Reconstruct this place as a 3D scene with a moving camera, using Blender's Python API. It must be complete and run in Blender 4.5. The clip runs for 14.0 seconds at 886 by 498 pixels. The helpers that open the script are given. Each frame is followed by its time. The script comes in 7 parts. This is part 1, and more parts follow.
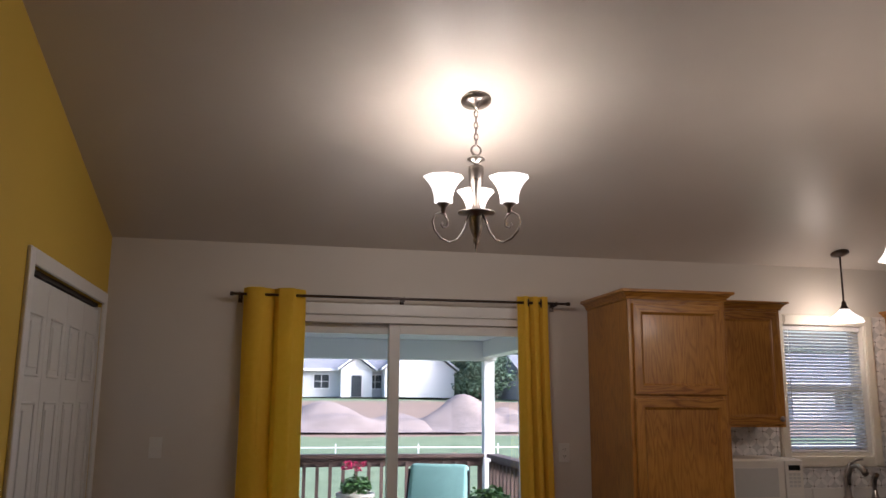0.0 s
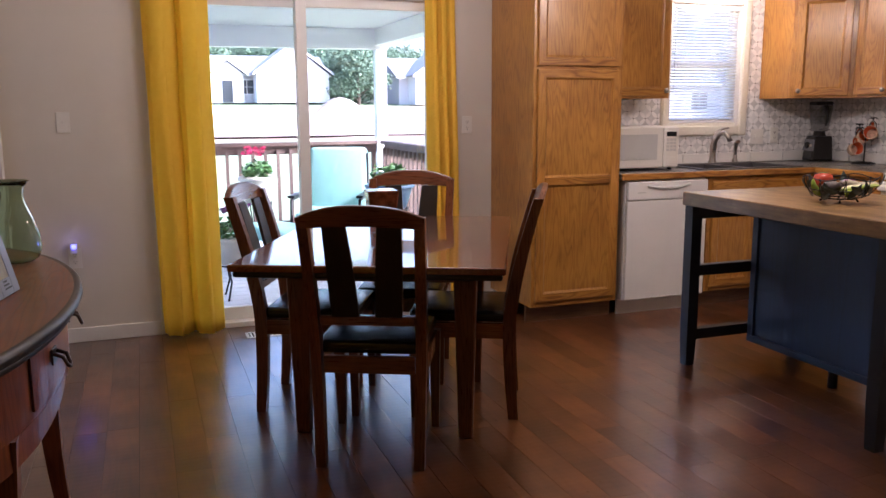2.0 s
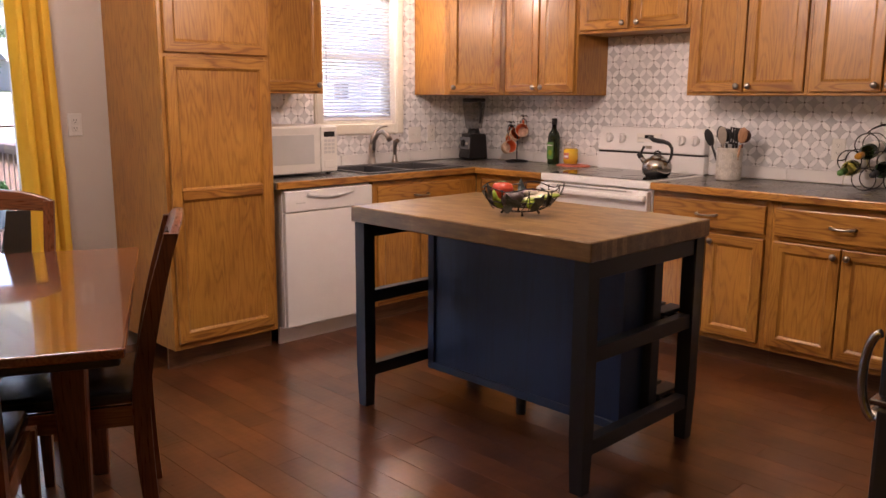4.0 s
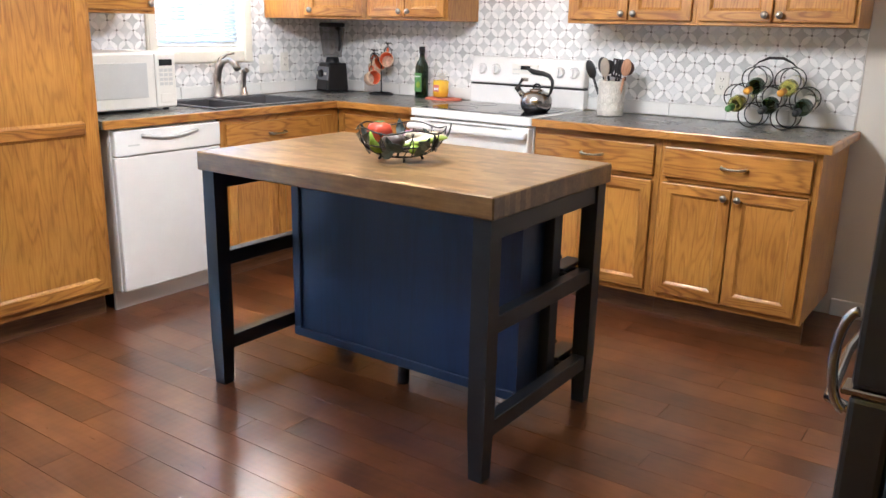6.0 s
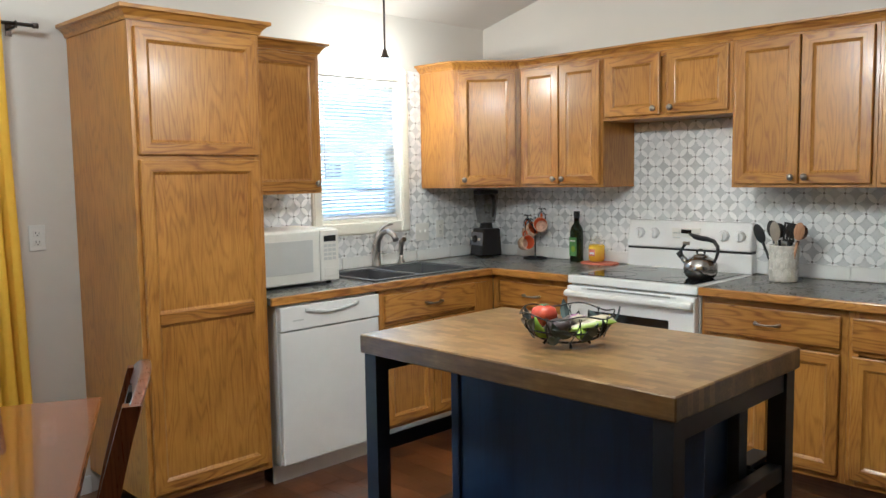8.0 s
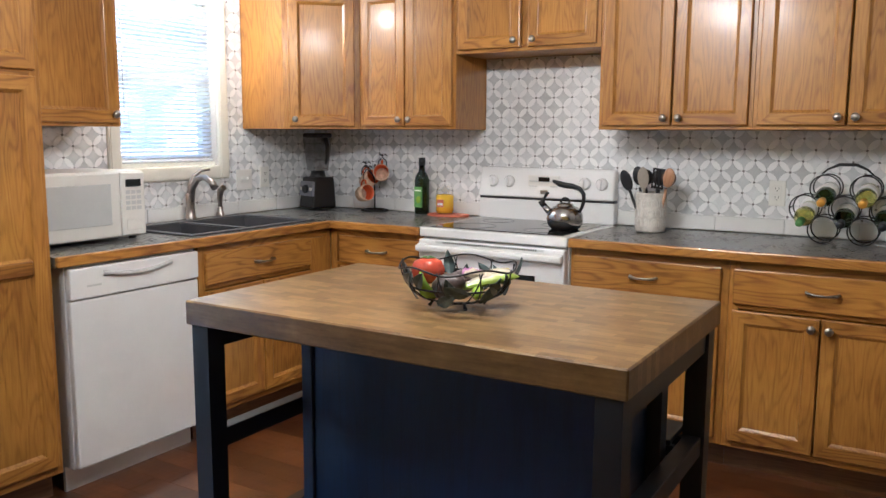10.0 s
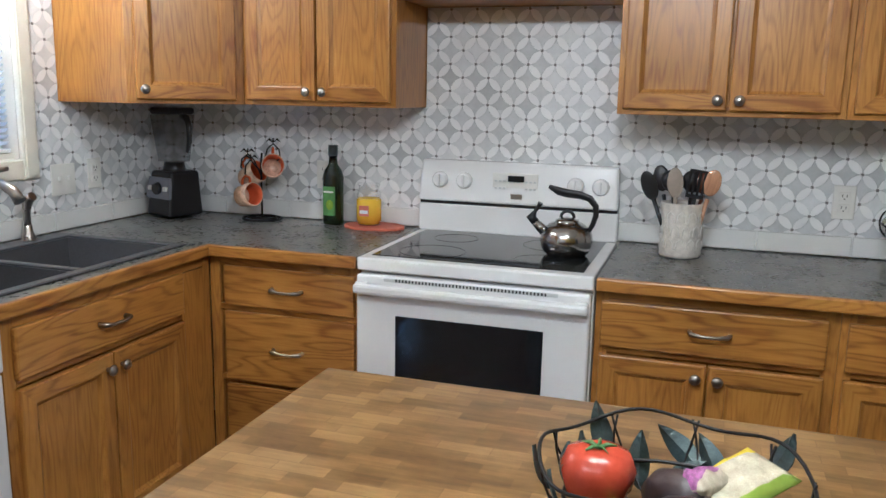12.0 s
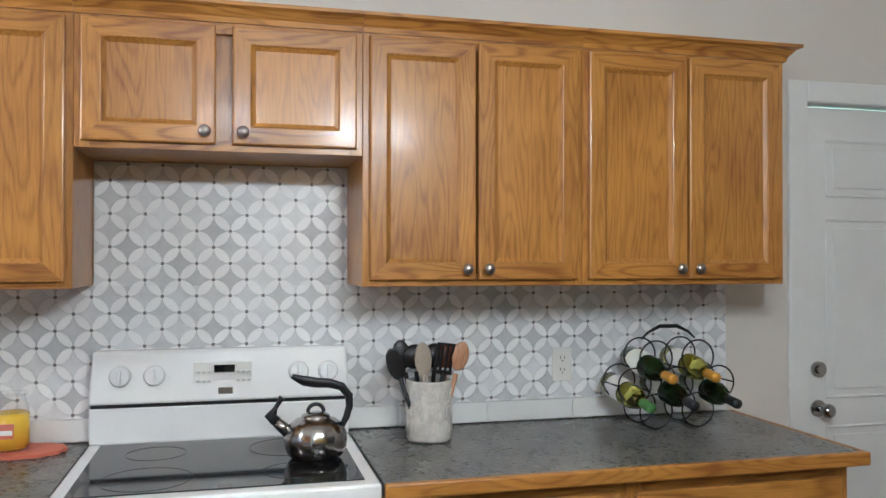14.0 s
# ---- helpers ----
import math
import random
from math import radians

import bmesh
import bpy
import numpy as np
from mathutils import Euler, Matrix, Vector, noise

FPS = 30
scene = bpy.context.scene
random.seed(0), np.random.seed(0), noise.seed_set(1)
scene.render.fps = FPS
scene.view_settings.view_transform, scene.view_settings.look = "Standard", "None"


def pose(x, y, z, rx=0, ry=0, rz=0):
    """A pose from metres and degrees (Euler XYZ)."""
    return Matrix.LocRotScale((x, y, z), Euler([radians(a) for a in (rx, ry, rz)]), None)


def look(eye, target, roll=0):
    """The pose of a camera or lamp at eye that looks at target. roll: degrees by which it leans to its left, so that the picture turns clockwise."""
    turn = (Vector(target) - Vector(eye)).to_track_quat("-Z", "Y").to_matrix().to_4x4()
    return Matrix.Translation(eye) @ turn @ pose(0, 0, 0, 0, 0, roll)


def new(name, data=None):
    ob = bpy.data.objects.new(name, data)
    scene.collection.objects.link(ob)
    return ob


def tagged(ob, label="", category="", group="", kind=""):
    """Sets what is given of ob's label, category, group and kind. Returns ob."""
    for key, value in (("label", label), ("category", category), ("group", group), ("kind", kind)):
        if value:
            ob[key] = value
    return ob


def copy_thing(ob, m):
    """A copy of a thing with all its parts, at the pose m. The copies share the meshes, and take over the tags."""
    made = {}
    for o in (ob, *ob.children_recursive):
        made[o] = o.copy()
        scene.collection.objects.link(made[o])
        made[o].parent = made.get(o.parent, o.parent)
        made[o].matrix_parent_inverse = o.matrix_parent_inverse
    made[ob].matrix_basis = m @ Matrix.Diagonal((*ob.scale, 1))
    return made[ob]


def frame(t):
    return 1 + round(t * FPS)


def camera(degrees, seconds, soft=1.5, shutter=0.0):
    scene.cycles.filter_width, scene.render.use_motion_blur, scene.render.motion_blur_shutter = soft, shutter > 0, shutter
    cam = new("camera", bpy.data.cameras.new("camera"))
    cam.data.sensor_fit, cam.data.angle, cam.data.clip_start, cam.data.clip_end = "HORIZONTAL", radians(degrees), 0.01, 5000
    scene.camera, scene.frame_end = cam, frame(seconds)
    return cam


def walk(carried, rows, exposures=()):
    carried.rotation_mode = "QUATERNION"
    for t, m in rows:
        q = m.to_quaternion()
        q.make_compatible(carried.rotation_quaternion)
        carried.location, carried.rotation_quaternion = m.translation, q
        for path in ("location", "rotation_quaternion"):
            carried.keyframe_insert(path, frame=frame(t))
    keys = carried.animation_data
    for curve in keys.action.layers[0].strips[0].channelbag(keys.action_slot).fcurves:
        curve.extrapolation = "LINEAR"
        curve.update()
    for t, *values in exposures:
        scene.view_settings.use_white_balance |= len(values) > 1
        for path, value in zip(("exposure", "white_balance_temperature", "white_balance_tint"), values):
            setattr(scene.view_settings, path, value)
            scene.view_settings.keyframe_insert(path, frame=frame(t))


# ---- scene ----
import itertools

cam = camera(57.0, 14.0)
PATH = [
    (0, (0.364, 1.875, 1.514), (0.752, 3.801, 1.884), 0.4),
    (0.5, (0.24, 1.882, 1.454), (0.681, 3.815, 1.713), -0.0),
    (1, (0.149, 1.821, 1.433), (0.728, 3.725, 1.235), -0.2),
    (1.5, (0.114, 1.764, 1.347), (0.768, 3.624, 1.009), -0.8),
    (2, (0.119, 1.786, 1.32), (0.797, 3.637, 0.981), -0.3),
    (2.5, (0.135, 1.867, 1.318), (0.839, 3.707, 0.972), -0.0),
    (3, (0.243, 2.022, 1.339), (1.034, 3.824, 0.983), 0.2),
    (3.5, (0.402, 2.239, 1.351), (1.488, 3.88, 0.991), 0.9),
    (4, (0.516, 2.467, 1.359), (1.894, 3.87, 0.995), 0.3),
    (4.2, (0.553, 2.596, 1.341), (2.008, 3.92, 0.978), -0.7),
    (6.5, (0.828, 2.865, 1.36), (2.413, 3.957, 0.818), 1.5),
    (7, (0.839, 2.909, 1.476), (2.31, 4.238, 1.21), -0.5),
    (7.2, (0.841, 2.931, 1.505), (2.275, 4.317, 1.349), -0.9),
    (9.3, (0.89, 3.123, 1.395), (2.287, 4.53, 1.126), -0.0),
    (9.5, (0.947, 3.212, 1.392), (2.402, 4.556, 1.118), -0.3),
    (10, (1.167, 3.495, 1.354), (2.861, 4.521, 1.076), 0.3),
    (10.5, (1.403, 3.736, 1.368), (3.182, 4.596, 1.064), 1.2),
    (11, (1.594, 4.068, 1.435), (3.37, 4.913, 1.071), 0.6),
    (11.5, (1.814, 4.375, 1.411), (3.606, 5.188, 1.06), 0.8),
    (12, (2.071, 4.554, 1.438), (3.94, 5.155, 1.061), 1.1),
    (12.5, (2.238, 4.698, 1.419), (4.194, 4.873, 1.036), 2.4),
    (13, (2.333, 4.886, 1.453), (4.274, 4.583, 1.076), 2.0),
    (13.5, (2.378, 5.012, 1.438), (4.341, 4.659, 1.297), 1.9),
    (14, (2.472, 5.193, 1.463), (4.41, 4.699, 1.484), 0.1),
]
EXPOSURES = [(0.0, 1.25, 5500, 18), (0.5, 1.2, 5500, 18), (1.0, 1.55, 5450, 23), (1.5, 2.62, 5300, 25), (3.0, 2.95, 5500, 25), (4.2, 3.15, 6000, 32), (6.3, 4.2, 4500, 3), (7.2, 3.4, 4450, -5), (9.3, 3.28, 4750, 7), (10.5, 3.45, 4500, 6), (11.2, 3.36, 4400, 4), (12.5, 3.12, 4350, 3), (14.0, 3.32, 4350, 2)]
walk(cam, [(t, look(eye, target, roll)) for t, eye, target, roll in PATH], EXPOSURES)

# ---- world and sun ----
world = bpy.data.worlds.new("overcast_sky")
scene.world = world
world.use_nodes = True
_n = world.node_tree.nodes
_bg = _n["Background"]
_sky = _n.new("ShaderNodeTexSky")
_sky.sky_type, _sky.sun_disc, _sky.sun_elevation, _sky.sun_rotation = "NISHITA", False, radians(30), radians(118)
_sky.dust_density = 4.0
world.node_tree.links.new(_sky.outputs[0], _bg.inputs[0])
_bg.inputs[1].default_value = 0.15


def lamp(name, kind, m, energy, color, **kw):
    d = bpy.data.lights.new(name, kind)
    d.energy, d.color = energy, color
    for k, v in kw.items():
        if k == "size":
            d.size = v
        elif k == "size_y":
            d.shape, d.size_y = "RECTANGLE", v
        elif k == "angle":
            d.angle = v
        elif k == "radius":
            d.shadow_soft_size = v
    ob = new(name, d)
    ob.matrix_world = m
    return ob


lamp("sun", "SUN", look((53, -28, 34.6), (0, 0, 0)), 2.8, (1.0, 0.97, 0.93), angle=radians(18))
WARM, WARMER = (1.0, 0.81, 0.61), (1.0, 0.76, 0.52)
CH_W, PE_W, IS_W = 2.0, 1.9, 2.15

# ---- materials ----


class Mat:
    """A small builder of node materials."""

    def __init__(self, name, rough=0.5, metal=0.0, **kw):
        self.m = bpy.data.materials.new(name)
        self.m.use_nodes = True
        self.t = self.m.node_tree
        self.b = self.t.nodes["Principled BSDF"]
        self.b.inputs["Roughness"].default_value = rough
        self.b.inputs["Metallic"].default_value = metal
        for k, v in kw.items():
            self.b.inputs[k.replace("_", " ")].default_value = v

    def node(self, kind, **kw):
        n = self.t.nodes.new("ShaderNode" + kind)
        for k, v in kw.items():
            if k in n.inputs:
                n.inputs[k].default_value = v
            else:
                setattr(n, k, v)
        return n

    def link(self, a, b):
        self.t.links.new(a, b)

    def math(self, op, a, b=0.0, c=0.0):
        n = self.node("Math", operation=op)
        for i, v in enumerate((a, b, c)):
            if hasattr(v, "links"):
                self.link(v, n.inputs[i])
            else:
                n.inputs[i].default_value = v
        return n.outputs[0]

    def coords(self, scale=(1, 1, 1), random_shift=0.0, rot=(0, 0, 0)):
        tc = self.node("TexCoord")
        mp = self.node("Mapping")
        mp.inputs["Scale"].default_value = scale
        mp.inputs["Rotation"].default_value = [radians(a) for a in rot]
        self.link(tc.outputs["Object"], mp.inputs["Vector"])
        if random_shift:
            oi = self.node("ObjectInfo")
            cx = self.node("CombineXYZ")
            r = self.math("MULTIPLY", oi.outputs["Random"], random_shift)
            for i in range(3):
                self.link(r, cx.inputs[i])
            self.link(cx.outputs[0], mp.inputs["Location"])
        return mp.outputs[0]

    def noise(self, vec, scale, detail=4.0, rough=0.55):
        n = self.node("TexNoise", Scale=scale, Detail=detail, Roughness=rough)
        self.link(vec, n.inputs["Vector"])
        return n.outputs["Fac"]

    def ramp(self, fac, stops):
        n = self.node("ValToRGB")
        e = n.color_ramp.elements
        while len(e) < len(stops):
            e.new(0.5)
        for el, (p, c) in zip(e, stops):
            el.position, el.color = p, (*c, 1)
        self.link(fac, n.inputs[0])
        return n.outputs[0]

    def mix(self, fac, a, b, kind="MIX"):
        n = self.node("Mix", data_type="RGBA", blend_type=kind)
        for i, v in ((0, fac), (6, a), (7, b)):
            if hasattr(v, "links"):
                self.link(v, n.inputs[i])
            else:
                n.inputs[i].default_value = v if i == 0 else (*v, 1)
        return n.outputs[2]

    def color(self, v):
        if hasattr(v, "links"):
            self.link(v, self.b.inputs["Base Color"])
        else:
            self.b.inputs["Base Color"].default_value = (*v, 1)
        return self

    def rough(self, v):
        self.link(v, self.b.inputs["Roughness"])
        return self

    def bump(self, h, strength=0.2, dist=0.002):
        n = self.node("Bump", Strength=strength, Distance=dist)
        self.link(h, n.inputs["Height"])
        self.link(n.outputs[0], self.b.inputs["Normal"])
        return self


def plain(name, rgb, rough=0.5, metal=0.0, vary=0.12, scale=12.0, bump=0.0, gloss_vary=0.16, **kw):
    """One colour with slight mottling at two scales."""
    m = Mat(name, rough, metal, **kw)
    v = m.coords(random_shift=7.0)
    f = m.math("ADD", m.math("MULTIPLY", m.noise(v, scale), 0.6), m.math("MULTIPLY", m.noise(v, scale * 9), 0.4))
    lo, hi = [c * (1 - vary) for c in rgb], [min(1, c * (1 + vary)) for c in rgb]
    m.color(m.ramp(f, [(0.3, lo), (0.7, hi)]))
    m.rough(m.math("ADD", m.math("MULTIPLY", m.math("SUBTRACT", f, 0.5), gloss_vary), rough))
    if bump:
        m.bump(f, bump)
    return m.m


def wood(name, dark, mid, light, axis="z", rough=0.35, scale=1.0, coat=0.2, random_shift=9.0, rings=1.0, tone=0.0, fine_k=0.38, relief=0.25, band_k=0.03, arch=0.07, coat_rough=0.15, ripple=0.0, soft_k=None):
    """Grained wood; the grain runs along the axis."""
    m = Mat(name, rough, Coat_Weight=coat, Coat_Roughness=coat_rough)
    k = {"x": (0.07, 1, 1), "y": (1, 0.07, 1), "z": (1, 1, 0.07)}[axis]
    v = m.coords(tuple(c * scale for c in k), random_shift)
    big = m.noise(m.coords({"x": (arch, 1, 1), "y": (1, arch, 1), "z": (1, 1, arch)}[axis], random_shift), 9, 2, 0.5)
    band = m.math("SINE", m.math("MULTIPLY", big, 130 * rings))
    band = m.math("MULTIPLY", m.math("POWER", m.math("MULTIPLY_ADD", band, 0.5, 0.5), 3.0), -3.0)
    fine = m.noise(v, 160, 3, 0.6)
    soft = m.noise(m.coords((1, 1, 1), random_shift), 3.0, 3)
    f = m.math("ADD", m.math("ADD", m.math("MULTIPLY", band, band_k), m.math("MULTIPLY", fine, fine_k)), m.math("MULTIPLY_ADD", soft, soft_k or 0.9 - fine_k, (0.9 - fine_k - soft_k) * 0.5 if soft_k else 0.0))
    c = m.ramp(f, [(0.30, dark), (0.46, mid), (0.62, light)])
    if tone:
        oi = m.node("ObjectInfo")
        g = m.math("ADD", m.math("MULTIPLY", oi.outputs["Random"], tone), 1 - tone / 2)
        hsv = m.node("HueSaturation")
        m.link(c, hsv.inputs["Color"])
        m.link(g, hsv.inputs["Value"])
        c = hsv.outputs[0]
    m.color(c)
    m.rough(m.math("ADD", m.math("MULTIPLY", fine, 0.2), rough - 0.1))
    if ripple:
        w = m.node("TexWave", Scale=9.0, Distortion=2.5, Detail=1.0, wave_type="BANDS", bands_direction="Y")
        m.link(m.coords((1, 1, 1), random_shift), w.inputs["Vector"])
        m.bump(m.math("ADD", m.math("MULTIPLY", fine, 0.25), m.math("MULTIPLY", w.outputs["Fac"], ripple)), relief, 0.0012)
    else:
        m.bump(fine, relief, 0.0006)
    return m.m


OAK = dict(dark=(0.22, 0.085, 0.013), mid=(0.42, 0.198, 0.029), light=(0.55, 0.285, 0.050), arch=0.13, fine_k=0.24, relief=0.15, soft_k=0.30, tone=0.12)
oak_z = wood("oak_upright", band_k=0.024, rings=0.8, **OAK)
oak_x = wood("oak_level", axis="x", band_k=0.042, rings=0.7, **OAK)
oak_y = wood("oak_deep", axis="y", band_k=0.03, **OAK)
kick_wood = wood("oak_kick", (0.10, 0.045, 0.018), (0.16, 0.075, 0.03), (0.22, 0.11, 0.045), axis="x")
CHERRY = dict(dark=(0.075, 0.020, 0.008), mid=(0.15, 0.045, 0.016), light=(0.22, 0.075, 0.028))
cherry_z = wood("cherry_upright", rough=0.3, coat=0.5, **CHERRY)
cherry_x = wood("cherry_level", axis="x", rough=0.3, coat=0.5, **CHERRY)
cherry_y = wood("cherry_long", axis="y", rough=0.22, coat=1.0, coat_rough=0.05, dark=(0.09, 0.025, 0.008), mid=(0.18, 0.056, 0.018), light=(0.26, 0.092, 0.03))
sideboard_wood = wood("sideboard_cherry", (0.13, 0.030, 0.009), (0.23, 0.065, 0.020), (0.32, 0.105, 0.034), rough=0.34, coat=0.35, coat_rough=0.1)
sideboard_top_mat = wood("sideboard_top_cherry", (0.11, 0.028, 0.009), (0.20, 0.058, 0.018), (0.28, 0.095, 0.03), axis="y", rough=0.38, coat=0.25, coat_rough=0.12)
espresso = wood("espresso_wood", (0.006, 0.004, 0.003), (0.012, 0.008, 0.006), (0.022, 0.014, 0.010), rough=0.45, coat=0.1)
plank_mat = wood("floor_plank", (0.058, 0.019, 0.006), (0.118, 0.040, 0.012), (0.185, 0.070, 0.022), axis="y", relief=0.11, rough=0.32, coat=1.0, coat_rough=0.2, fine_k=0.14, band_k=0.012, rings=0.5, random_shift=40.0, tone=0.34, ripple=0.8)
seam_mat = plain("floor_seam", (0.02, 0.01, 0.006), 0.7)
deck_mat = wood("grey_deck_board", (0.50, 0.50, 0.51), (0.62, 0.62, 0.63), (0.70, 0.70, 0.71), axis="x", rough=0.7, coat=0.0, tone=0.2)
rail_mat = wood("brown_stained_rail", (0.07, 0.042, 0.034), (0.12, 0.075, 0.06), (0.17, 0.11, 0.09), axis="x", rough=0.6, coat=0.0)


def wall_paint(name, rgb, rough=0.75):
    m = Mat(name, rough)
    v = m.coords()
    f = m.noise(v, 1.4, 3)
    m.color(m.ramp(f, [(0.3, [c * 0.95 for c in rgb]), (0.7, rgb)]))
    m.bump(m.noise(v, 220, 4), 0.25, 0.0008)
    return m.m


wall_mat = wall_paint("warm_white_wall_paint", (0.66, 0.62, 0.56))
yellow_mat = wall_paint("yellow_wall_paint", (0.62, 0.42, 0.05))
ceil_mat = wall_paint("satin_ceiling_paint", (0.60, 0.56, 0.51), 0.42)
trim_mat = plain("white_trim_paint", (0.78, 0.77, 0.74), 0.35, vary=0.03)
cream_trim = plain("cream_trim_paint", (0.74, 0.71, 0.62), 0.4, vary=0.03)
white_door = plain("white_door_paint", (0.74, 0.74, 0.72), 0.4, vary=0.03)
appliance = plain("white_enamel", (0.80, 0.80, 0.80), 0.18, vary=0.02)
appliance_grey = plain("pale_grey_plastic", (0.55, 0.56, 0.56), 0.35, vary=0.03)
bisque = plain("white_plastic", (0.74, 0.73, 0.69), 0.35, vary=0.03)
black_gloss = plain("black_glass", (0.008, 0.009, 0.010), 0.06, vary=0.1, gloss_vary=0.02)
black_plastic = plain("black_plastic", (0.012, 0.012, 0.013), 0.35, vary=0.2)
black_iron = plain("black_iron", (0.018, 0.017, 0.017), 0.45, 0.6, vary=0.3, scale=60)
steel = plain("brushed_steel", (0.40, 0.39, 0.37), 0.2, 1.0, vary=0.03, scale=30, gloss_vary=0.04)
nickel = plain("brushed_nickel", (0.42, 0.39, 0.36), 0.28, 1.0, vary=0.04, scale=30, gloss_vary=0.05)
bronze = plain("dark_bronze", (0.09, 0.07, 0.06), 0.3, 0.9, vary=0.08, gloss_vary=0.06)
sink_mat = plain("dark_grey_composite", (0.075, 0.075, 0.08), 0.45, vary=0.2, scale=150)
navy = wood("navy_painted_wood", (0.008, 0.019, 0.055), (0.011, 0.026, 0.075), (0.014, 0.032, 0.09), rough=0.42, coat=0.0, rings=0.3)
navy_black = plain("black_painted_wood", (0.010, 0.012, 0.017), 0.42, vary=0.25)
curtain_mat = Mat("yellow_curtain_cloth", 0.8)
_v = curtain_mat.coords((1, 1, 1))
curtain_mat.color(curtain_mat.ramp(curtain_mat.noise(_v, 30), [(0.3, (0.84, 0.58, 0.04)), (0.7, (0.90, 0.66, 0.07))]))
curtain_mat.bump(curtain_mat.noise(_v, 500), 0.3, 0.0006)
_tr = curtain_mat.node("BsdfTranslucent")
_tr.inputs[0].default_value = (0.96, 0.74, 0.09, 1)
_mx = curtain_mat.node("MixShader")
_mx.inputs[0].default_value = 0.5
curtain_mat.link(curtain_mat.b.outputs[0], _mx.inputs[1])
curtain_mat.link(_tr.outputs[0], _mx.inputs[2])
curtain_mat.link(_mx.outputs[0], curtain_mat.t.nodes["Material Output"].inputs[0])
curtain_mat = curtain_mat.m


def glass(name, rgb=(1, 1, 1), rough=0.0, ior=1.45):
    m = Mat(name, rough, Transmission_Weight=1.0, IOR=ior)
    m.color(rgb)
    return m.m


def pane_glass(name, haze=0.0):
    m = Mat(name)
    t = m.node("BsdfTransparent")
    if haze:
        d = m.node("BsdfDiffuse")
        d.inputs[0].default_value = (0.05, 0.055, 0.06, 1)
        hz = m.node("MixShader")
        hz.inputs[0].default_value = haze
        m.link(t.outputs[0], hz.inputs[1])
        m.link(d.outputs[0], hz.inputs[2])
        t = hz
    g = m.node("BsdfGlossy", Roughness=0.02)
    lw = m.node("LayerWeight", Blend=0.5)
    f = m.node("Math", operation="MULTIPLY_ADD")
    m.link(m.math("POWER", lw.outputs["Facing"], 4.0), f.inputs[0])
    f.inputs[1].default_value, f.inputs[2].default_value = 0.6, 0.04
    x = m.node("MixShader")
    m.link(f.outputs[0], x.inputs[0])
    m.link(t.outputs[0], x.inputs[1])
    m.link(g.outputs[0], x.inputs[2])
    m.link(x.outputs[0], m.t.nodes["Material Output"].inputs[0])
    return m.m


pane = pane_glass("window_pane")
seam_grey = plain("dark_printed_ring", (0.03, 0.03, 0.032), 0.2)
hazy_plastic = pane_glass("hazy_clear_plastic", 0.30)
green_glass = glass("green_glass", (0.66, 0.78, 0.64), 0.02, 1.3)
dark_green_glass = glass("dark_bottle_glass", (0.02, 0.045, 0.012), 0.02)
olive_glass = glass("olive_bottle_glass", (0.65, 0.62, 0.12), 0.02)
clear_glass = glass("clear_glass", (0.95, 0.97, 0.97), 0.0)


def glowing(name, rgb, strength):
    m = Mat(name, 0.4)
    m.color((0.9, 0.88, 0.82))
    m.b.inputs["Emission Color"].default_value = (*rgb, 1)
    m.b.inputs["Emission Strength"].default_value = strength
    return m.m


shade_mat = glowing("frosted_lit_shade", (1.0, 0.88, 0.72), 0.7)
bulb_blue = glowing("blue_night_light", (0.12, 0.12, 1.0), 0.6)
display_mat = glowing("dim_display", (0.1, 0.35, 0.3), 0.01)


def laminate(name):
    m = Mat(name, 0.3)
    v = m.coords()
    f = m.math("ADD", m.math("MULTIPLY", m.noise(v, 60, 5, 0.7), 0.7), m.math("MULTIPLY", m.noise(v, 9, 2), 0.3))
    m.color(m.ramp(f, [(0.35, (0.055, 0.055, 0.05)), (0.5, (0.115, 0.115, 0.105)), (0.64, (0.20, 0.195, 0.175))]))
    m.rough(m.math("ADD", m.math("MULTIPLY", f, 0.25), 0.16))
    m.bump(m.noise(v, 120), 0.15, 0.0006)
    return m.m


counter_mat = laminate("grey_speckled_laminate")


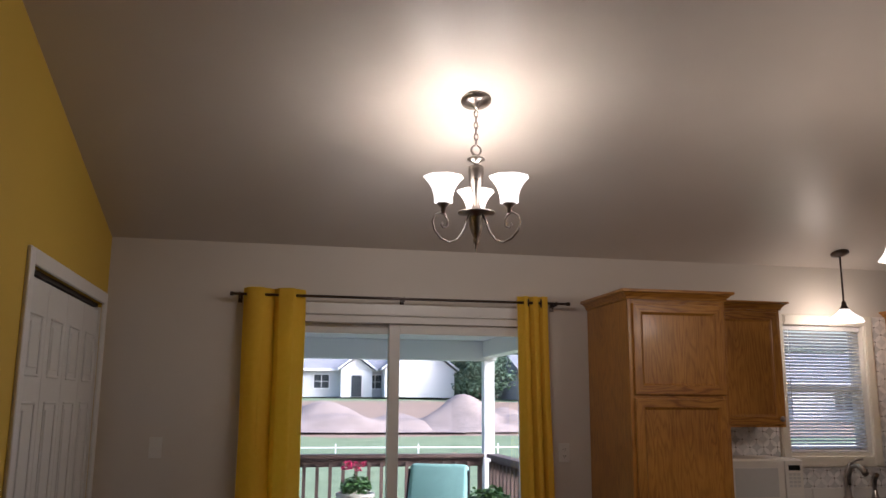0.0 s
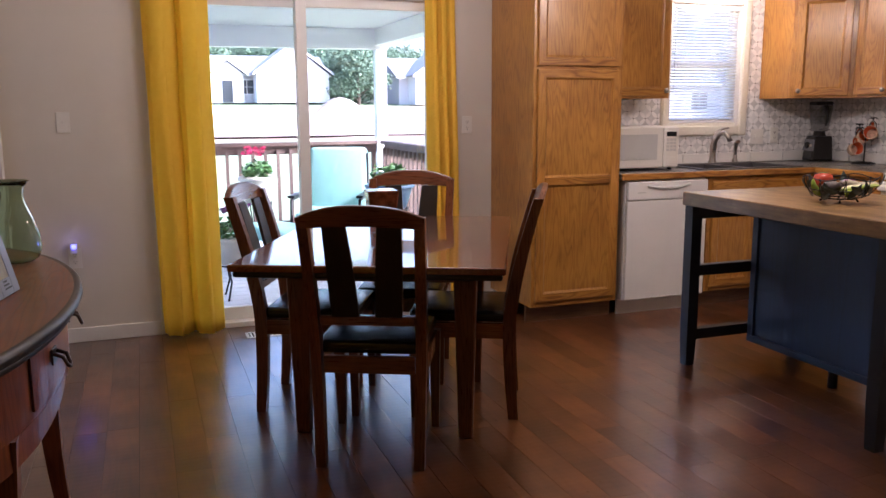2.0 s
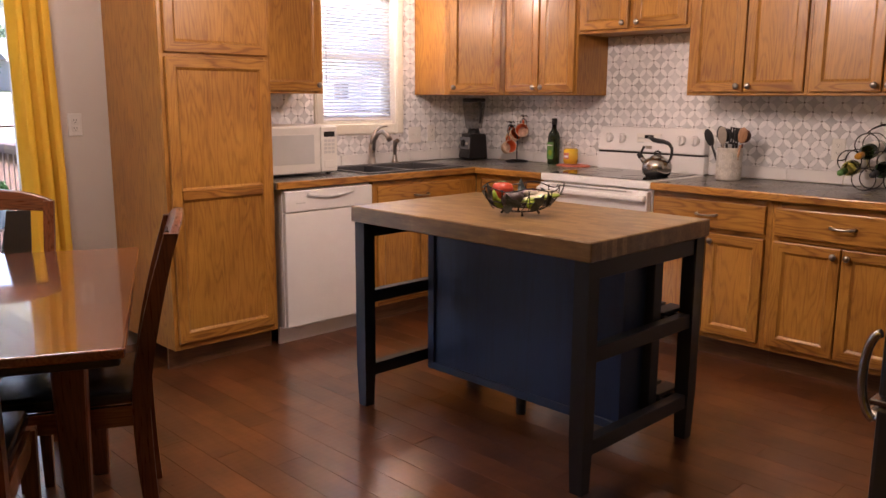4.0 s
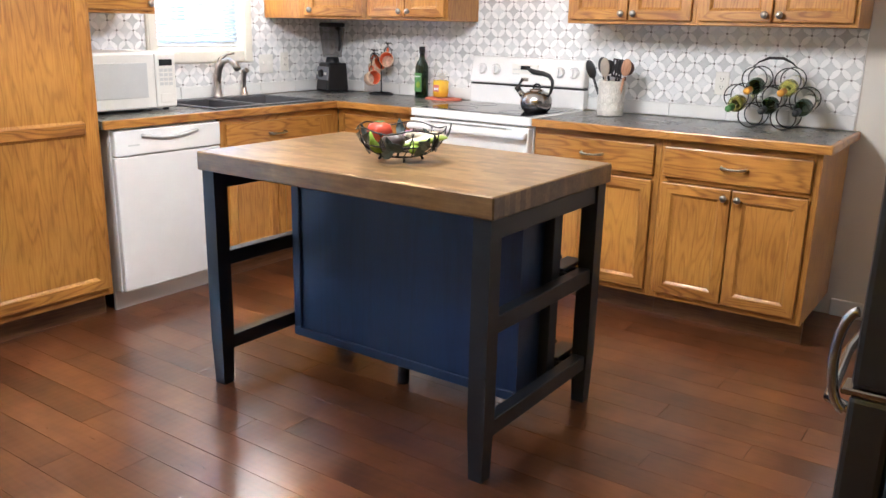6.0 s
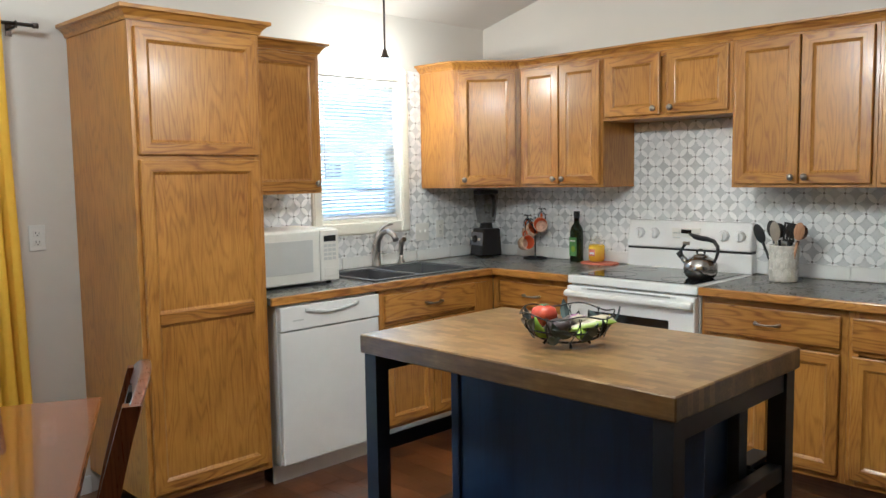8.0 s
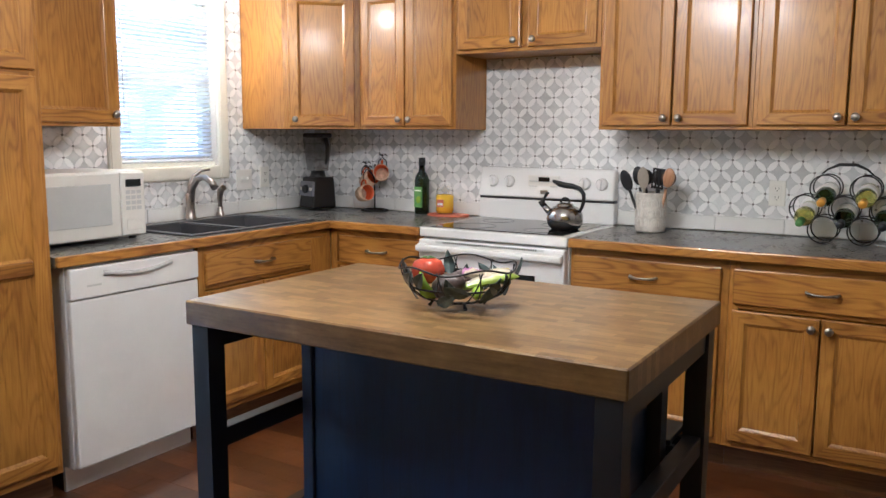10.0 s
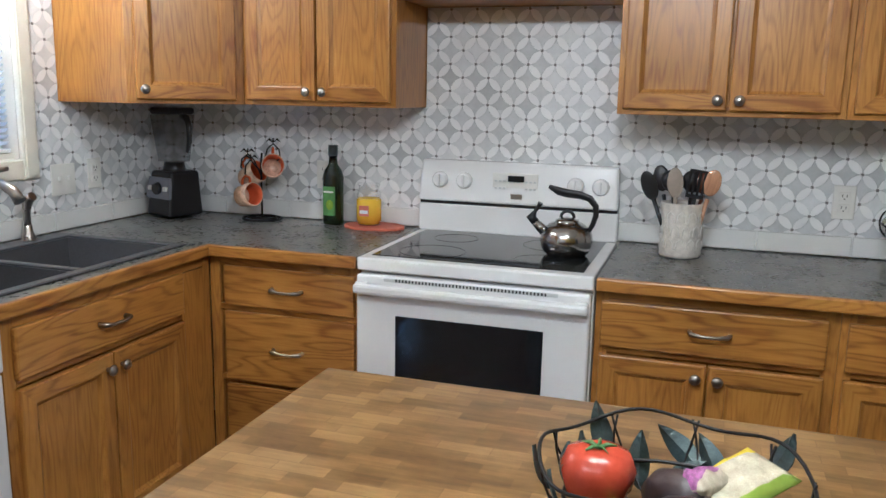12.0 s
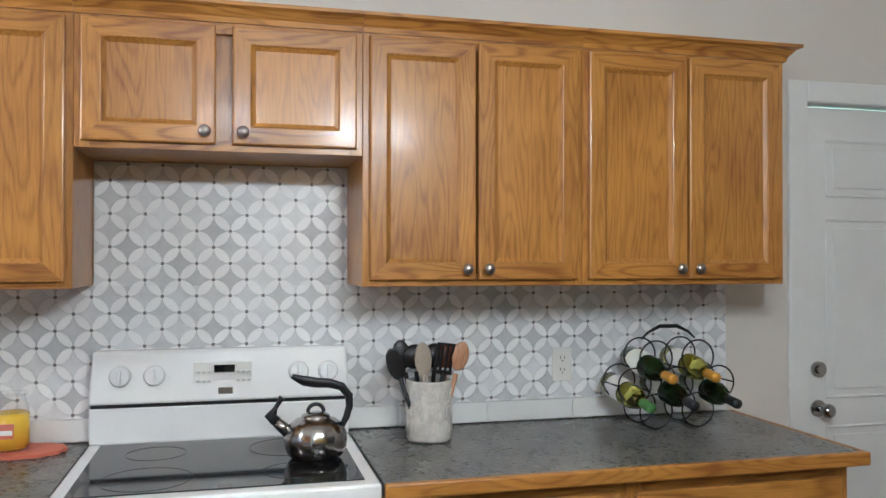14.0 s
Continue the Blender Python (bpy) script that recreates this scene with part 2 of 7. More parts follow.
def butcher(name):
    m = Mat(name, 0.33, Coat_Weight=0.3, Coat_Roughness=0.25)
    v = m.coords((1, 1, 1))
    br = m.node("TexBrick", Scale=1.0)
    br.offset, br.squash = 0.37, 1.0
    br.inputs["Color1"].default_value, br.inputs["Color2"].default_value = (0.25, 0.25, 0.25, 1), (0.8, 0.8, 0.8, 1)
    br.inputs["Mortar"].default_value = (0.35, 0.35, 0.35, 1)
    br.inputs["Mortar Size"].default_value = 0.0006
    br.inputs["Brick Width"].default_value, br.inputs["Row Height"].default_value = 0.085, 0.03
    mp = m.node("Mapping")
    mp.inputs["Rotation"].default_value = (0, 0, radians(90))
    tc = m.node("TexCoord")
    m.link(tc.outputs["Object"], mp.inputs[0])
    m.link(mp.outputs[0], br.inputs["Vector"])
    g = m.noise(m.coords((1, 0.06, 1)), 90, 4, 0.6)
    s = m.noise(m.coords((1, 0.45, 1)), 24, 4, 0.7)
    sep = m.node("SeparateColor")
    m.link(br.outputs["Color"], sep.inputs[0])
    f = m.math("ADD", m.math("ADD", m.math("MULTIPLY", sep.outputs[0], 0.40), m.math("MULTIPLY", g, 0.30)), m.math("MULTIPLY", s, 0.36))
    m.color(m.ramp(f, [(0.34, (0.070, 0.034, 0.009)), (0.5, (0.155, 0.088, 0.027)), (0.68, (0.28, 0.175, 0.064))]))
    m.bump(g, 0.1, 0.0004)
    return m.m


butcher_mat = butcher("butcher_block")


def tile_mat(name, lo, hi, rough=0.25):
    m = Mat(name, rough)
    isl = m.node("NewGeometry").outputs["Random Per Island"]
    oi = m.node("ObjectInfo").outputs["Random"]
    r = m.math("FRACT", m.math("ADD", isl, oi))
    c = m.ramp(r, [(0.0, lo), (1.0, hi)])
    v = m.coords((1, 1, 1), 5.0)
    c = m.mix(0.25, c, m.ramp(m.noise(v, 25, 5, 0.7), [(0.35, lo), (0.65, hi)]))
    m.color(c)
    return m.m


diamond_mat = tile_mat("grey_marble_tile", (0.47, 0.48, 0.495), (0.79, 0.80, 0.81))
petal_mat = tile_mat("white_marble_tile", (0.80, 0.80, 0.81), (0.90, 0.90, 0.90))
dot_mat = plain("dark_grey_tile", (0.17, 0.16, 0.155), 0.3)
grout_mat = plain("pale_grout", (0.78, 0.78, 0.78), 0.8)
strip_mat = plain("white_strip_tile", (0.76, 0.76, 0.75), 0.2, vary=0.03)
leather = plain("black_leather", (0.010, 0.010, 0.012), 0.24, vary=0.3, scale=60, bump=0.3)
teal = plain("teal_cushion_cloth", (0.28, 0.50, 0.46), 0.85, vary=0.15, scale=40)
siding = plain("grey_siding", (0.58, 0.58, 0.60), 0.7)
porch_paint = plain("pale_porch_ceiling_paint", (0.55, 0.56, 0.58), 0.6, vary=0.03)
white_siding = plain("white_siding", (0.74, 0.74, 0.74), 0.6, vary=0.03)
roof_mat = plain("grey_shingle", (0.28, 0.28, 0.30), 0.85, vary=0.3, scale=3)
dark_pane = plain("dark_window_pane", (0.04, 0.05, 0.06), 0.1)
dirt_mat = plain("reddish_soil", (0.29, 0.235, 0.21), 0.95, vary=0.3, scale=0.8, bump=0.5)
foliage = plain("tree_foliage", (0.095, 0.155, 0.095), 0.7, vary=0.5, scale=1.0)
bark = plain("bark", (0.12, 0.09, 0.07), 0.9, vary=0.3)
leaf_mat = plain("plant_leaf", (0.07, 0.16, 0.04), 0.5, vary=0.3)
pink_mat = plain("pink_petal", (0.70, 0.03, 0.16), 0.6)
purple_mat = plain("purple_petal", (0.24, 0.03, 0.22), 0.6)
cream_pot = plain("cream_ceramic", (0.62, 0.57, 0.47), 0.4)
blue_pot = plain("slate_blue_glaze", (0.10, 0.16, 0.24), 0.25)
tomato = plain("tomato_skin", (0.38, 0.05, 0.02), 0.25, vary=0.2)
avocado = plain("avocado_skin", (0.035, 0.022, 0.02), 0.4, vary=0.5, scale=60, bump=0.5)
pepper = plain("green_pepper_skin", (0.22, 0.32, 0.03), 0.25, vary=0.2)
yellow_film = plain("yellow_bag_film", (0.62, 0.52, 0.02), 0.25)
green_film = plain("green_bag_film", (0.22, 0.30, 0.03), 0.3)
pale_film = plain("pale_cloudy_film", (0.42, 0.38, 0.28), 0.25, vary=0.3, scale=60)
purple_film = plain("purple_net", (0.22, 0.07, 0.20), 0.4, vary=0.8, scale=120)
leaf_metal = plain("bronze_green_metal_leaf", (0.05, 0.068, 0.066), 0.35, 0.5, vary=0.4, scale=40)
orange_glaze = plain("orange_glaze", (0.60, 0.11, 0.03), 0.2)
cream_glaze = plain("cream_patterned_glaze", (0.62, 0.44, 0.30), 0.25, vary=0.5, scale=50)
yellow_wax = plain("yellow_wax_jar", (0.80, 0.52, 0.02), 0.2, vary=0.08)
paper_green = plain("green_paper_label", (0.09, 0.22, 0.05), 0.6, vary=0.4, scale=50)
coral_board = plain("coral_board", (0.55, 0.16, 0.09), 0.6)
crock_mat = plain("speckled_white_ceramic", (0.60, 0.57, 0.52), 0.3, vary=0.3, scale=45)
wood_spoon = wood("beech_spoon", (0.35, 0.18, 0.09), (0.5, 0.28, 0.15), (0.6, 0.36, 0.2))
grey_silicone = plain("grey_silicone", (0.30, 0.26, 0.21), 0.5)
gold_foil = plain("gold_foil", (0.65, 0.33, 0.03), 0.3, 0.3)
mosaic = plain("amber_mosaic_glass", (0.16, 0.05, 0.02), 0.12, vary=0.95, scale=30)
silver_frame = plain("silver_photo_frame", (0.26, 0.27, 0.31), 0.3, 0.5)
photo_mat = plain("faded_photo", (0.35, 0.30, 0.17), 0.3, vary=0.5, scale=8)
red_cloth = plain("red_shiny_wrap", (0.35, 0.015, 0.012), 0.3, vary=0.3)
blind_mat = plain("white_blind_slat", (0.72, 0.72, 0.74), 0.45, vary=0.03)
slat_mat = Mat("thin_white_slat", 0.45)
slat_mat.color((0.80, 0.80, 0.82))
_tr = slat_mat.node("BsdfTranslucent")
_tr.inputs[0].default_value = (0.85, 0.86, 0.88, 1)
_mx = slat_mat.node("MixShader")
_mx.inputs[0].default_value = 0.6
slat_mat.link(slat_mat.b.outputs[0], _mx.inputs[1])
slat_mat.link(_tr.outputs[0], _mx.inputs[2])
slat_mat.link(_mx.outputs[0], slat_mat.t.nodes["Material Output"].inputs[0])
slat_mat = slat_mat.m
fridge_mat = plain("dark_steel_fridge", (0.06, 0.062, 0.066), 0.3, 0.7, vary=0.04, gloss_vary=0.04)
fridge_side = plain("fridge_side_black", (0.022, 0.022, 0.024), 0.5, vary=0.15)


def lawn_mat():
    m = Mat("lawn_and_earth", 0.95)
    v = m.coords()
    grass = m.ramp(m.noise(v, 0.9, 6, 0.7), [(0.3, (0.13, 0.18, 0.09)), (0.7, (0.21, 0.27, 0.15))])
    sp = m.node("SeparateXYZ")
    m.link(v, sp.inputs[0])
    y = m.math("ADD", sp.outputs[1], m.math("MULTIPLY", m.noise(v, 0.12), 5))
    k = m.math("MULTIPLY", m.math("GREATER_THAN", y, 52.0), m.math("LESS_THAN", y, 84.0))
    m.color(m.mix(k, grass, (0.27, 0.19, 0.14)))
    return m.m


ground_mat = lawn_mat()

# ---- building helpers ----


def box(bm, x0, x1, y0, y1, z0, z1, bevel=0.0, mi=0):
    vs = [bm.verts.new(p) for p in itertools.product((x0, x1), (y0, y1), (z0, z1))]
    fs = [bm.faces.new([vs[i] for i in q]) for q in ((0, 1, 3, 2), (4, 6, 7, 5), (0, 4, 5, 1), (2, 3, 7, 6), (0, 2, 6, 4), (1, 5, 7, 3))]
    for f in fs:
        f.material_index = mi
    if bevel:
        es = list({e for f in fs for e in f.edges})
        r = bmesh.ops.bevel(bm, geom=es, offset=bevel, segments=2 if bevel > 0.004 else 1, profile=0.5, affect="EDGES", clamp_overlap=True)
        for f in r["faces"]:
            f.material_index = mi
    return bm


def B(*args, **kw):
    bm = bmesh.new()
    return box(bm, *args, **kw) if args else bm


def hexa(bm, lower, upper, mi=0):
    """A solid between two four-cornered outlines."""
    a, b = [bm.verts.new(p) for p in lower], [bm.verts.new(p) for p in upper]
    n = len(a)
    fs = [bm.faces.new(a[::-1]), bm.faces.new(b)] + [bm.faces.new([a[i], a[(i + 1) % n], b[(i + 1) % n], b[i]]) for i in range(n)]
    for f in fs:
        f.material_index = mi
    return bm


def prism(bm, outline, z0, z1, mi=0):
    return hexa(bm, [(x, y, z0) for x, y in outline], [(x, y, z1) for x, y in outline], mi)


def lathe(bm, profile, seg=28, center=(0, 0, 0), mi=0, wave=None):
    """Turns (radius, height) points round an upright axis; wave(angle, k) scales the radius."""
    rings = []
    for k, (r, z) in enumerate(profile):
        ring = []
        if r < 1e-6:
            ring = [bm.verts.new((center[0], center[1], center[2] + z))] * seg
        else:
            for i in range(seg):
                a = 2 * math.pi * i / seg
                q = r * (wave(a, k) if wave else 1)
                ring.append(bm.verts.new((center[0] + q * math.cos(a), center[1] + q * math.sin(a), center[2] + z)))
        rings.append(ring)
    for r0, r1 in zip(rings, rings[1:]):
        for i in range(seg):
            j = (i + 1) % seg
            vs = []
            for v in (r0[i], r0[j], r1[j], r1[i]):
                if v not in vs:
                    vs.append(v)
            if len(vs) > 2:
                f = bm.faces.new(vs)
                f.smooth, f.material_index = True, mi
    return bm


def tube(bm, pts, radius, seg=8, closed=False, mi=0, flat=1.0):
    """A rod along points; radius is a number or one for each point."""
    pts = [Vector(p) for p in pts]
    n = len(pts)
    rad = radius if isinstance(radius, (list, tuple)) else [radius] * n
    up, rings = None, []
    for i, p in enumerate(pts):
        a = pts[i - 1] if i or closed else p
        b = pts[(i + 1) % n] if i < n - 1 or closed else p
        d = (b - a).normalized()
        if up is None:
            up = d.orthogonal().normalized()
        up = (up - d * up.dot(d)).normalized()
        side = d.cross(up)
        rings.append([bm.verts.new(p + (up * math.cos(t) + side * math.sin(t) * flat) * rad[i]) for t in [2 * math.pi * k / seg for k in range(seg)]])
    pairs = list(zip(rings, rings[1:]))
    if closed:
        last, first = rings[-1], rings[0]
        k0 = min(range(seg), key=lambda k: (first[k].co - last[0].co).length)
        pairs.append((last, first[k0:] + first[:k0]))
    for r0, r1 in pairs:
        for k in range(seg):
            f = bm.faces.new([r0[k], r0[(k + 1) % seg], r1[(k + 1) % seg], r1[k]])
            f.smooth, f.material_index = True, mi
    if not closed:
        bm.faces.new(rings[0][::-1]).material_index = mi
        bm.faces.new(rings[-1]).material_index = mi
    return bm


def circle(c, r, u=(1, 0, 0), v=(0, 0, 1), n=24, a0=0.0, a1=360.0):
    c, u, v = Vector(c), Vector(u), Vector(v)
    full = abs(a1 - a0) >= 360
    return [c + u * r * math.cos(radians(a0 + (a1 - a0) * i / (n if full else n - 1))) + v * r * math.sin(radians(a0 + (a1 - a0) * i / (n if full else n - 1))) for i in range(n)]


def cyl(bm, c, r, h, axis="z", seg=20, mi=0, r2=None):
    d = {"x": Vector((1, 0, 0)), "y": Vector((0, 1, 0)), "z": Vector((0, 0, 1))}[axis]
    c = Vector(c)
    return tube(bm, [c, c + d * h], [r, r if r2 is None else r2], seg, mi=mi)


def ball(bm, c, r, scale=(1, 1, 1), u=20, v=12, mi=0, bumpy=0.0, seed=0):
    m = Matrix.Translation(c) @ Matrix.Diagonal((*scale, 1))
    g = bmesh.ops.create_uvsphere(bm, u_segments=u, v_segments=v, radius=r, matrix=m)
    for w in g["verts"]:
        if bumpy:
            d = w.co - Vector(c)
            w.co = Vector(c) + d * (1 + bumpy * noise.noise(d * (2.2 / r) + Vector((seed, 0, 0))))
        for f in w.link_faces:
            f.smooth, f.material_index = True, mi
    return bm


def part(name, bm, material, parent=None, label="", kind="", smooth=False, m=None):
    me = bpy.data.meshes.new(name)
    bmesh.ops.recalc_face_normals(bm, faces=bm.faces)
    bm.to_mesh(me)
    bm.free()
    for q in material if isinstance(material, (list, tuple)) else [material]:
        me.materials.append(q)
    if smooth:
        me.shade_smooth()
    ob = new(name, me)
    ob.parent = parent
    if m is not None:
        ob.matrix_basis = m
    return tagged(ob, label, kind=kind)


def thing(name, label, category, m=None, group=""):
    ob = new(name)
    ob.empty_display_size = 0.1
    if m is not None:
        ob.matrix_basis = m
    return tagged(ob, label, category, group)


def structure(name, bm, material, label="", parent=None):
    return part(name, bm, material, parent, label, "structure")


def east(y, x=4.47, z=0.0):
    """A pose whose x runs to the south along the east wall and whose front faces west."""
    return pose(x, y, z, 0, 0, -90)


# ---- plan ----
NORTH, EAST, WEST, SOUTH = 6.80, 5.09, -0.60, -2.60
EAVE, PITCH, RIDGE = 2.445, 0.26, 1.60


def ceiling_at(y):
    return EAVE + PITCH * (NORTH - max(y, RIDGE)) - PITCH * max(0.0, RIDGE - y)


T = 0.15


def wall_with_holes(name, a0, a1, z1, holes, material, along, base, thick, top=None):
    """A wall along x or y from a0 to a1, with openings (a, b, z0, z1). base: its inner face; thick: signed."""
    bm = bmesh.new()
    cuts = sorted({a0, a1, *[h[0] for h in holes], *[h[1] for h in holes], *([RIDGE] if top else [])})
    for p, q in zip(cuts, cuts[1:]):
        if q <= a0 or p >= a1:
            continue
        mid = (p + q) / 2
        spans, z = [], 0.0
        for h in sorted([h for h in holes if h[0] < mid < h[1]], key=lambda h: h[2]):
            if h[2] > z:
                spans.append((z, h[2], False))
            z = h[3]
        spans.append((z, z1, True))
        for lo, hi, last in spans:
            hp, hq = (top(p), top(q)) if last and top else (hi, hi)
            b0, b1 = sorted((base, base + thick))
            if along == "x":
                hexa(bm, [(p, b0, lo), (q, b0, lo), (q, b1, lo), (p, b1, lo)], [(p, b0, hp), (q, b0, hq), (q, b1, hq), (p, b1, hp)])
            else:
                hexa(bm, [(b0, p, lo), (b1, p, lo), (b1, q, lo), (b0, q, lo)], [(b0, p, hp), (b1, p, hp), (b1, q, hq), (b0, q, hq)])
    return structure(name, bm, material)


SL = (0.17, 1.965, 2.03)
WIN = (3.68, 4.29, 1.185, 2.045)
DOOR = (2.21, 3.13, 2.045)
CLOSET = (5.30, 6.67, 2.04)
above = lambda y: ceiling_at(y) + 0.02
wall_with_holes("wall_north", WEST - T, EAST + T, EAVE + 0.0, [(SL[0], SL[1], 0, SL[2]), (WIN[0], WIN[1], WIN[2], WIN[3])], wall_mat, "x", NORTH, T)
wall_with_holes("wall_east", SOUTH, NORTH, 0, [(DOOR[0], DOOR[1], 0, DOOR[2])], wall_mat, "y", EAST, T, top=above)
wall_with_holes("wall_west", SOUTH, NORTH, 0, [(CLOSET[0], CLOSET[1], 0, CLOSET[2])], yellow_mat, "y", WEST, -T, top=above)
wall_with_holes("wall_south", WEST - T, EAST + T, above(SOUTH), [], wall_mat, "x", SOUTH, -T)
wall_with_holes("wall_fridge", 2.30, EAST - 0.002, ceiling_at(2.15) - 0.02, [], wall_mat, "x", 2.20, -0.12)
# unseen closet walls, ceiling and floor, added to stop a light leak
structure("wall_closet", B(WEST - T - 0.64, WEST - T - 0.6, 5.05, 6.75, -0.1, 2.4), wall_mat)
structure("wall_closet", B(WEST - T - 0.599, WEST - T - 0.001, 5.05, 5.09, -0.1, 2.4), wall_mat)
structure("wall_closet", B(WEST - T - 0.599, WEST - T - 0.001, 6.71, 6.75, -0.1, 2.4), wall_mat)
structure("ceiling", B(WEST - T - 0.64, WEST - T - 0.001, 5.05, 6.75, 2.401, 2.45), ceil_mat)
structure("floor", B(WEST - T - 0.599, WEST - T - 0.001, 5.091, 6.709, -0.1, -0.002), plank_mat)
bm = bmesh.new()
for y0, y1 in ((SOUTH - T, RIDGE), (RIDGE, NORTH + T)):
    z0, z1 = ceiling_at(y0), ceiling_at(y1)
    hexa(bm, [(WEST - T, y0, z0), (EAST + T, y0, z0), (EAST + T, y1, z1), (WEST - T, y1, z1)], [(WEST - T, y0, z0 + 0.15), (EAST + T, y0, z0 + 0.15), (EAST + T, y1, z1 + 0.15), (WEST - T, y1, z1 + 0.15)])
structure("ceiling", bm, ceil_mat)
floor_ob = structure("floor", B(WEST - T, EAST + T, SOUTH - T, NORTH + T, -0.12, -0.004), seam_mat, "dark hand-scraped wood plank floor with thin seams")

# trim: baseboards, casings
for name, a in (("baseboard", (WEST, SL[0] - 0.007, NORTH - 0.015, NORTH)), ("baseboard", (SL[1] + 0.075, 2.298, NORTH - 0.015, NORTH)),
                ("baseboard", (EAST - 0.015, EAST, DOOR[1] + 0.09, 3.46)), ("baseboard", (WEST, WEST + 0.015, SOUTH, CLOSET[0] - 0.075)),
                ("baseboard", (WEST, WEST + 0.015, CLOSET[1] + 0.075, NORTH - 0.016))):
    bm = B(*a, 0, 0.085, bevel=0.005)
    structure(name, bm, trim_mat)


def casing(x0, x1, z0, z1, w, material, axis, base, out, sill=False, first=None):
    bm = bmesh.new()
    f = w if first is None else first
    a, b = sorted((base, base + out))
    rows = [(x0 - f, x0, z0, z1 + w), (x1, x1 + w, z0, z1 + w), (x0, x1, z1, z1 + w)]
    if sill:
        rows = [(x0 - w, x0, z0 - w, z1 + w), (x1, x1 + w, z0 - w, z1 + w), (x0, x1, z1, z1 + w), (x0, x1, z0 - w, z0)]
    for p, q, r, s in rows:
        if axis == "x":
            box(bm, p, q, a, b, r, s, bevel=min(0.004, (q - p) / 4))
            if q - p > 0.03:
                box(bm, p + 0.012, q - 0.012, a - 0.004, a + 0.002, r + 0.012, s - 0.012)
        else:
            box(bm, a, b, p, q, r, s, bevel=0.004)
    return structure("trim", bm, material)


casing(SL[0], SL[1], 0, SL[2], 0.07, trim_mat, "x", NORTH, -0.018, first=0.006)
casing(WIN[0], WIN[1], WIN[2], WIN[3], 0.07, cream_trim, "x", NORTH, -0.02, sill=True)
casing(DOOR[0], DOOR[1], 0, DOOR[2], 0.08, white_door, "y", EAST, -0.018)
casing(CLOSET[0], CLOSET[1], 0, CLOSET[2], 0.065, trim_mat, "y", WEST, 0.018)

# sliding patio door
door = structure("door_1", B(SL[0], SL[1], NORTH + 0.0, NORTH + 0.14, 0.0, 0.03), trim_mat, "closed sliding patio door with white frame and two large panes")
bm = B(SL[0], SL[0] + 0.045, NORTH, NORTH + 0.14, 0.03, SL[2], bevel=0.003)
box(bm, SL[1] - 0.045, SL[1], NORTH, NORTH + 0.14, 0.03, SL[2], bevel=0.003)
box(bm, SL[0] + 0.045, SL[1] - 0.045, NORTH, NORTH + 0.14, SL[2] - 0.045, SL[2], bevel=0.003)
part("frame", bm, trim_mat, door)
mid = 1.068
for k, (x0, x1, y) in enumerate(((SL[0] + 0.045, mid + 0.03, NORTH + 0.075), (mid - 0.035, SL[1] - 0.045, NORTH + 0.03))):
    bm = bmesh.new()
    s = 0.065
    for a in ((x0, x0 + s, 0.03, SL[2] - 0.045), (x1 - s, x1, 0.03, SL[2] - 0.045), (x0 + s, x1 - s, 0.03, 0.11), (x0 + s, x1 - s, SL[2] - 0.045 - 0.06, SL[2] - 0.045)):
        box(bm, a[0], a[1], y, y + 0.035, a[2], a[3], bevel=0.003)
    sash = part("sash", bm, trim_mat, door)
    g = part("pane", B(x0 + s, x1 - s, y + 0.015, y + 0.019, 0.11, SL[2] - 0.105), pane, sash, "clear glass pane")
    g.visible_shadow = False

# kitchen window with blind
win = structure("window_1", B(WIN[0], WIN[1], NORTH + 0.02, NORTH + 0.13, WIN[2], WIN[2] + 0.02), cream_trim, "double-hung window above the sink with a white blind")
bm = bmesh.new()
for a in ((WIN[0], WIN[0] + 0.03, WIN[2] + 0.02, WIN[3]), (WIN[1] - 0.03, WIN[1], WIN[2] + 0.02, WIN[3]), (WIN[0] + 0.03, WIN[1] - 0.03, WIN[3] - 0.03, WIN[3]), (WIN[0] + 0.03, WIN[1] - 0.03, 1.60, 1.645), (WIN[0] + 0.03, WIN[1] - 0.03, WIN[2] + 0.02, WIN[2] + 0.06)):
    box(bm, a[0], a[1], NORTH + 0.07, NORTH + 0.115, a[2], a[3], bevel=0.003)
part("window_frame", bm, cream_trim, win)
for z0, z1 in ((WIN[2] + 0.06, 1.60), (1.645, WIN[3] - 0.03)):
    g = part("pane", B(WIN[0] + 0.03, WIN[1] - 0.03, NORTH + 0.09, NORTH + 0.094, z0, z1), pane, win)
    g.visible_shadow = False
blind = thing("window_blind", "lowered white horizontal blind with open slats in the sink window", "window blind", pose(0, NORTH + 0.035, 0))
part("head_rail", B(WIN[0] + 0.006, WIN[1] - 0.006, -0.02, 0.02, WIN[3] - 0.035, WIN[3] - 0.002, bevel=0.003), blind_mat, blind)
part("bottom_rail", B(WIN[0] + 0.008, WIN[1] - 0.008, -0.014, 0.014, WIN[2] + 0.022, WIN[2] + 0.036, bevel=0.003), blind_mat, blind)
slat_me = None
nslat = 36
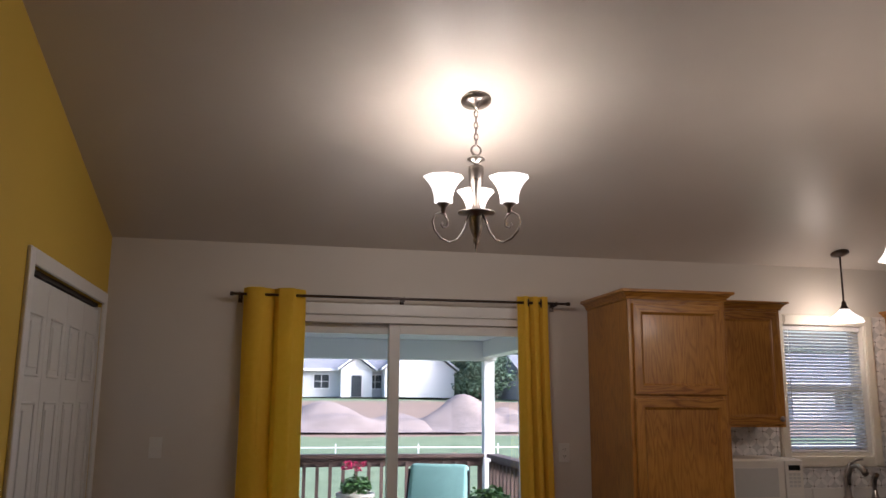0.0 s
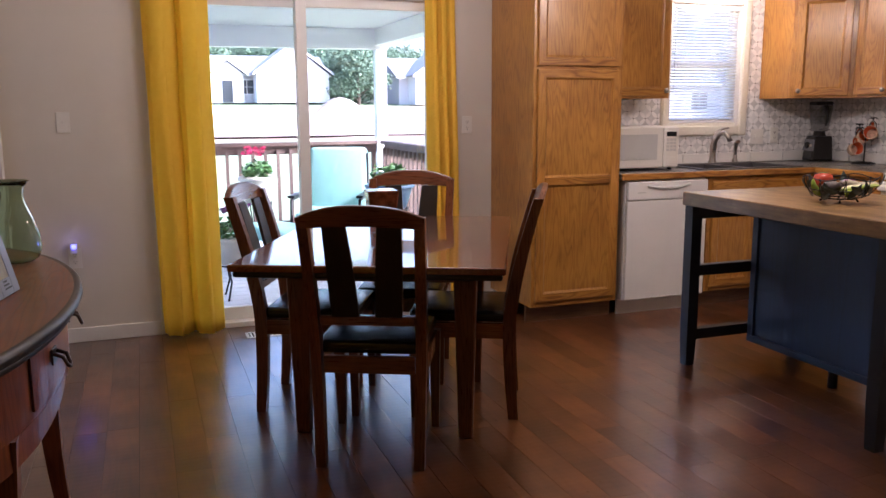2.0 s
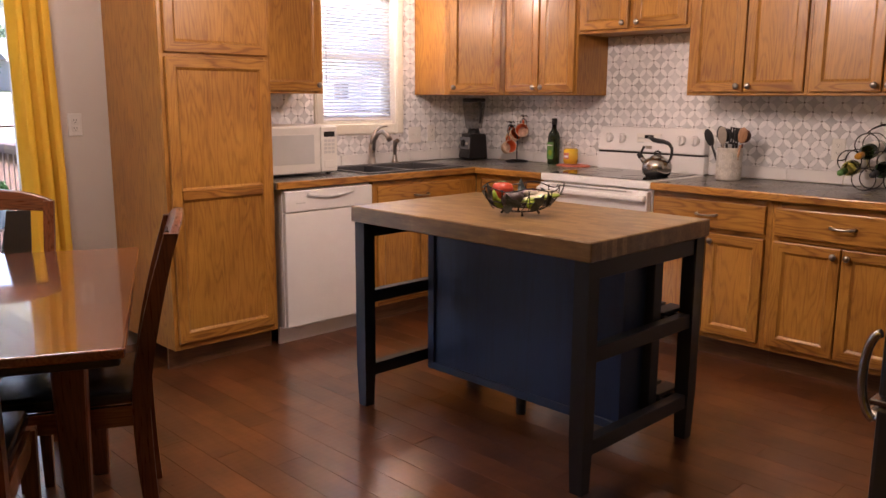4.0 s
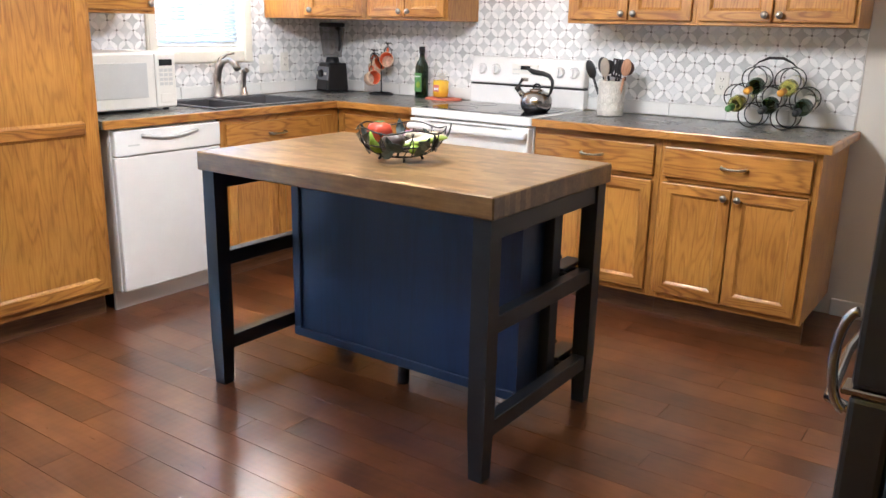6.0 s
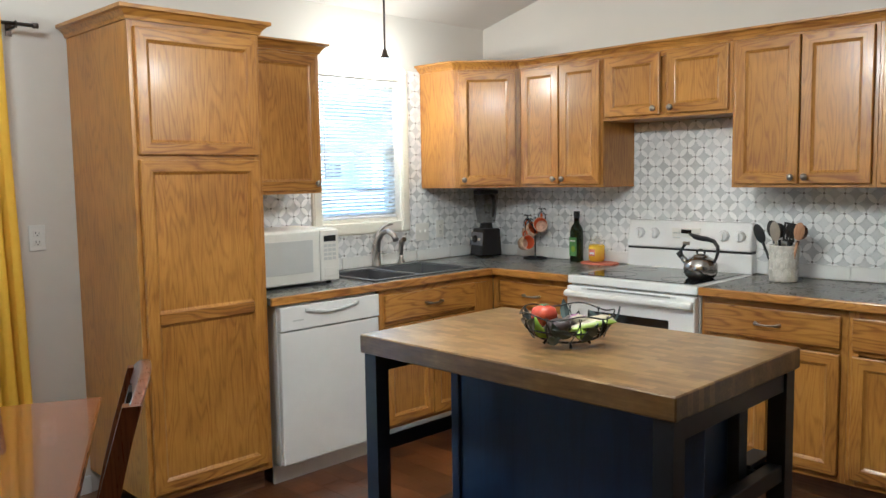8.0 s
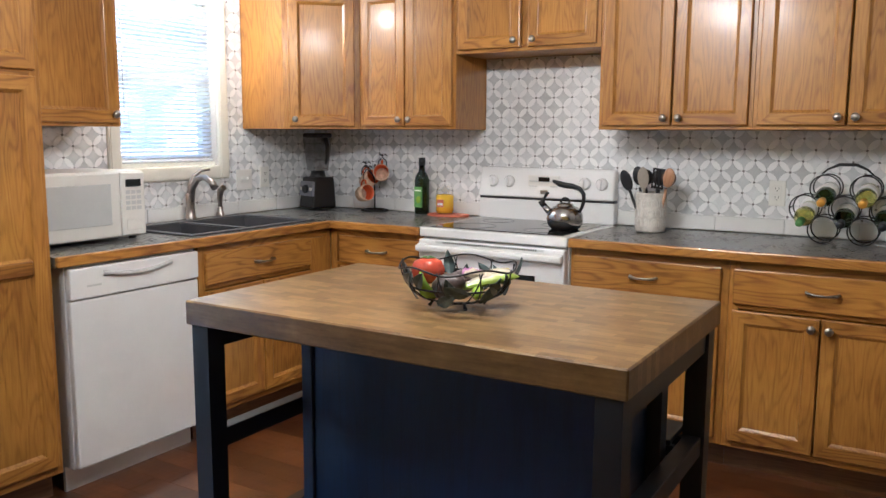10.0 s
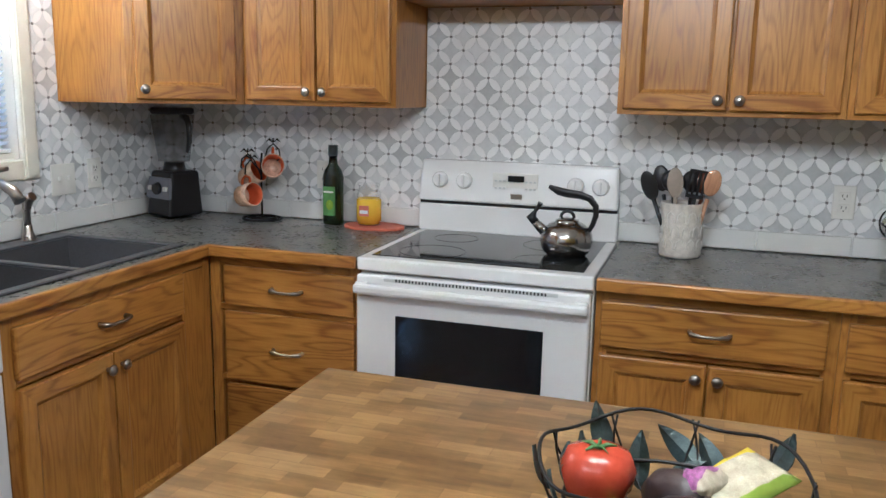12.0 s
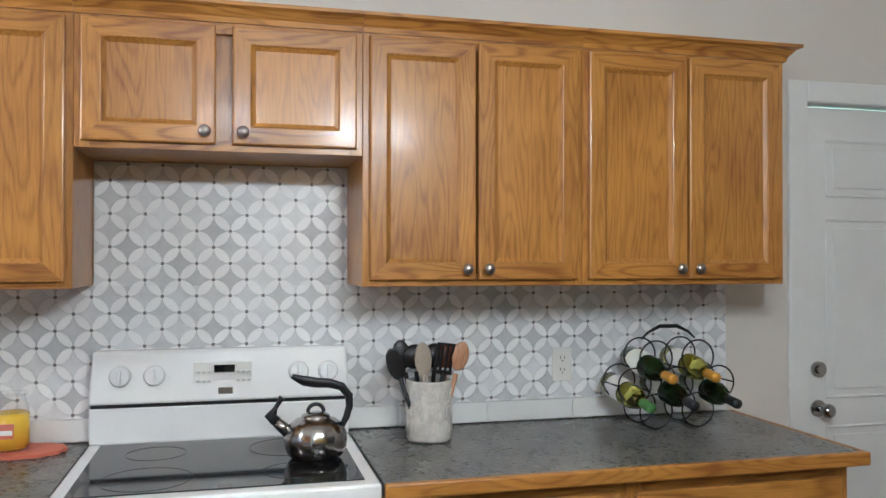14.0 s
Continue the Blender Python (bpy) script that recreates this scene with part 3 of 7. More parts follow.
for k in range(nslat):
    z = WIN[2] + 0.055 + k * (WIN[3] - WIN[2] - 0.11) / (nslat - 1)
    if slat_me is None:
        bm = bmesh.new()
        hexa(bm, [(WIN[0] + 0.008, -0.011, 0.0), (WIN[1] - 0.008, -0.011, 0.0), (WIN[1] - 0.008, 0.011, -0.001), (WIN[0] + 0.008, 0.011, -0.001)],
             [(WIN[0] + 0.008, -0.011, 0.001), (WIN[1] - 0.008, -0.011, 0.001), (WIN[1] - 0.008, 0.011, 0.0), (WIN[0] + 0.008, 0.011, 0.0)])
        ob = part("slat", bm, slat_mat, blind)
        slat_me = ob.data
    else:
        ob = new("slat", slat_me)
        ob.parent = blind
    ob.location.z = z
    ob.rotation_euler.x = radians(-36)
for x in (WIN[0] + 0.09, WIN[1] - 0.09):
    part("cord", cyl(B(), (x, 0, WIN[2] + 0.03), 0.0012, WIN[3] - WIN[2] - 0.05, seg=6), blind_mat, blind)
part("tilt_wand", cyl(B(), (WIN[0] + 0.05, -0.022, 1.45), 0.003, 0.57, seg=8), blind_mat, blind)


def panel_door(parent, w, h, m, material, panels, thick=0.036, inset=0.007, name="leaf"):
    """A moulded door leaf; panels: (x0, x1, z0, z1) fractions."""
    bm = B(0, w, 0, thick, 0, h, bevel=0.002)
    ob = part(name, bm, material, parent, m=m)
    for x0, x1, z0, z1 in panels:
        a = bmesh.new()
        x0, x1, z0, z1 = x0 * w, x1 * w, z0 * h, z1 * h
        for q in ((x0, x1, z0, z0 + 0.012), (x0, x1, z1 - 0.012, z1), (x0, x0 + 0.012, z0 + 0.012, z1 - 0.012), (x1 - 0.012, x1, z0 + 0.012, z1 - 0.012)):
            box(a, q[0], q[1], -inset, 0.001, q[2], q[3], bevel=0.004)
        box(a, x0 + 0.035, x1 - 0.035, -inset * 0.8, 0.001, z0 + 0.035, z1 - 0.035, bevel=0.004)
        part("moulding", a, material, ob)
    return ob


six = [(0.12, 0.46, 0.83, 0.94), (0.54, 0.88, 0.83, 0.94), (0.12, 0.46, 0.45, 0.79), (0.54, 0.88, 0.45, 0.79), (0.12, 0.46, 0.08, 0.40), (0.54, 0.88, 0.08, 0.40)]
cw = (CLOSET[1] - CLOSET[0] - 0.024) / 4
bm = B(WEST - 0.14, WEST - 0.001, CLOSET[0] + 0.0005, CLOSET[0] + 0.011, 0.001, CLOSET[2] - 0.021)
box(bm, WEST - 0.14, WEST - 0.001, CLOSET[1] - 0.011, CLOSET[1] - 0.0005, 0.001, CLOSET[2] - 0.021)
structure("trim", bm, trim_mat)
closet = structure("door_2", B(WEST - 0.10, WEST - 0.02, CLOSET[0], CLOSET[1], CLOSET[2] - 0.02, CLOSET[2]), black_plastic, "closed white bifold closet doors in the yellow wall")
leafp = [(0.2, 0.8, 0.80, 0.93), (0.2, 0.8, 0.46, 0.75), (0.2, 0.8, 0.07, 0.41)]
for k in range(4):
    lf = panel_door(closet, cw - 0.006, CLOSET[2] - 0.05, pose(WEST - 0.012, CLOSET[0] + 0.012 + k * cw + 0.003, 0.015, 0, 0, 90), white_door, leafp, 0.03)
    if k in (1, 2):
        bm = cyl(B(), (cw / 2, -0.03, 0.95), 0.006, 0.03, "y")
        ball(bm, (cw / 2, -0.035, 0.95), 0.016, (1, 0.7, 1), 12, 8)
        part("knob", bm, bronze, lf)
entry = structure("door_3", B(EAST + 0.02, EAST + 0.13, DOOR[0], DOOR[1], 0.0, 0.02), steel, "closed white six-panel door with round nickel knob and deadbolt")
lf = panel_door(entry, DOOR[1] - DOOR[0] - 0.01, DOOR[2] - 0.03, pose(EAST + 0.035, DOOR[1] - 0.005, 0.022, 0, 0, -90), white_door, six)
bm = cyl(B(), (0.075, -0.008, 0.872), 0.032, 0.008, "y")
cyl(bm, (0.075, -0.045, 0.872), 0.012, 0.04, "y")
lathe_pts = [(0.0, 0.0), (0.018, 0.002), (0.027, 0.012), (0.026, 0.024), (0.014, 0.034)]
tube(bm, [(0.075, -0.045 - z, 0.872) for r, z in lathe_pts[::-1]], [r for r, z in lathe_pts][::-1][:4] + [0.004], 18)
part("knob", bm, steel, lf)
bm = cyl(B(), (0.075, -0.014, 1.02), 0.030, 0.014, "y")
cyl(bm, (0.075, -0.026, 1.02), 0.016, 0.014, "y")
part("deadbolt", bm, steel, lf)

# ---- kitchen cabinets ----


def shaker(parent, x0, x1, z0, z1, knob=None, pull=False, mid=None, y=0.0, name="door"):
    """An oak door or drawer front, face towards -y. knob: (x, z)."""
    w, h, f, t = x1 - x0, z1 - z0, 0.052, 0.019
    bm = bmesh.new()
    if pull:
        box(bm, x0, x1, y - t, y, z0, z1, bevel=0.005, mi=1)
        ob = part(name, bm, [oak_z, oak_x], parent)
        c, zz = (x0 + x1) / 2, (z0 + z1) / 2
        if knob is None:
            hb = tube(B(), [(c - 0.055, y - t, zz + 0.002), (c - 0.05, y - t - 0.022, zz + 0.001), (c - 0.02, y - t - 0.027, zz - 0.002), (c + 0.02, y - t - 0.027, zz - 0.002), (c + 0.05, y - t - 0.022, zz + 0.001), (c + 0.055, y - t, zz + 0.002)], [0.006, 0.0075, 0.005, 0.005, 0.0075, 0.006], 8, flat=1.3)
            part("pull", hb, nickel, ob, "curved brushed metal pull")
        return ob
    loops = []
    for yy in (y - t, y):
        for e in (0.0, f):
            loops.append([bm.verts.new(p) for p in ((x0 + e, yy, z0 + e), (x1 - e, yy, z0 + e), (x1 - e, yy, z1 - e), (x0 + e, yy, z1 - e))])
    fo, fi, bo, bi = loops
    for k in range(4):
        n = (k + 1) % 4
        for q in ((fo[k], fo[n], fi[n], fi[k]), (bo[n], bo[k], bi[k], bi[n]), (fo[n], fo[k], bo[k], bo[n]), (fi[k], fi[n], bi[n], bi[k])):
            bm.faces.new(q).material_index = 1 - k % 2
    bmesh.ops.bevel(bm, geom=[e for e in bm.edges if all(v in fo for v in e.verts) or all(v in fi for v in e.verts)], offset=0.005, segments=2, profile=0.5, affect="EDGES")
    ob = part(name, bm, [oak_z, oak_x], parent)
    if mid:
        part("rail", B(x0 + f, x1 - f, y - t, y, mid - f / 2, mid + f / 2, bevel=0.004), oak_x, ob)
    for a, b in ([(z0 + f, z1 - f)] if not mid else [(z0 + f, mid - f / 2), (mid + f / 2, z1 - f)]):
        p = B(x0 + f - 0.002, x1 - f + 0.002, y - t + 0.011, y - 0.002, a - 0.002, b + 0.002)
        s = 0.010
        outer = [(x0 + f, y - t + 0.003, a), (x1 - f, y - t + 0.003, a), (x1 - f, y - t + 0.003, b), (x0 + f, y - t + 0.003, b)]
        inner = [(x0 + f + s, y - t + 0.0108, a + s), (x1 - f - s, y - t + 0.0108, a + s), (x1 - f - s, y - t + 0.0108, b - s), (x0 + f + s, y - t + 0.0108, b - s)]
        vo, vi = [p.verts.new(q) for q in outer], [p.verts.new(q) for q in inner]
        for k in range(4):
            p.faces.new([vo[k], vo[(k + 1) % 4], vi[(k + 1) % 4], vi[k]])
        part("panel", p, oak_z, ob)
    if knob:
        kx, kz = knob
        kb = cyl(B(), (kx, y - t - 0.012, kz), 0.007, 0.012, "y", 12)
        ball(kb, (kx, y - t - 0.019, kz), 0.0165, (1, 0.62, 1), 16, 10)
        part("knob", kb, nickel, ob, "round dark nickel knob")
    return ob


def carcass(parent, w, d, z0, z1, kick=False, face=((),), body_top=None):
    """Sides, back, top, bottom and the face frame's openings filled by doors."""
    part("body", B(0, w, 0.019, d, z0, body_top or z1), oak_z, parent)
    bm = bmesh.new()
    s = 0.038
    box(bm, 0, s, 0, 0.0185, z0, z1, bevel=0.001)
    box(bm, w - s, w, 0, 0.0185, z0, z1, bevel=0.001)
    for a, b in face:
        box(bm, s, w - s, 0, 0.0185, a, b, bevel=0.001, mi=1)
    part("face_frame", bm, [oak_z, oak_x], parent)
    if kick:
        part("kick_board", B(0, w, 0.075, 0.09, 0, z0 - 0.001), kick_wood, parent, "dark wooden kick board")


def crown(parent, outline, z0, h=0.05, out=0.045):
    """A flared moulding along an open outline of (x, y, nx, ny)."""
    bm = bmesh.new()
    prof = [(0.0, 0.0), (0.008, 0.0), (0.012, 0.014), (0.03, 0.034), (out, 0.040), (out, h), (0.0, h)]
    rings = [[bm.verts.new((x + nx * o, y + ny * o, z0 + z)) for o, z in prof] for x, y, nx, ny in outline]
    n = len(prof)
    for r0, r1 in zip(rings, rings[1:]):
        for k in range(n):
            bm.faces.new([r0[k], r0[(k + 1) % n], r1[(k + 1) % n], r1[k]])
    bm.faces.new(rings[0])
    bm.faces.new(rings[-1][::-1])
    part("crown_moulding", bm, oak_x, parent)


NF = 6.18
# pantry
pan = thing("pantry_cabinet", "tall oak pantry cabinet with two closed doors beside the dishwasher", "cabinet", pose(2.30, NF, 0))
carcass(pan, 0.60, NORTH - NF - 0.003, 0.11, 2.10, True, ((0.11, 0.145), (1.53, 1.58), (2.07, 2.10)))
shaker(pan, 0.022, 0.578, 0.145, 1.545, mid=0.885)
shaker(pan, 0.022, 0.578, 1.565, 2.075)
crown(pan, [(0, NORTH - NF - 0.004, -1, 0), (0, 0, -1, -1), (0.6, 0, 1, -1), (0.6, 0.30, 1, 0)], 2.10, 0.055)
c2 = thing("wall_cabinet", "narrow single-door oak wall cabinet between the pantry and the window", "cabinet", pose(2.902, NORTH - 0.32, 0))
carcass(c2, 0.55, 0.317, 1.38, 2.10, False, ((1.38, 1.41), (2.07, 2.10)))
shaker(c2, 0.022, 0.528, 1.395, 2.085, knob=(0.505, 1.43))
crown(c2, [(0.0, 0, 0, -1), (0.55, 0, 1, -1), (0.55, 0.316, 1, 0)], 2.10)
# corner wall cabinet
cc = thing("corner_wall_cabinet", "diagonal oak corner wall cabinet with one closed door", "cabinet", pose(0, 0, 0))
A, Bc = (4.48, 6.495), (4.765, 6.205)
bm = prism(B(), [(4.48, NORTH - 0.003), (4.48, 6.495), (4.765, 6.205), (EAST - 0.003, 6.205), (EAST - 0.003, NORTH - 0.003)], 1.38, 2.10)
part("body", bm, oak_z, cc)
L = math.hypot(Bc[0] - A[0], Bc[1] - A[1])
dm = pose(A[0], A[1], 0, 0, 0, math.degrees(math.atan2(Bc[1] - A[1], Bc[0] - A[0])))
dr = shaker(cc, 0.03, L - 0.03, 1.395, 2.085, knob=(0.058, 1.43), y=-0.001)
dr.matrix_basis = dm
crown(cc, [(4.48, NORTH - 0.004, -1, 0), (4.48, 6.495, -1, -0.41), (4.765, 6.205, -0.5, -0.9)], 2.10)
ec = [("wall_cabinet", "two-door oak wall cabinet above the bottle and the mugs", 6.203, 0.60, 1.38), ("wall_cabinet", "short two-door oak wall cabinet above the stove", 5.602, 0.757, 1.75),
      ("wall_cabinet", "tall two-door oak wall cabinet above the utensil crock", 4.844, 0.669, 1.38), ("wall_cabinet", "tall two-door oak wall cabinet above the wine rack", 4.174, 0.704, 1.38)]
for nm, lb, y, w, z0 in ec:
    c = thing(nm, lb, "cabinet", east(y, 4.765))
    carcass(c, w, EAST - 4.765 - 0.003, z0, 2.10, False, ((z0, z0 + 0.03), (2.07, 2.10)))
    h = w / 2
    g = 0.022 if z0 > 1.5 else 0.004
    shaker(c, 0.018, h - g, z0 + 0.018, 2.09, knob=(h - g - 0.028, z0 + 0.05))
    shaker(c, h + g, w - 0.018, z0 + 0.018, 2.09, knob=(h + g + 0.028, z0 + 0.05))
    pts = [(0, 0, 0, -1), (w, 0, 0, -1)]
    if y < 4.3:
        pts = [(0, 0, 0, -1), (w, 0, 1, -1), (w, EAST - 4.77, 1, 0)]
    crown(c, pts, 2.10)

# base cabinets
sb = thing("sink_base_cabinet", "oak sink base cabinet with a false drawer and two closed doors", "cabinet", pose(3.575, NF, 0))
carcass(sb, 0.893, NORTH - NF - 0.005, 0.11, 0.868, True, ((0.11, 0.15), (0.68, 0.70), (0.835, 0.868)), 0.70)
shaker(sb, 0.03, 0.72, 0.70, 0.84, pull=True, name="false_drawer")
part("corner_stile", B(0.725, 0.8545, -0.003, -0.0005, 0.151, 0.834), oak_z, sb)
shaker(sb, 0.03, 0.372, 0.14, 0.675, knob=(0.345, 0.63))
shaker(sb, 0.378, 0.72, 0.14, 0.675, knob=(0.405, 0.63))
fl = thing("filler_panel", "narrow oak filler panel between pantry and dishwasher", "panel", pose(2.902, NF, 0))
part("board", B(0, 0.042, 0, 0.58, 0.11, 0.868), oak_z, fl)
db = thing("drawer_cabinet", "oak base cabinet with three drawers beside the stove", "cabinet", east(6.178))
carcass(db, 0.57, EAST - 4.47 - 0.005, 0.11, 0.868, True, ((0.11, 0.15), (0.42, 0.44), (0.68, 0.70), (0.835, 0.868)))
for a, b in ((0.14, 0.415), (0.43, 0.68), (0.70, 0.84)):
    shaker(db, 0.065, 0.555, a, b, pull=True, name="drawer")
for lb, y, w in (("one-drawer two-door oak base cabinet next to the stove", 4.841, 0.669), ("one-drawer two-door oak base cabinet at the end of the counter", 4.171, 0.691)):
    c = thing("base_cabinet", lb, "cabinet", east(y))
    carcass(c, w, EAST - 4.47 - 0.005, 0.11, 0.868, True, ((0.11, 0.15), (0.68, 0.70), (0.835, 0.868)))
    shaker(c, 0.018, w - 0.03, 0.70, 0.84, pull=True, name="drawer")
    h = (w - 0.012) / 2
    shaker(c, 0.018, h - 0.002, 0.14, 0.675, knob=(h - 0.03, 0.635))
    shaker(c, h + 0.004, w - 0.03, 0.14, 0.675, knob=(h + 0.032, 0.635))


def slab(bm, xs, ys, gaps, z0, z1):
    """One flat slab over a grid of cells, but for the cells in gaps."""
    full = {(i, j) for i in range(len(xs) - 1) for j in range(len(ys) - 1)} - set(gaps)
    vs = {}

    def v(i, j, z):
        if (i, j, z) not in vs:
            vs[i, j, z] = bm.verts.new((xs[i], ys[j], z))
        return vs[i, j, z]
    for i, j in full:
        ring = [(i, j), (i + 1, j), (i + 1, j + 1), (i, j + 1)]
        bm.faces.new([v(a, b, z1) for a, b in ring])
        bm.faces.new([v(a, b, z0) for a, b in ring[::-1]])
        for k, nb in enumerate(((i, j - 1), (i + 1, j), (i, j + 1), (i - 1, j))):
            if nb not in full:
                p, q = ring[k], ring[(k + 1) % 4]
                bm.faces.new([v(*p, z0), v(*q, z0), v(*q, z1), v(*p, z1)])


# counters
def worktop(name, label, outline, edges, hole=None):
    w = thing(name, label, "worktop", pose(0, 0, 0.874))
    bm = bmesh.new()
    if hole is None:
        prism(bm, outline, 0, 0.038)
    else:
        slab(bm, *hole, 0, 0.038)
    part("laminate", bm, counter_mat, w)
    bm = bmesh.new()
    for e in edges:
        box(bm, *e, 0.0, 0.040, bevel=0.006, mi=0 if e[1] - e[0] > e[3] - e[2] else 1)
    part("oak_edge", bm, [oak_x, oak_y], w, "oak front edge")


SX0, SX1, SY0, SY1 = 3.60, 4.36, 6.235, 6.72
worktop("worktop", "grey laminate worktop with oak edge running round the corner", None,
    [(2.905, 4.421, 6.145, 6.166), (4.42, 4.441, 5.607, 6.166)],
    ([2.905, SX0, SX1, 4.44, EAST - 0.002], [5.607, 6.165, SY0, SY1, NORTH - 0.002], [(0, 0), (1, 0), (2, 0), (1, 2)]))
worktop("worktop", "grey laminate worktop with oak edge between stove and door", [(4.44, 3.46), (EAST - 0.002, 3.46), (EAST - 0.002, 4.838), (4.44, 4.838)], [(4.42, 4.441, 3.44, 4.838), (4.441, EAST - 0.002, 3.44, 3.461)])

# sink
sk = thing("double_sink", "dark grey double-bowl sink set into the corner worktop", "sink", pose(0, 0, 0.912))
bm = bmesh.new()
xm = 3.93
r = 0.022
for a in ((SX0 - r, SX1 + r, SY0 - r, SY0 + 0.012), (SX0 - r, SX1 + r, SY1 - 0.05, SY1 + r), (SX0 - r, SX0 + 0.012, SY0 + 0.012, SY1 - 0.05), (SX1 - 0.012, SX1 + r, SY0 + 0.012, SY1 - 0.05), (xm - 0.014, xm + 0.014, SY0 + 0.012, SY1 - 0.05)):
    box(bm, *a, 0.001, 0.009, bevel=0.003)
part("rim", bm, sink_mat, sk)
for x0, x1 in ((SX0 + 0.012, xm - 0.014), (xm + 0.014, SX1 - 0.012)):
    bm = bmesh.new()
    y0, y1, dp, th = SY0 + 0.012, SY1 - 0.05, -0.19, 0.006
    box(bm, x0, x1, y0, y1, dp, dp + th)
    for a in ((x0, x0 + th, y0, y1), (x1 - th, x1, y0, y1), (x0 + th, x1 - th, y0, y0 + th), (x0 + th, x1 - th, y1 - th, y1)):
        box(bm, *a, dp + th, 0.002)
    bo = part("bowl", bm, sink_mat, sk)
    part("drain", cyl(B(), ((x0 + x1) / 2, (y0 + y1) / 2, dp + th), 0.04, 0.003), steel, bo)
fa = thing("kitchen_faucet", "brushed nickel single-lever faucet behind the sink", "faucet", pose(4.02, 6.715, 0.9225))
bm = lathe(B(), [(0.03, 0), (0.03, 0.008), (0.024, 0.02), (0.021, 0.06), (0.023, 0.10), (0.022, 0.13), (0.0, 0.135)], 20)
part("body", bm, nickel, fa)
bm = tube(B(), [(0, -0.005, 0.09), (0, -0.02, 0.16), (0, -0.06, 0.205), (0, -0.11, 0.215), (0, -0.155, 0.195), (0, -0.18, 0.165)], [0.018, 0.017, 0.015, 0.015, 0.017, 0.019], 14)
part("spout", bm, nickel, fa)
bm = tube(B(), [(0, 0, 0.13), (0.01, 0.005, 0.175), (0.025, 0.0, 0.215), (0.06, -0.02, 0.245), (0.10, -0.04, 0.25)], [0.018, 0.014, 0.010, 0.009, 0.007], 12)
part("lever", bm, nickel, fa)
sp = thing("side_sprayer", "brushed nickel side sprayer standing beside the faucet", "sprayer", pose(4.22, 6.715, 0.9225))
part("holder", lathe(B(), [(0.024, 0), (0.022, 0.012), (0.015, 0.03), (0.014, 0.05), (0, 0.05)], 16), nickel, sp)
part("spray_head", tube(B(), [(0, 0, 0.05), (0, 0, 0.10), (0, -0.006, 0.135), (0, -0.03, 0.15)], [0.011, 0.014, 0.018, 0.016], 12), nickel, sp)

# dishwasher
dw = thing("dishwasher", "white built-in dishwasher with a closed door", "dishwasher", pose(2.946, NF, 0))
part("body", B(0.0, 0.605, 0.0, 0.56, 0.10, 0.868), appliance, dw)
part("door", B(0.003, 0.602, -0.028, -0.001, 0.105, 0.742, bevel=0.006), appliance, dw)
cp = part("control_panel", B(0.003, 0.602, -0.034, -0.001, 0.747, 0.862, bevel=0.006), appliance, dw)
part("handle", tube(B(), [(0.14 + 0.32 * k / 10, -0.036 - 0.006 * math.sin(math.pi * k / 10), 0.836 - 0.018 * math.sin(math.pi * k / 10)) for k in range(11)], 0.009, 8), appliance_grey, cp, "curved pale grey handle lip")
part("badge", B(0.07, 0.13, -0.0355, -0.034, 0.79, 0.797), appliance_grey, cp)
part("kick_plate", B(0.0, 0.605, 0.06, 0.075, 0.0, 0.099), appliance, dw, "white recessed kick plate")

# microwave
mw = thing("microwave", "white countertop microwave between the wall cabinet and the sink", "microwave", pose(2.96, 6.37, 0.914))
part("body", B(0, 0.50, 0.0, 0.36, 0.012, 0.285, bevel=0.008), bisque, mw)
md = part("door", B(0.004, 0.375, -0.018, -0.001, 0.018, 0.279, bevel=0.006), bisque, mw)
part("window", B(0.05, 0.33, -0.0205, -0.0185, 0.07, 0.235, bevel=0.001), appliance_grey, md, "pale grey door window")
mp = part("control_panel", B(0.379, 0.496, -0.018, -0.001, 0.018, 0.279, bevel=0.006), bisque, mw)
part("display", B(0.40, 0.475, -0.0205, -0.0185, 0.22, 0.25), black_gloss, mp)
for i in range(3):
    for j in range(4):
        part("button", B(0.400 + i * 0.027, 0.421 + i * 0.027, -0.0195, -0.0185, 0.19 - j * 0.022, 0.205 - j * 0.022), appliance_grey, mp)
part("open_button", B(0.40, 0.475, -0.0215, -0.0185, 0.04, 0.085, bevel=0.002), bisque, mp)
for i, (x, y) in enumerate(((0.04, 0.03), (0.46, 0.03), (0.04, 0.32), (0.46, 0.32))):
    part("foot", cyl(B(), (x, y, 0.0), 0.015, 0.012, seg=12), black_plastic, mw)

# stove
st = thing("electric_stove", "white freestanding electric stove with black glass cooktop", "stove", east(5.602, 4.435))
W = 0.756
part("body", B(0, W, 0.03, 0.64, 0.03, 0.895, bevel=0.002), appliance, st)
ct = part("cooktop_frame", B(-0.001, W + 0.001, -0.008, 0.60, 0.872, 0.915, bevel=0.007), appliance, st)
part("cooktop_glass", B(0.035, W - 0.035, 0.035, 0.57, 0.9155, 0.9185, bevel=0.001), black_gloss, ct, "black glass cooktop")
for x, y, rr in ((0.2, 0.16, 0.11), (0.56, 0.16, 0.08), (0.2, 0.43, 0.08), (0.56, 0.43, 0.11)):
    part("burner_ring", tube(B(), circle((x, y, 0.9188), rr, (1, 0, 0), (0, 1, 0), 40), 0.0006, 4, True), seam_grey, ct)
bg = part("back_panel", B(0.0, W, 0.585, 0.642, 0.916, 1.02, bevel=0.004), appliance, st)
part("dark_gap", B(0.004, W - 0.004, 0.588, 0.64, 1.0205, 1.031), black_plastic, bg)
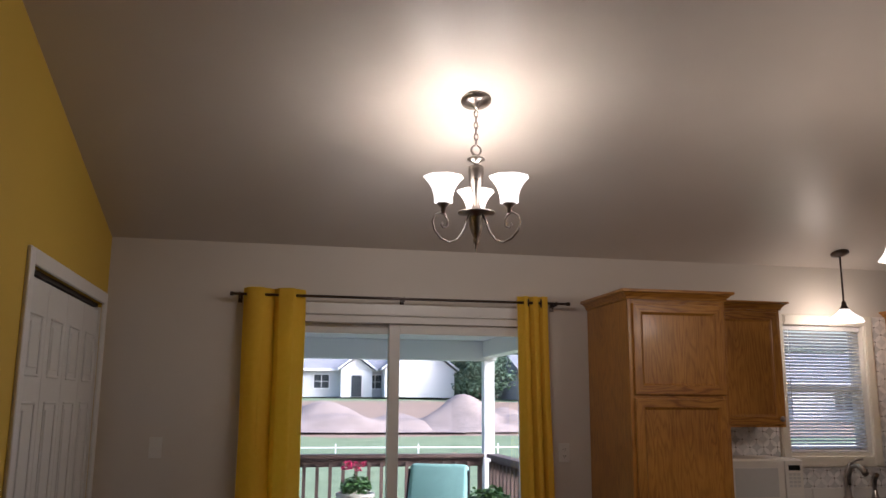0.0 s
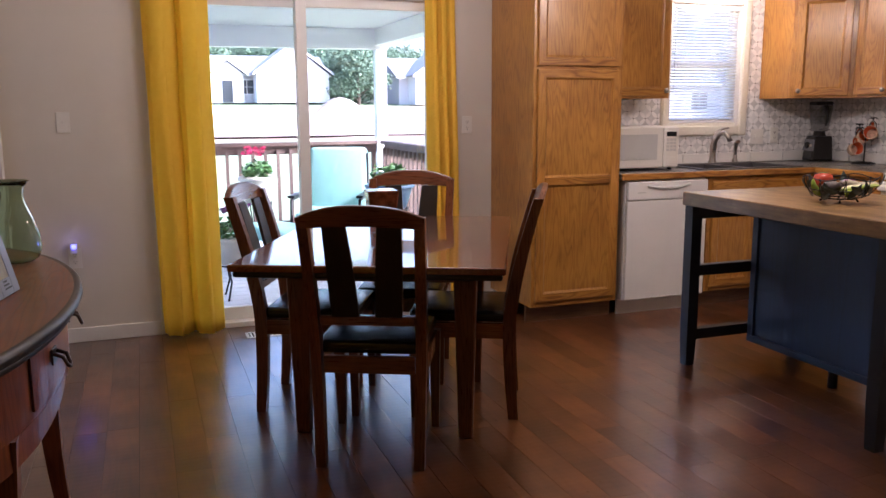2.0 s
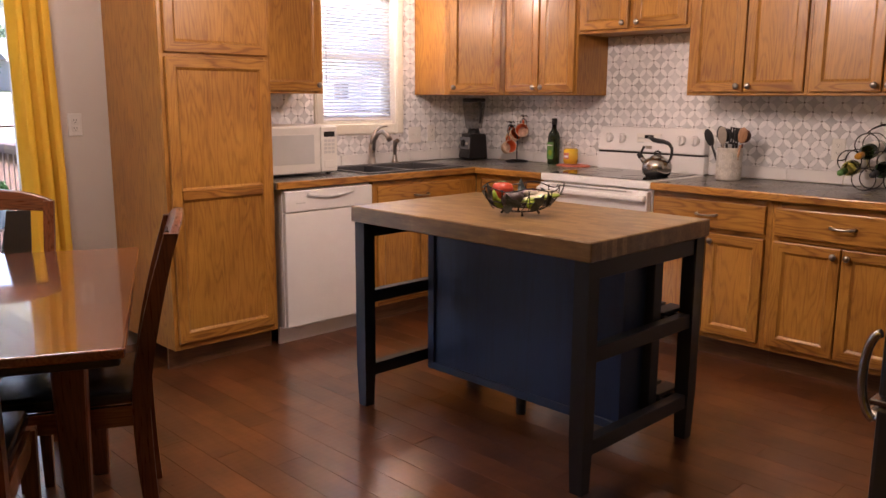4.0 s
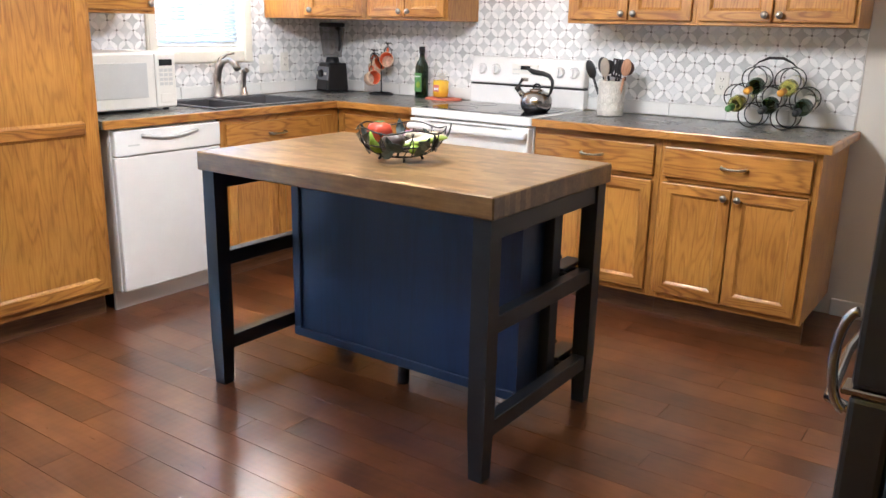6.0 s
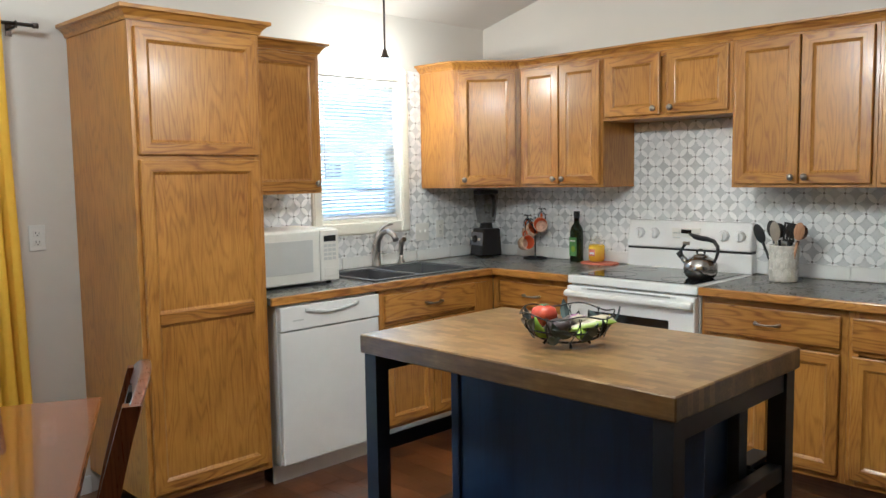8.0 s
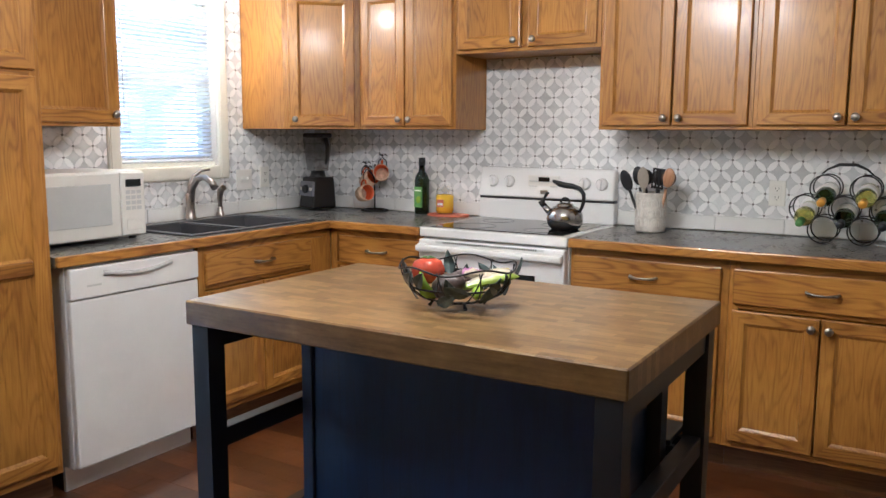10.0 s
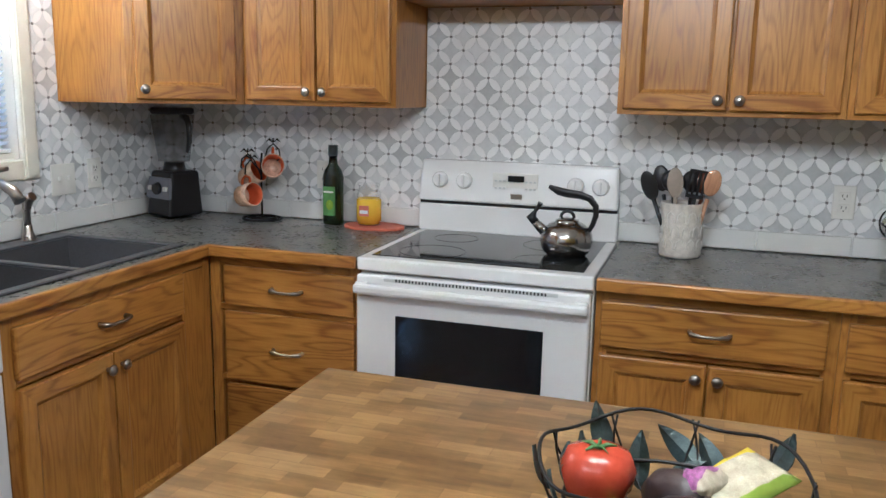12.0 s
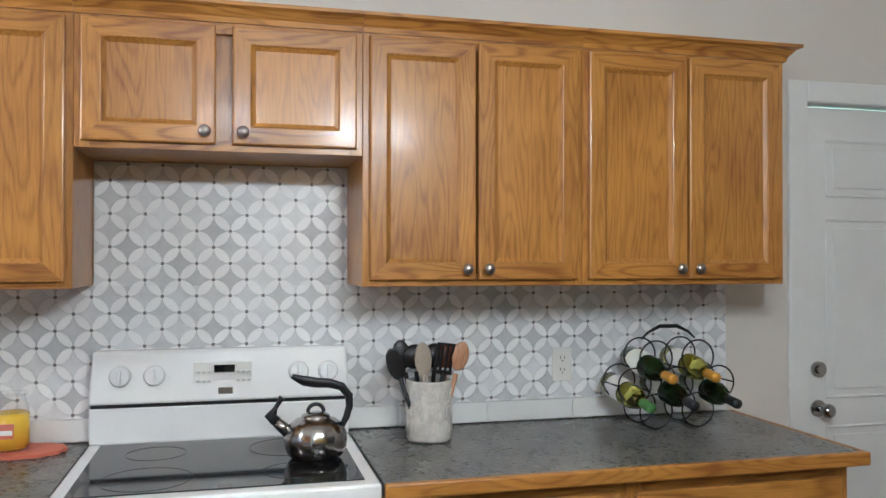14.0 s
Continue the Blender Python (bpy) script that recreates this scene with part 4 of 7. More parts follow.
bm = hexa(B(), [(0, 0.57, 1.032), (W, 0.57, 1.032), (W, 0.645, 1.032), (0, 0.645, 1.032)], [(0.006, 0.598, 1.186), (W - 0.006, 0.598, 1.186), (W - 0.006, 0.645, 1.186), (0.006, 0.645, 1.186)])
bmesh.ops.bevel(bm, geom=bm.edges[:], offset=0.01, segments=3, profile=0.5, affect="EDGES")
con = part("console", bm, appliance, st)


def on_console(z):
    return 0.57 + 0.028 * (z - 1.032) / 0.154


for x in (0.085, 0.18, 0.60, 0.69):
    z = 1.113
    y = on_console(z)
    k = part("knob", tube(B(), [(x, y, z), (x, y - 0.006, z), (x, y - 0.018, z), (x, y - 0.022, z)], [0.031, 0.031, 0.026, 0.024], 24), appliance, con)
    part("knob_grip", B(x - 0.004, x + 0.004, y - 0.031, y - 0.020, z - 0.022, z + 0.022, bevel=0.002), appliance, k)
part("control_field", B(0.29, 0.46, on_console(1.105) - 0.002, on_console(1.105) + 0.01, 1.07, 1.148, bevel=0.001), bisque, con)
part("display", B(0.35, 0.41, on_console(1.12) - 0.010, on_console(1.12), 1.118, 1.14), black_gloss, con)
part("badge", B(0.362, 0.405, on_console(1.06) - 0.003, on_console(1.06) + 0.004, 1.053, 1.073, bevel=0.002), nickel, con)
for i in range(6):
    x = 0.30 + (i % 3) * 0.016 + (0 if i < 3 else 0.115)
    for j in range(2):
        part("button", B(x, x + 0.009, on_console(1.1) - 0.0085, on_console(1.1), 1.09 + j * 0.026, 1.096 + j * 0.026), appliance_grey, con)
od = part("oven_door", B(0.004, W - 0.004, -0.022, 0.028, 0.225, 0.862, bevel=0.008), appliance, st)
part("oven_window", B(0.14, W - 0.14, -0.0245, -0.0215, 0.44, 0.737, bevel=0.002), black_gloss, od, "dark glass oven window")
bm = box(B(), 0.006, W - 0.006, -0.062, -0.036, 0.806, 0.838, bevel=0.010)
box(bm, 0.008, 0.05, -0.045, -0.021, 0.802, 0.842, bevel=0.006)
box(bm, W - 0.05, W - 0.008, -0.045, -0.021, 0.802, 0.842, bevel=0.006)
part("handle", bm, appliance, od)
part("vent_strip", B(0.10, W - 0.10, -0.0235, -0.021, 0.846, 0.857), appliance_grey, od)
bm = bmesh.new()
for i in range(44):
    x = 0.14 + i * (W - 0.28) / 43
    box(bm, x, x + 0.005, -0.0245, -0.0232, 0.847, 0.856)
part("vent_slots", bm, black_plastic, od)
part("drawer", B(0.004, W - 0.004, -0.018, 0.028, 0.04, 0.215, bevel=0.008), appliance, st)

# ---- island ----
isl = thing("kitchen_island", "navy island with thick butcher block top and open slatted shelves", "kitchen island", pose(2.68, 3.985, 0))
IW, IL = 0.79, 1.255
part("butcher_block_top", B(0, IW, 0, IL, 0.832, 0.90, bevel=0.004), butcher_mat, isl, "light butcher block top")
legs = []
for x in (0.012, IW - 0.072):
    for y in (0.012, IL - 0.072):
        hexm = hexa(B(), [(x + 0.006, y + 0.006, 0), (x + 0.054, y + 0.006, 0), (x + 0.054, y + 0.054, 0), (x + 0.006, y + 0.054, 0)], [(x, y, 0.2), (x + 0.06, y, 0.2), (x + 0.06, y + 0.06, 0.2), (x, y + 0.06, 0.2)])
        box(hexm, x, x + 0.06, y, y + 0.06, 0.2, 0.831)
        part("leg", hexm, navy_black, isl)
for y in (0.02, IL - 0.065):
    for z0, z1 in ((0.135, 0.19), (0.47, 0.525), (0.765, 0.831)):
        part("end_rail", B(0.073, IW - 0.073, y, y + 0.045, z0, z1, bevel=0.002), navy_black, isl)
BX0, BX1 = 0.40, 0.60
bd = part("cabinet_box", B(BX0, BX1, 0.125, IL - 0.075, 0.10, 0.831), navy, isl)
bm = bmesh.new()
box(bm, BX0 - 0.012, BX0 - 0.001, 0.125, IL - 0.075, 0.10, 0.135, bevel=0.002)
box(bm, BX0 - 0.012, BX0 - 0.001, IL - 0.115, IL - 0.075, 0.135, 0.831, bevel=0.002)
part("batten", bm, navy, isl)
part("end_stile", B(BX1 - 0.055, BX1 + 0.004, 0.085, 0.124, 0.10, 0.764, bevel=0.002), navy_black, isl)
part("middle_foot", cyl(B(), (BX0 + 0.06, 0.66, 0.0), 0.022, 0.099), navy_black, isl)
for z in (0.19, 0.525):
    for k in range(2):
        part("shelf_rail", B(BX1 + 0.006 + k * 0.085, BX1 + 0.03 + k * 0.085, 0.067, IL - 0.067, z - 0.03, z, bevel=0.002), navy_black, isl)
    for k in range(13):
        y = 0.075 + k * 0.086
        part("slat", B(BX1 + 0.006, IW - 0.02, y, y + 0.066, z + 0.001, z + 0.016, bevel=0.002), navy_black, isl)

# ---- dining set ----
TA = -25.6
TC = (1.132, 5.168)
table_pose = pose(TC[0], TC[1], 0, 0, 0, TA)
tb = thing("dining_table", "cherry-brown dining table with tapered legs before the patio door", "table", table_pose)
bm = B(-0.5, 0.5, -0.70, 0.70, 0.745, 0.772, bevel=0.006)
part("tabletop", bm, cherry_y, tb, "polished cherry tabletop")
bm = B(-0.488, 0.488, -0.688, 0.688, 0.722, 0.7445, bevel=0.009)
part("edge_moulding", bm, espresso, tb, "dark moulded edge")
for a in ((-0.36, 0.36, -0.36, -0.34), (-0.36, 0.36, 0.36, 0.38), (-0.36, -0.34, -0.34, 0.36), (0.34, 0.36, -0.34, 0.36)):
    part("apron", B(*a, 0.645, 0.7215, bevel=0.002), cherry_x, tb)
for x in (-0.335, 0.335):
    for y in (-0.335, 0.355):
        bm = hexa(B(), [(x - 0.028, y - 0.028, 0), (x + 0.028, y - 0.028, 0), (x + 0.028, y + 0.028, 0), (x - 0.028, y + 0.028, 0)],
                  [(x - 0.045, y - 0.045, 0.66), (x + 0.045, y - 0.045, 0.66), (x + 0.045, y + 0.045, 0.66), (x - 0.045, y + 0.045, 0.66)])
        bmesh.ops.bevel(bm, geom=bm.edges[:], offset=0.005, segments=1, profile=0.5, affect="EDGES")
        part("leg", bm, cherry_z, tb)


def bent(bm, x0, x1, path, th, mi=0, taper=1.0):
    """A bent board of width x0..x1 along (y, z, halfwidth scale) points."""
    rings = []
    for y, z, k, shift in path:
        c, h = (x0 + x1) / 2 + shift, (x1 - x0) / 2 * k
        rings.append([bm.verts.new(p) for p in ((c - h, y - th / 2, z), (c + h, y - th / 2, z), (c + h, y + th / 2, z), (c - h, y + th / 2, z))])
    bm.faces.new(rings[0][::-1]).material_index = mi
    bm.faces.new(rings[-1]).material_index = mi
    for a, b in zip(rings, rings[1:]):
        for i in range(4):
            bm.faces.new([a[i], a[(i + 1) % 4], b[(i + 1) % 4], b[i]]).material_index = mi
    return bm


def back_y(z):
    """How far back the chair's back posts stand at a height."""
    return -0.20 - 0.13 * max(0.0, (z - 0.42) / 0.58) ** 1.4 - 0.02 * max(0, (0.42 - z) / 0.42) ** 2


def dining_chair(m, label):
    c = thing("dining_chair", label, "chair", m, "chairs round the dining table")
    for s in (-1, 1):
        xs = lambda z: s * (0.185 + 0.022 * z)
        bm = bmesh.new()
        rings = []
        for k in range(13):
            z = 0.955 * k / 12
            w = 0.021 + 0.006 * math.sin(math.pi * min(1, z / 0.9))
            x, y = xs(z), back_y(z)
            rings.append([bm.verts.new(p) for p in ((x - 0.019, y - w, z), (x + 0.019, y - w, z), (x + 0.019, y + w, z), (x - 0.019, y + w, z))])
        bm.faces.new(rings[0][::-1]), bm.faces.new(rings[-1])
        for a, b in zip(rings, rings[1:]):
            for i in range(4):
                bm.faces.new([a[i], a[(i + 1) % 4], b[(i + 1) % 4], b[i]])
        part("back_post", bm, cherry_z, c)
        x = s * 0.20
        bm = hexa(B(), [(x - 0.015, 0.19, 0), (x + 0.015, 0.19, 0), (x + 0.015, 0.22, 0), (x - 0.015, 0.22, 0)], [(x - 0.022, 0.182, 0.42), (x + 0.022, 0.182, 0.42), (x + 0.022, 0.226, 0.42), (x - 0.022, 0.226, 0.42)])
        part("front_leg", bm, cherry_z, c)
        part("side_rail", B(x - 0.012, x + 0.012, -0.18, 0.18, 0.36, 0.425, bevel=0.002), cherry_y, c)
        # two dark curved splats
        path = []
        for k in range(9):
            z = 0.575 + 0.345 * k / 8
            path.append((back_y(z), z, 1.1 - 0.16 * k / 8 + 0.06 * math.sin(math.pi * k / 8), s * (-0.006 + 0.018 * k / 8)))
        part("splat", bent(B(), s * 0.085 - 0.045, s * 0.085 + 0.045, path, 0.014), espresso, c, "dark curved splat")
    part("front_rail", B(-0.176, 0.176, 0.195, 0.218, 0.36, 0.425, bevel=0.002), cherry_x, c)
    part("back_rail", B(-0.17, 0.17, -0.212, -0.19, 0.36, 0.425, bevel=0.002), cherry_x, c)
    y = back_y(0.56)
    part("lower_rail", B(-0.176, 0.176, y - 0.012, y + 0.012, 0.545, 0.58, bevel=0.004), cherry_x, c)
    bm = bmesh.new()
    rings = []
    for k in range(13):
        x = -0.222 + 0.444 * k / 12
        top = 1.0 - 0.045 * abs(x / 0.222) ** 2.4
        low = 0.912 + 0.012 * (1 - (x / 0.222) ** 2)
        y0, y1 = back_y(low) - 0.006 + 0.012 * (1 - (x / 0.222) ** 2) * -1, back_y(top) - 0.006 - 0.012 * (1 - (x / 0.222) ** 2)
        rings.append([bm.verts.new(p) for p in ((x, y0 - 0.015, low), (x, y0 + 0.015, low), (x, y1 + 0.013, top), (x, y1 - 0.013, top))])
    bm.faces.new(rings[0][::-1]), bm.faces.new(rings[-1])
    for a, b in zip(rings, rings[1:]):
        for i in range(4):
            bm.faces.new([a[i], a[(i + 1) % 4], b[(i + 1) % 4], b[i]])
    bmesh.ops.bevel(bm, geom=[e for e in bm.edges if abs(e.verts[0].co.x - e.verts[1].co.x) > 0.01], offset=0.006, segments=2, profile=0.5, affect="EDGES")
    part("top_rail", bm, cherry_x, c)
    bm = B(-0.205, 0.205, -0.19, 0.225, 0.427, 0.475)
    bmesh.ops.bevel(bm, geom=bm.edges[:], offset=0.018, segments=4, profile=0.5, affect="EDGES")
    part("seat", bm, leather, c, "black leather seat pad", smooth=True)
    return c


def at_table(u, v, turn):
    return table_pose @ pose(u, v, 0, 0, 0, turn)


first = dining_chair(at_table(0.0, -0.435, 0), "cherry wood dining chair with black seat at the table's end")
for u, v, turn, lb in ((-0.03, 0.50, 180, "cherry wood dining chair with black seat at the patio door end"),
                       (-0.365, 0.06, -90, "cherry wood dining chair with black seat beside the yellow curtain"), (0.305, 0.065, 90, "cherry wood dining chair with black seat on the pantry side")):
    tagged(copy_thing(first, at_table(u, v, turn)), lb)
cn = thing("candle_holder", "square amber mosaic glass candle holder in the middle of the table", "candle holder", table_pose @ pose(-0.06, 0.03, 0.7725, 0, 0, 20))
bm = hexa(B(), [(-0.05, -0.05, 0.05), (0.05, -0.05, 0.05), (0.05, 0.05, 0.05), (-0.05, 0.05, 0.05)], [(-0.069, -0.069, 0.20), (0.069, -0.069, 0.20), (0.069, 0.069, 0.20), (-0.069, 0.069, 0.20)])
bmesh.ops.bevel(bm, geom=bm.edges[:], offset=0.008, segments=2, profile=0.5, affect="EDGES")
part("cup", bm, mosaic, cn)
part("foot", lathe(B(), [(0.04, 0), (0.042, 0.006), (0.012, 0.02), (0.012, 0.045), (0.03, 0.05), (0, 0.05)], 20), clear_glass, cn)

# ---- sideboard and what stands on it ----
SBZ = 0.86
sbx, sby = WEST + 0.02, 4.03


def bow(a, b, n=40, x0=0.0):
    """Half an oval outline, flat side to the wall."""
    return [(x0, -b)] + [(x0 + a * math.cos(t), b * math.sin(t)) for t in [-math.pi / 2 + math.pi * k / n for k in range(1, n)]] + [(x0, b)]


side = thing("sideboard", "bow-fronted cherry sideboard with moulded dark edge against the yellow wall", "sideboard", pose(sbx, sby, 0) @ Matrix.Diagonal((1.05, 1, 1, 1)))
part("tabletop", prism(B(), bow(0.485, 0.93), SBZ - 0.016, SBZ), sideboard_top_mat, side)
bm = bmesh.new()
edge = bow(0.49, 0.935, 48)
tube(bm, [(x, y, SBZ - 0.0135) for x, y in edge], 0.015, 10)
part("edge_moulding", bm, espresso, side, "glossy dark rounded edge")
part("lower_moulding", tube(B(), [(x, y, SBZ - 0.036) for x, y in bow(0.48, 0.925, 48)], 0.011, 8), espresso, side)
part("body", prism(B(), bow(0.455, 0.90), 0.655, SBZ - 0.0165), sideboard_wood, side)
bm = bmesh.new()
# scalloped lower apron following the bow
n = 60
rings = []
for k in range(n + 1):
    t = -math.pi / 2 + math.pi * k / n
    dip = 0.655 - 0.012 - 0.055 * abs(math.cos(3 * (t + math.pi / 2))) ** 0.7
    c, q = math.cos(t), math.sin(t)
    rings.append([bm.verts.new(p) for p in ((0.455 * c, 0.90 * q, 0.6545), (0.455 * c, 0.90 * q, dip), (0.435 * c, 0.88 * q, dip), (0.435 * c, 0.88 * q, 0.6545))])
for p, q in zip(rings, rings[1:]):
    for i in range(4):
        bm.faces.new([p[i], p[(i + 1) % 4], q[(i + 1) % 4], q[i]])
bm.faces.new(rings[0][::-1]), bm.faces.new(rings[-1])
part("apron", bm, sideboard_wood, side)
for t in (-84, -30, 30, 84):
    cs, sn = math.cos(radians(t)), math.sin(radians(t))
    bm = bmesh.new()
    rings = []
    for k in range(13):
        f = k / 12
        z = 0.654 * f
        w = 0.017 + 0.016 * f
        o = 0.022 * (1 - f) ** 2 - 0.012 * math.sin(math.pi * f)
        x, y = (0.425 + o) * cs, (0.865 + o) * sn
        rings.append([bm.verts.new(p) for p in ((x - w, y - w, z), (x + w, y - w, z), (x + w, y + w, z), (x - w, y + w, z))])
    bm.faces.new(rings[0][::-1]), bm.faces.new(rings[-1])
    for p, q in zip(rings, rings[1:]):
        for i in range(4):
            bm.faces.new([p[i], p[(i + 1) % 4], q[(i + 1) % 4], q[i]])
    part("leg", bm, sideboard_wood, side, "tapered curved leg")
for t in (-56, 0, 56):
    dd = [(0.461 * math.cos(radians(t + k)), 0.906 * math.sin(radians(t + k))) for k in range(-23, 24, 2)]
    dr = part("drawer", prism(B(), dd + [(x * 0.975, y * 0.975) for x, y in dd[::-1]], 0.675, SBZ - 0.05), sideboard_wood, side)
    for u in (-13, 13):
        x, y = 0.464 * math.cos(radians(t + u)), 0.91 * math.sin(radians(t + u))
        ax = math.degrees(math.atan2(y / 0.9 ** 2, x / 0.455 ** 2))
        H = pose(x, y, 0.752, 0, 0, ax)
        kb = B(0.0, 0.004, -0.022, 0.022, -0.014, 0.024, bevel=0.0015)
        pl = part("handle", kb, bronze, dr, "dark metal bail handle", m=H)
        part("bail", tube(B(), [(0.004, -0.017, 0.012), (0.024, -0.018, 0.004), (0.032, -0.012, -0.018), (0.034, 0.0, -0.024), (0.032, 0.012, -0.018), (0.024, 0.018, 0.004), (0.004, 0.017, 0.012)], 0.0045, 8), bronze, pl)
vs = thing("glass_vase", "green bubbled glass vase with flared rim on the sideboard", "vase", pose(-0.265, 4.555, SBZ + 0.001) @ Matrix.Diagonal((0.93, 0.93, 0.93, 1)))
prof = [(0.0, 0.0), (0.05, 0.002), (0.072, 0.015), (0.083, 0.045), (0.080, 0.09), (0.062, 0.15), (0.042, 0.20), (0.038, 0.225), (0.045, 0.25), (0.058, 0.268)]
bm = lathe(B(), prof + [(r - 0.004, z + 0.001) for r, z in prof[::-1][:-1]] + [(0.0, 0.006)], 36)
for f in bm.faces:
    f.smooth = True
part("body", bm, green_glass, vs)
part("rim", tube(B(), circle((0, 0, 0.268), 0.056, (1, 0, 0), (0, 1, 0), 32), 0.0035, 8, True), green_glass, vs)
pf = thing("photo_frame", "leaning silver photo frame with black edge and faded picture", "photo frame", pose(-0.215, 4.045, SBZ + 0.001) @ pose(0, 0, 0, -14, 0, 78))
part("frame", B(-0.075, 0.075, 0.004, 0.016, 0.0, 0.205, bevel=0.002), black_plastic, pf)
bm = bmesh.new()
for a in ((-0.073, -0.035, 0.002, 0.203), (0.035, 0.073, 0.002, 0.203), (-0.035, 0.035, 0.002, 0.045), (-0.035, 0.035, 0.16, 0.203)):
    box(bm, a[0], a[1], 0.0, 0.0035, a[2], a[3], bevel=0.001)
part("mount", bm, silver_frame, pf)
part("photo", B(-0.0345, 0.0345, 0.0015, 0.0035, 0.0455, 0.1595), photo_mat, pf)
part("strut", hexa(B(), [(-0.02, 0.018, 0.15), (0.02, 0.018, 0.15), (0.02, 0.02, 0.16), (-0.02, 0.02, 0.16)], [(-0.02, 0.085, 0.022), (0.02, 0.085, 0.022), (0.02, 0.088, 0.024), (-0.02, 0.088, 0.024)]), black_plastic, pf)
for i in range(3):
    z = 0.018 + 0.009 * i
    part("lettering", B(-0.012, 0.03 - 0.01 * i, -0.0008, -0.0001, z, z + 0.004), black_plastic, pf)
orn = thing("iron_ornament", "dark wrought ornament with curled leaves on the sideboard", "ornament", pose(-0.40, 4.02, SBZ + 0.001))
bm = lathe(B(), [(0.055, 0), (0.055, 0.008), (0.02, 0.02), (0.012, 0.05)], 20)
tube(bm, [(0, 0, 0.04), (0.005, 0, 0.15), (-0.004, 0, 0.28), (0.0, 0, 0.40)], [0.009, 0.007, 0.007, 0.005], 8)
part("stem", bm, black_iron, orn)
for k in range(11):
    a, z = k * 2.4, 0.08 + 0.032 * k
    u = Vector((math.cos(a), math.sin(a), 0))
    pts = [Vector((0, 0, z)) + u * 0.02, Vector((0, 0, z + 0.035)) + u * 0.045, Vector((0, 0, z + 0.03)) + u * 0.07, Vector((0, 0, z + 0.005)) + u * 0.06]
    part("leaf", tube(B(), pts, [0.004, 0.013, 0.010, 0.003], 8, flat=0.45), black_iron, orn)
rb = thing("gift_bag", "red shiny wrapped bundle on the floor under the sideboard", "bag", pose(-0.33, 3.55, 0.0))
bm = ball(B(), (0, 0, 0.12), 0.13, (0.95, 1.3, 0.9), 20, 12, bumpy=0.22)
part("wrap", bm, red_cloth, rb)
part("tie", tube(B(), circle((0, 0, 0.235), 0.035, (1, 0, 0), (0, 1, 0), 14), 0.008, 6, True), red_cloth, rb)

# ---- curtains ----
rod = thing("curtain_rod", "thin brown metal curtain rod above the patio door", "curtain rod", pose(0, 6.70, 2.125))
part("rod", cyl(B(), (0.10, 0, 0), 0.008, 2.03, "x", 12), bronze, rod)
for x in (0.085, 2.128):
    part("finial", cyl(B(), (x, 0, 0), 0.012, 0.02, "x", 12), bronze, rod)
for x in (0.14, 1.10, 2.06):
    bm = B(x - 0.005, x + 0.005, 0.0, 0.098, -0.016, -0.006)
    box(bm, x - 0.012, x + 0.012, 0.092, 0.099, -0.04, 0.02)
    tube(bm, circle((x, 0, 0), 0.012, (0, 1, 0), (0, 0, 1), 12), 0.003, 6, True)
    part("bracket", bm, bronze, rod)


def curtain(label, x0, x1, bx0, bx1, waves, seed, grommets, fold=0.042):
    c = thing("curtain", label, "curtain", pose(0, 6.70, 0))
    nx, nz, th = 120, 26, 0.003
    bm = bmesh.new()
    rows = []
    for k in range(nz + 1):
        f = k / nz
        z = 0.015 + (2.165 - 0.015) * f
        row = []
        for i in range(nx + 1):
            u = i / nx
            a, b = bx0 + (x0 - bx0) * f ** 0.6, bx1 + (x1 - bx1) * f ** 0.6
            ph = 2 * math.pi * waves * u
            amp = fold * (0.75 + 0.35 * noise.noise(Vector((u * 3 + seed, f * 1.5, 0))))
            x = a + (b - a) * u + 0.012 * math.sin(ph * 2 + seed) + 0.006 * noise.noise(Vector((u * 5, f * 4, seed)))
            y = 0.007 * math.sin(ph * 3 + seed + 1.5 * f) * (1.2 - f) + -amp * (2 * abs(math.sin(ph / 2)) ** 0.8 - 1.2) * (0.9 + 0.2 * (1 - f)) + 0.01 * noise.noise(Vector((u * 8, f * 3, seed + 4)))
            row.append((x, y, z))
        rows.append(row)
    front = [[bm.verts.new(p) for p in r] for r in rows]
    back = [[bm.verts.new((p[0], p[1] + th, p[2])) for p in r] for r in rows]
    for k in range(nz):
        for i in range(nx):
            bm.faces.new([front[k][i], front[k][i + 1], front[k + 1][i + 1], front[k + 1][i]]).smooth = True
            bm.faces.new([back[k][i], back[k + 1][i], back[k + 1][i + 1], back[k][i + 1]]).smooth = True
    for i in range(nx):
        bm.faces.new([front[0][i], back[0][i], back[0][i + 1], front[0][i + 1]])
        bm.faces.new([front[nz][i], front[nz][i + 1], back[nz][i + 1], back[nz][i]])
    for k in range(nz):
        bm.faces.new([front[k][0], front[k + 1][0], back[k + 1][0], back[k][0]])
        bm.faces.new([front[k][nx], back[k][nx], back[k + 1][nx], front[k + 1][nx]])
    part("cloth", bm, curtain_mat, c)
    for u in grommets:
        x = x0 + (x1 - x0) * u
        part("grommet", tube(B(), circle((x, 0, 2.125), 0.023, (0.35, 0.94, 0), (0, 0, 1), 20), 0.005, 6, True), bronze, c, "dark metal grommet")
    return c


curtain("yellow grommet curtain hanging at the open side by the white wall", 0.15, 0.508, 0.172, 0.52, 2, 1.0, (0.22, 0.76), 0.062)
curtain("narrow yellow grommet curtain beside the wall outlet and pantry", 1.825, 2.005, 1.87, 2.06, 3, 5.0, (0.3, 0.75))

# ---- lamps ----


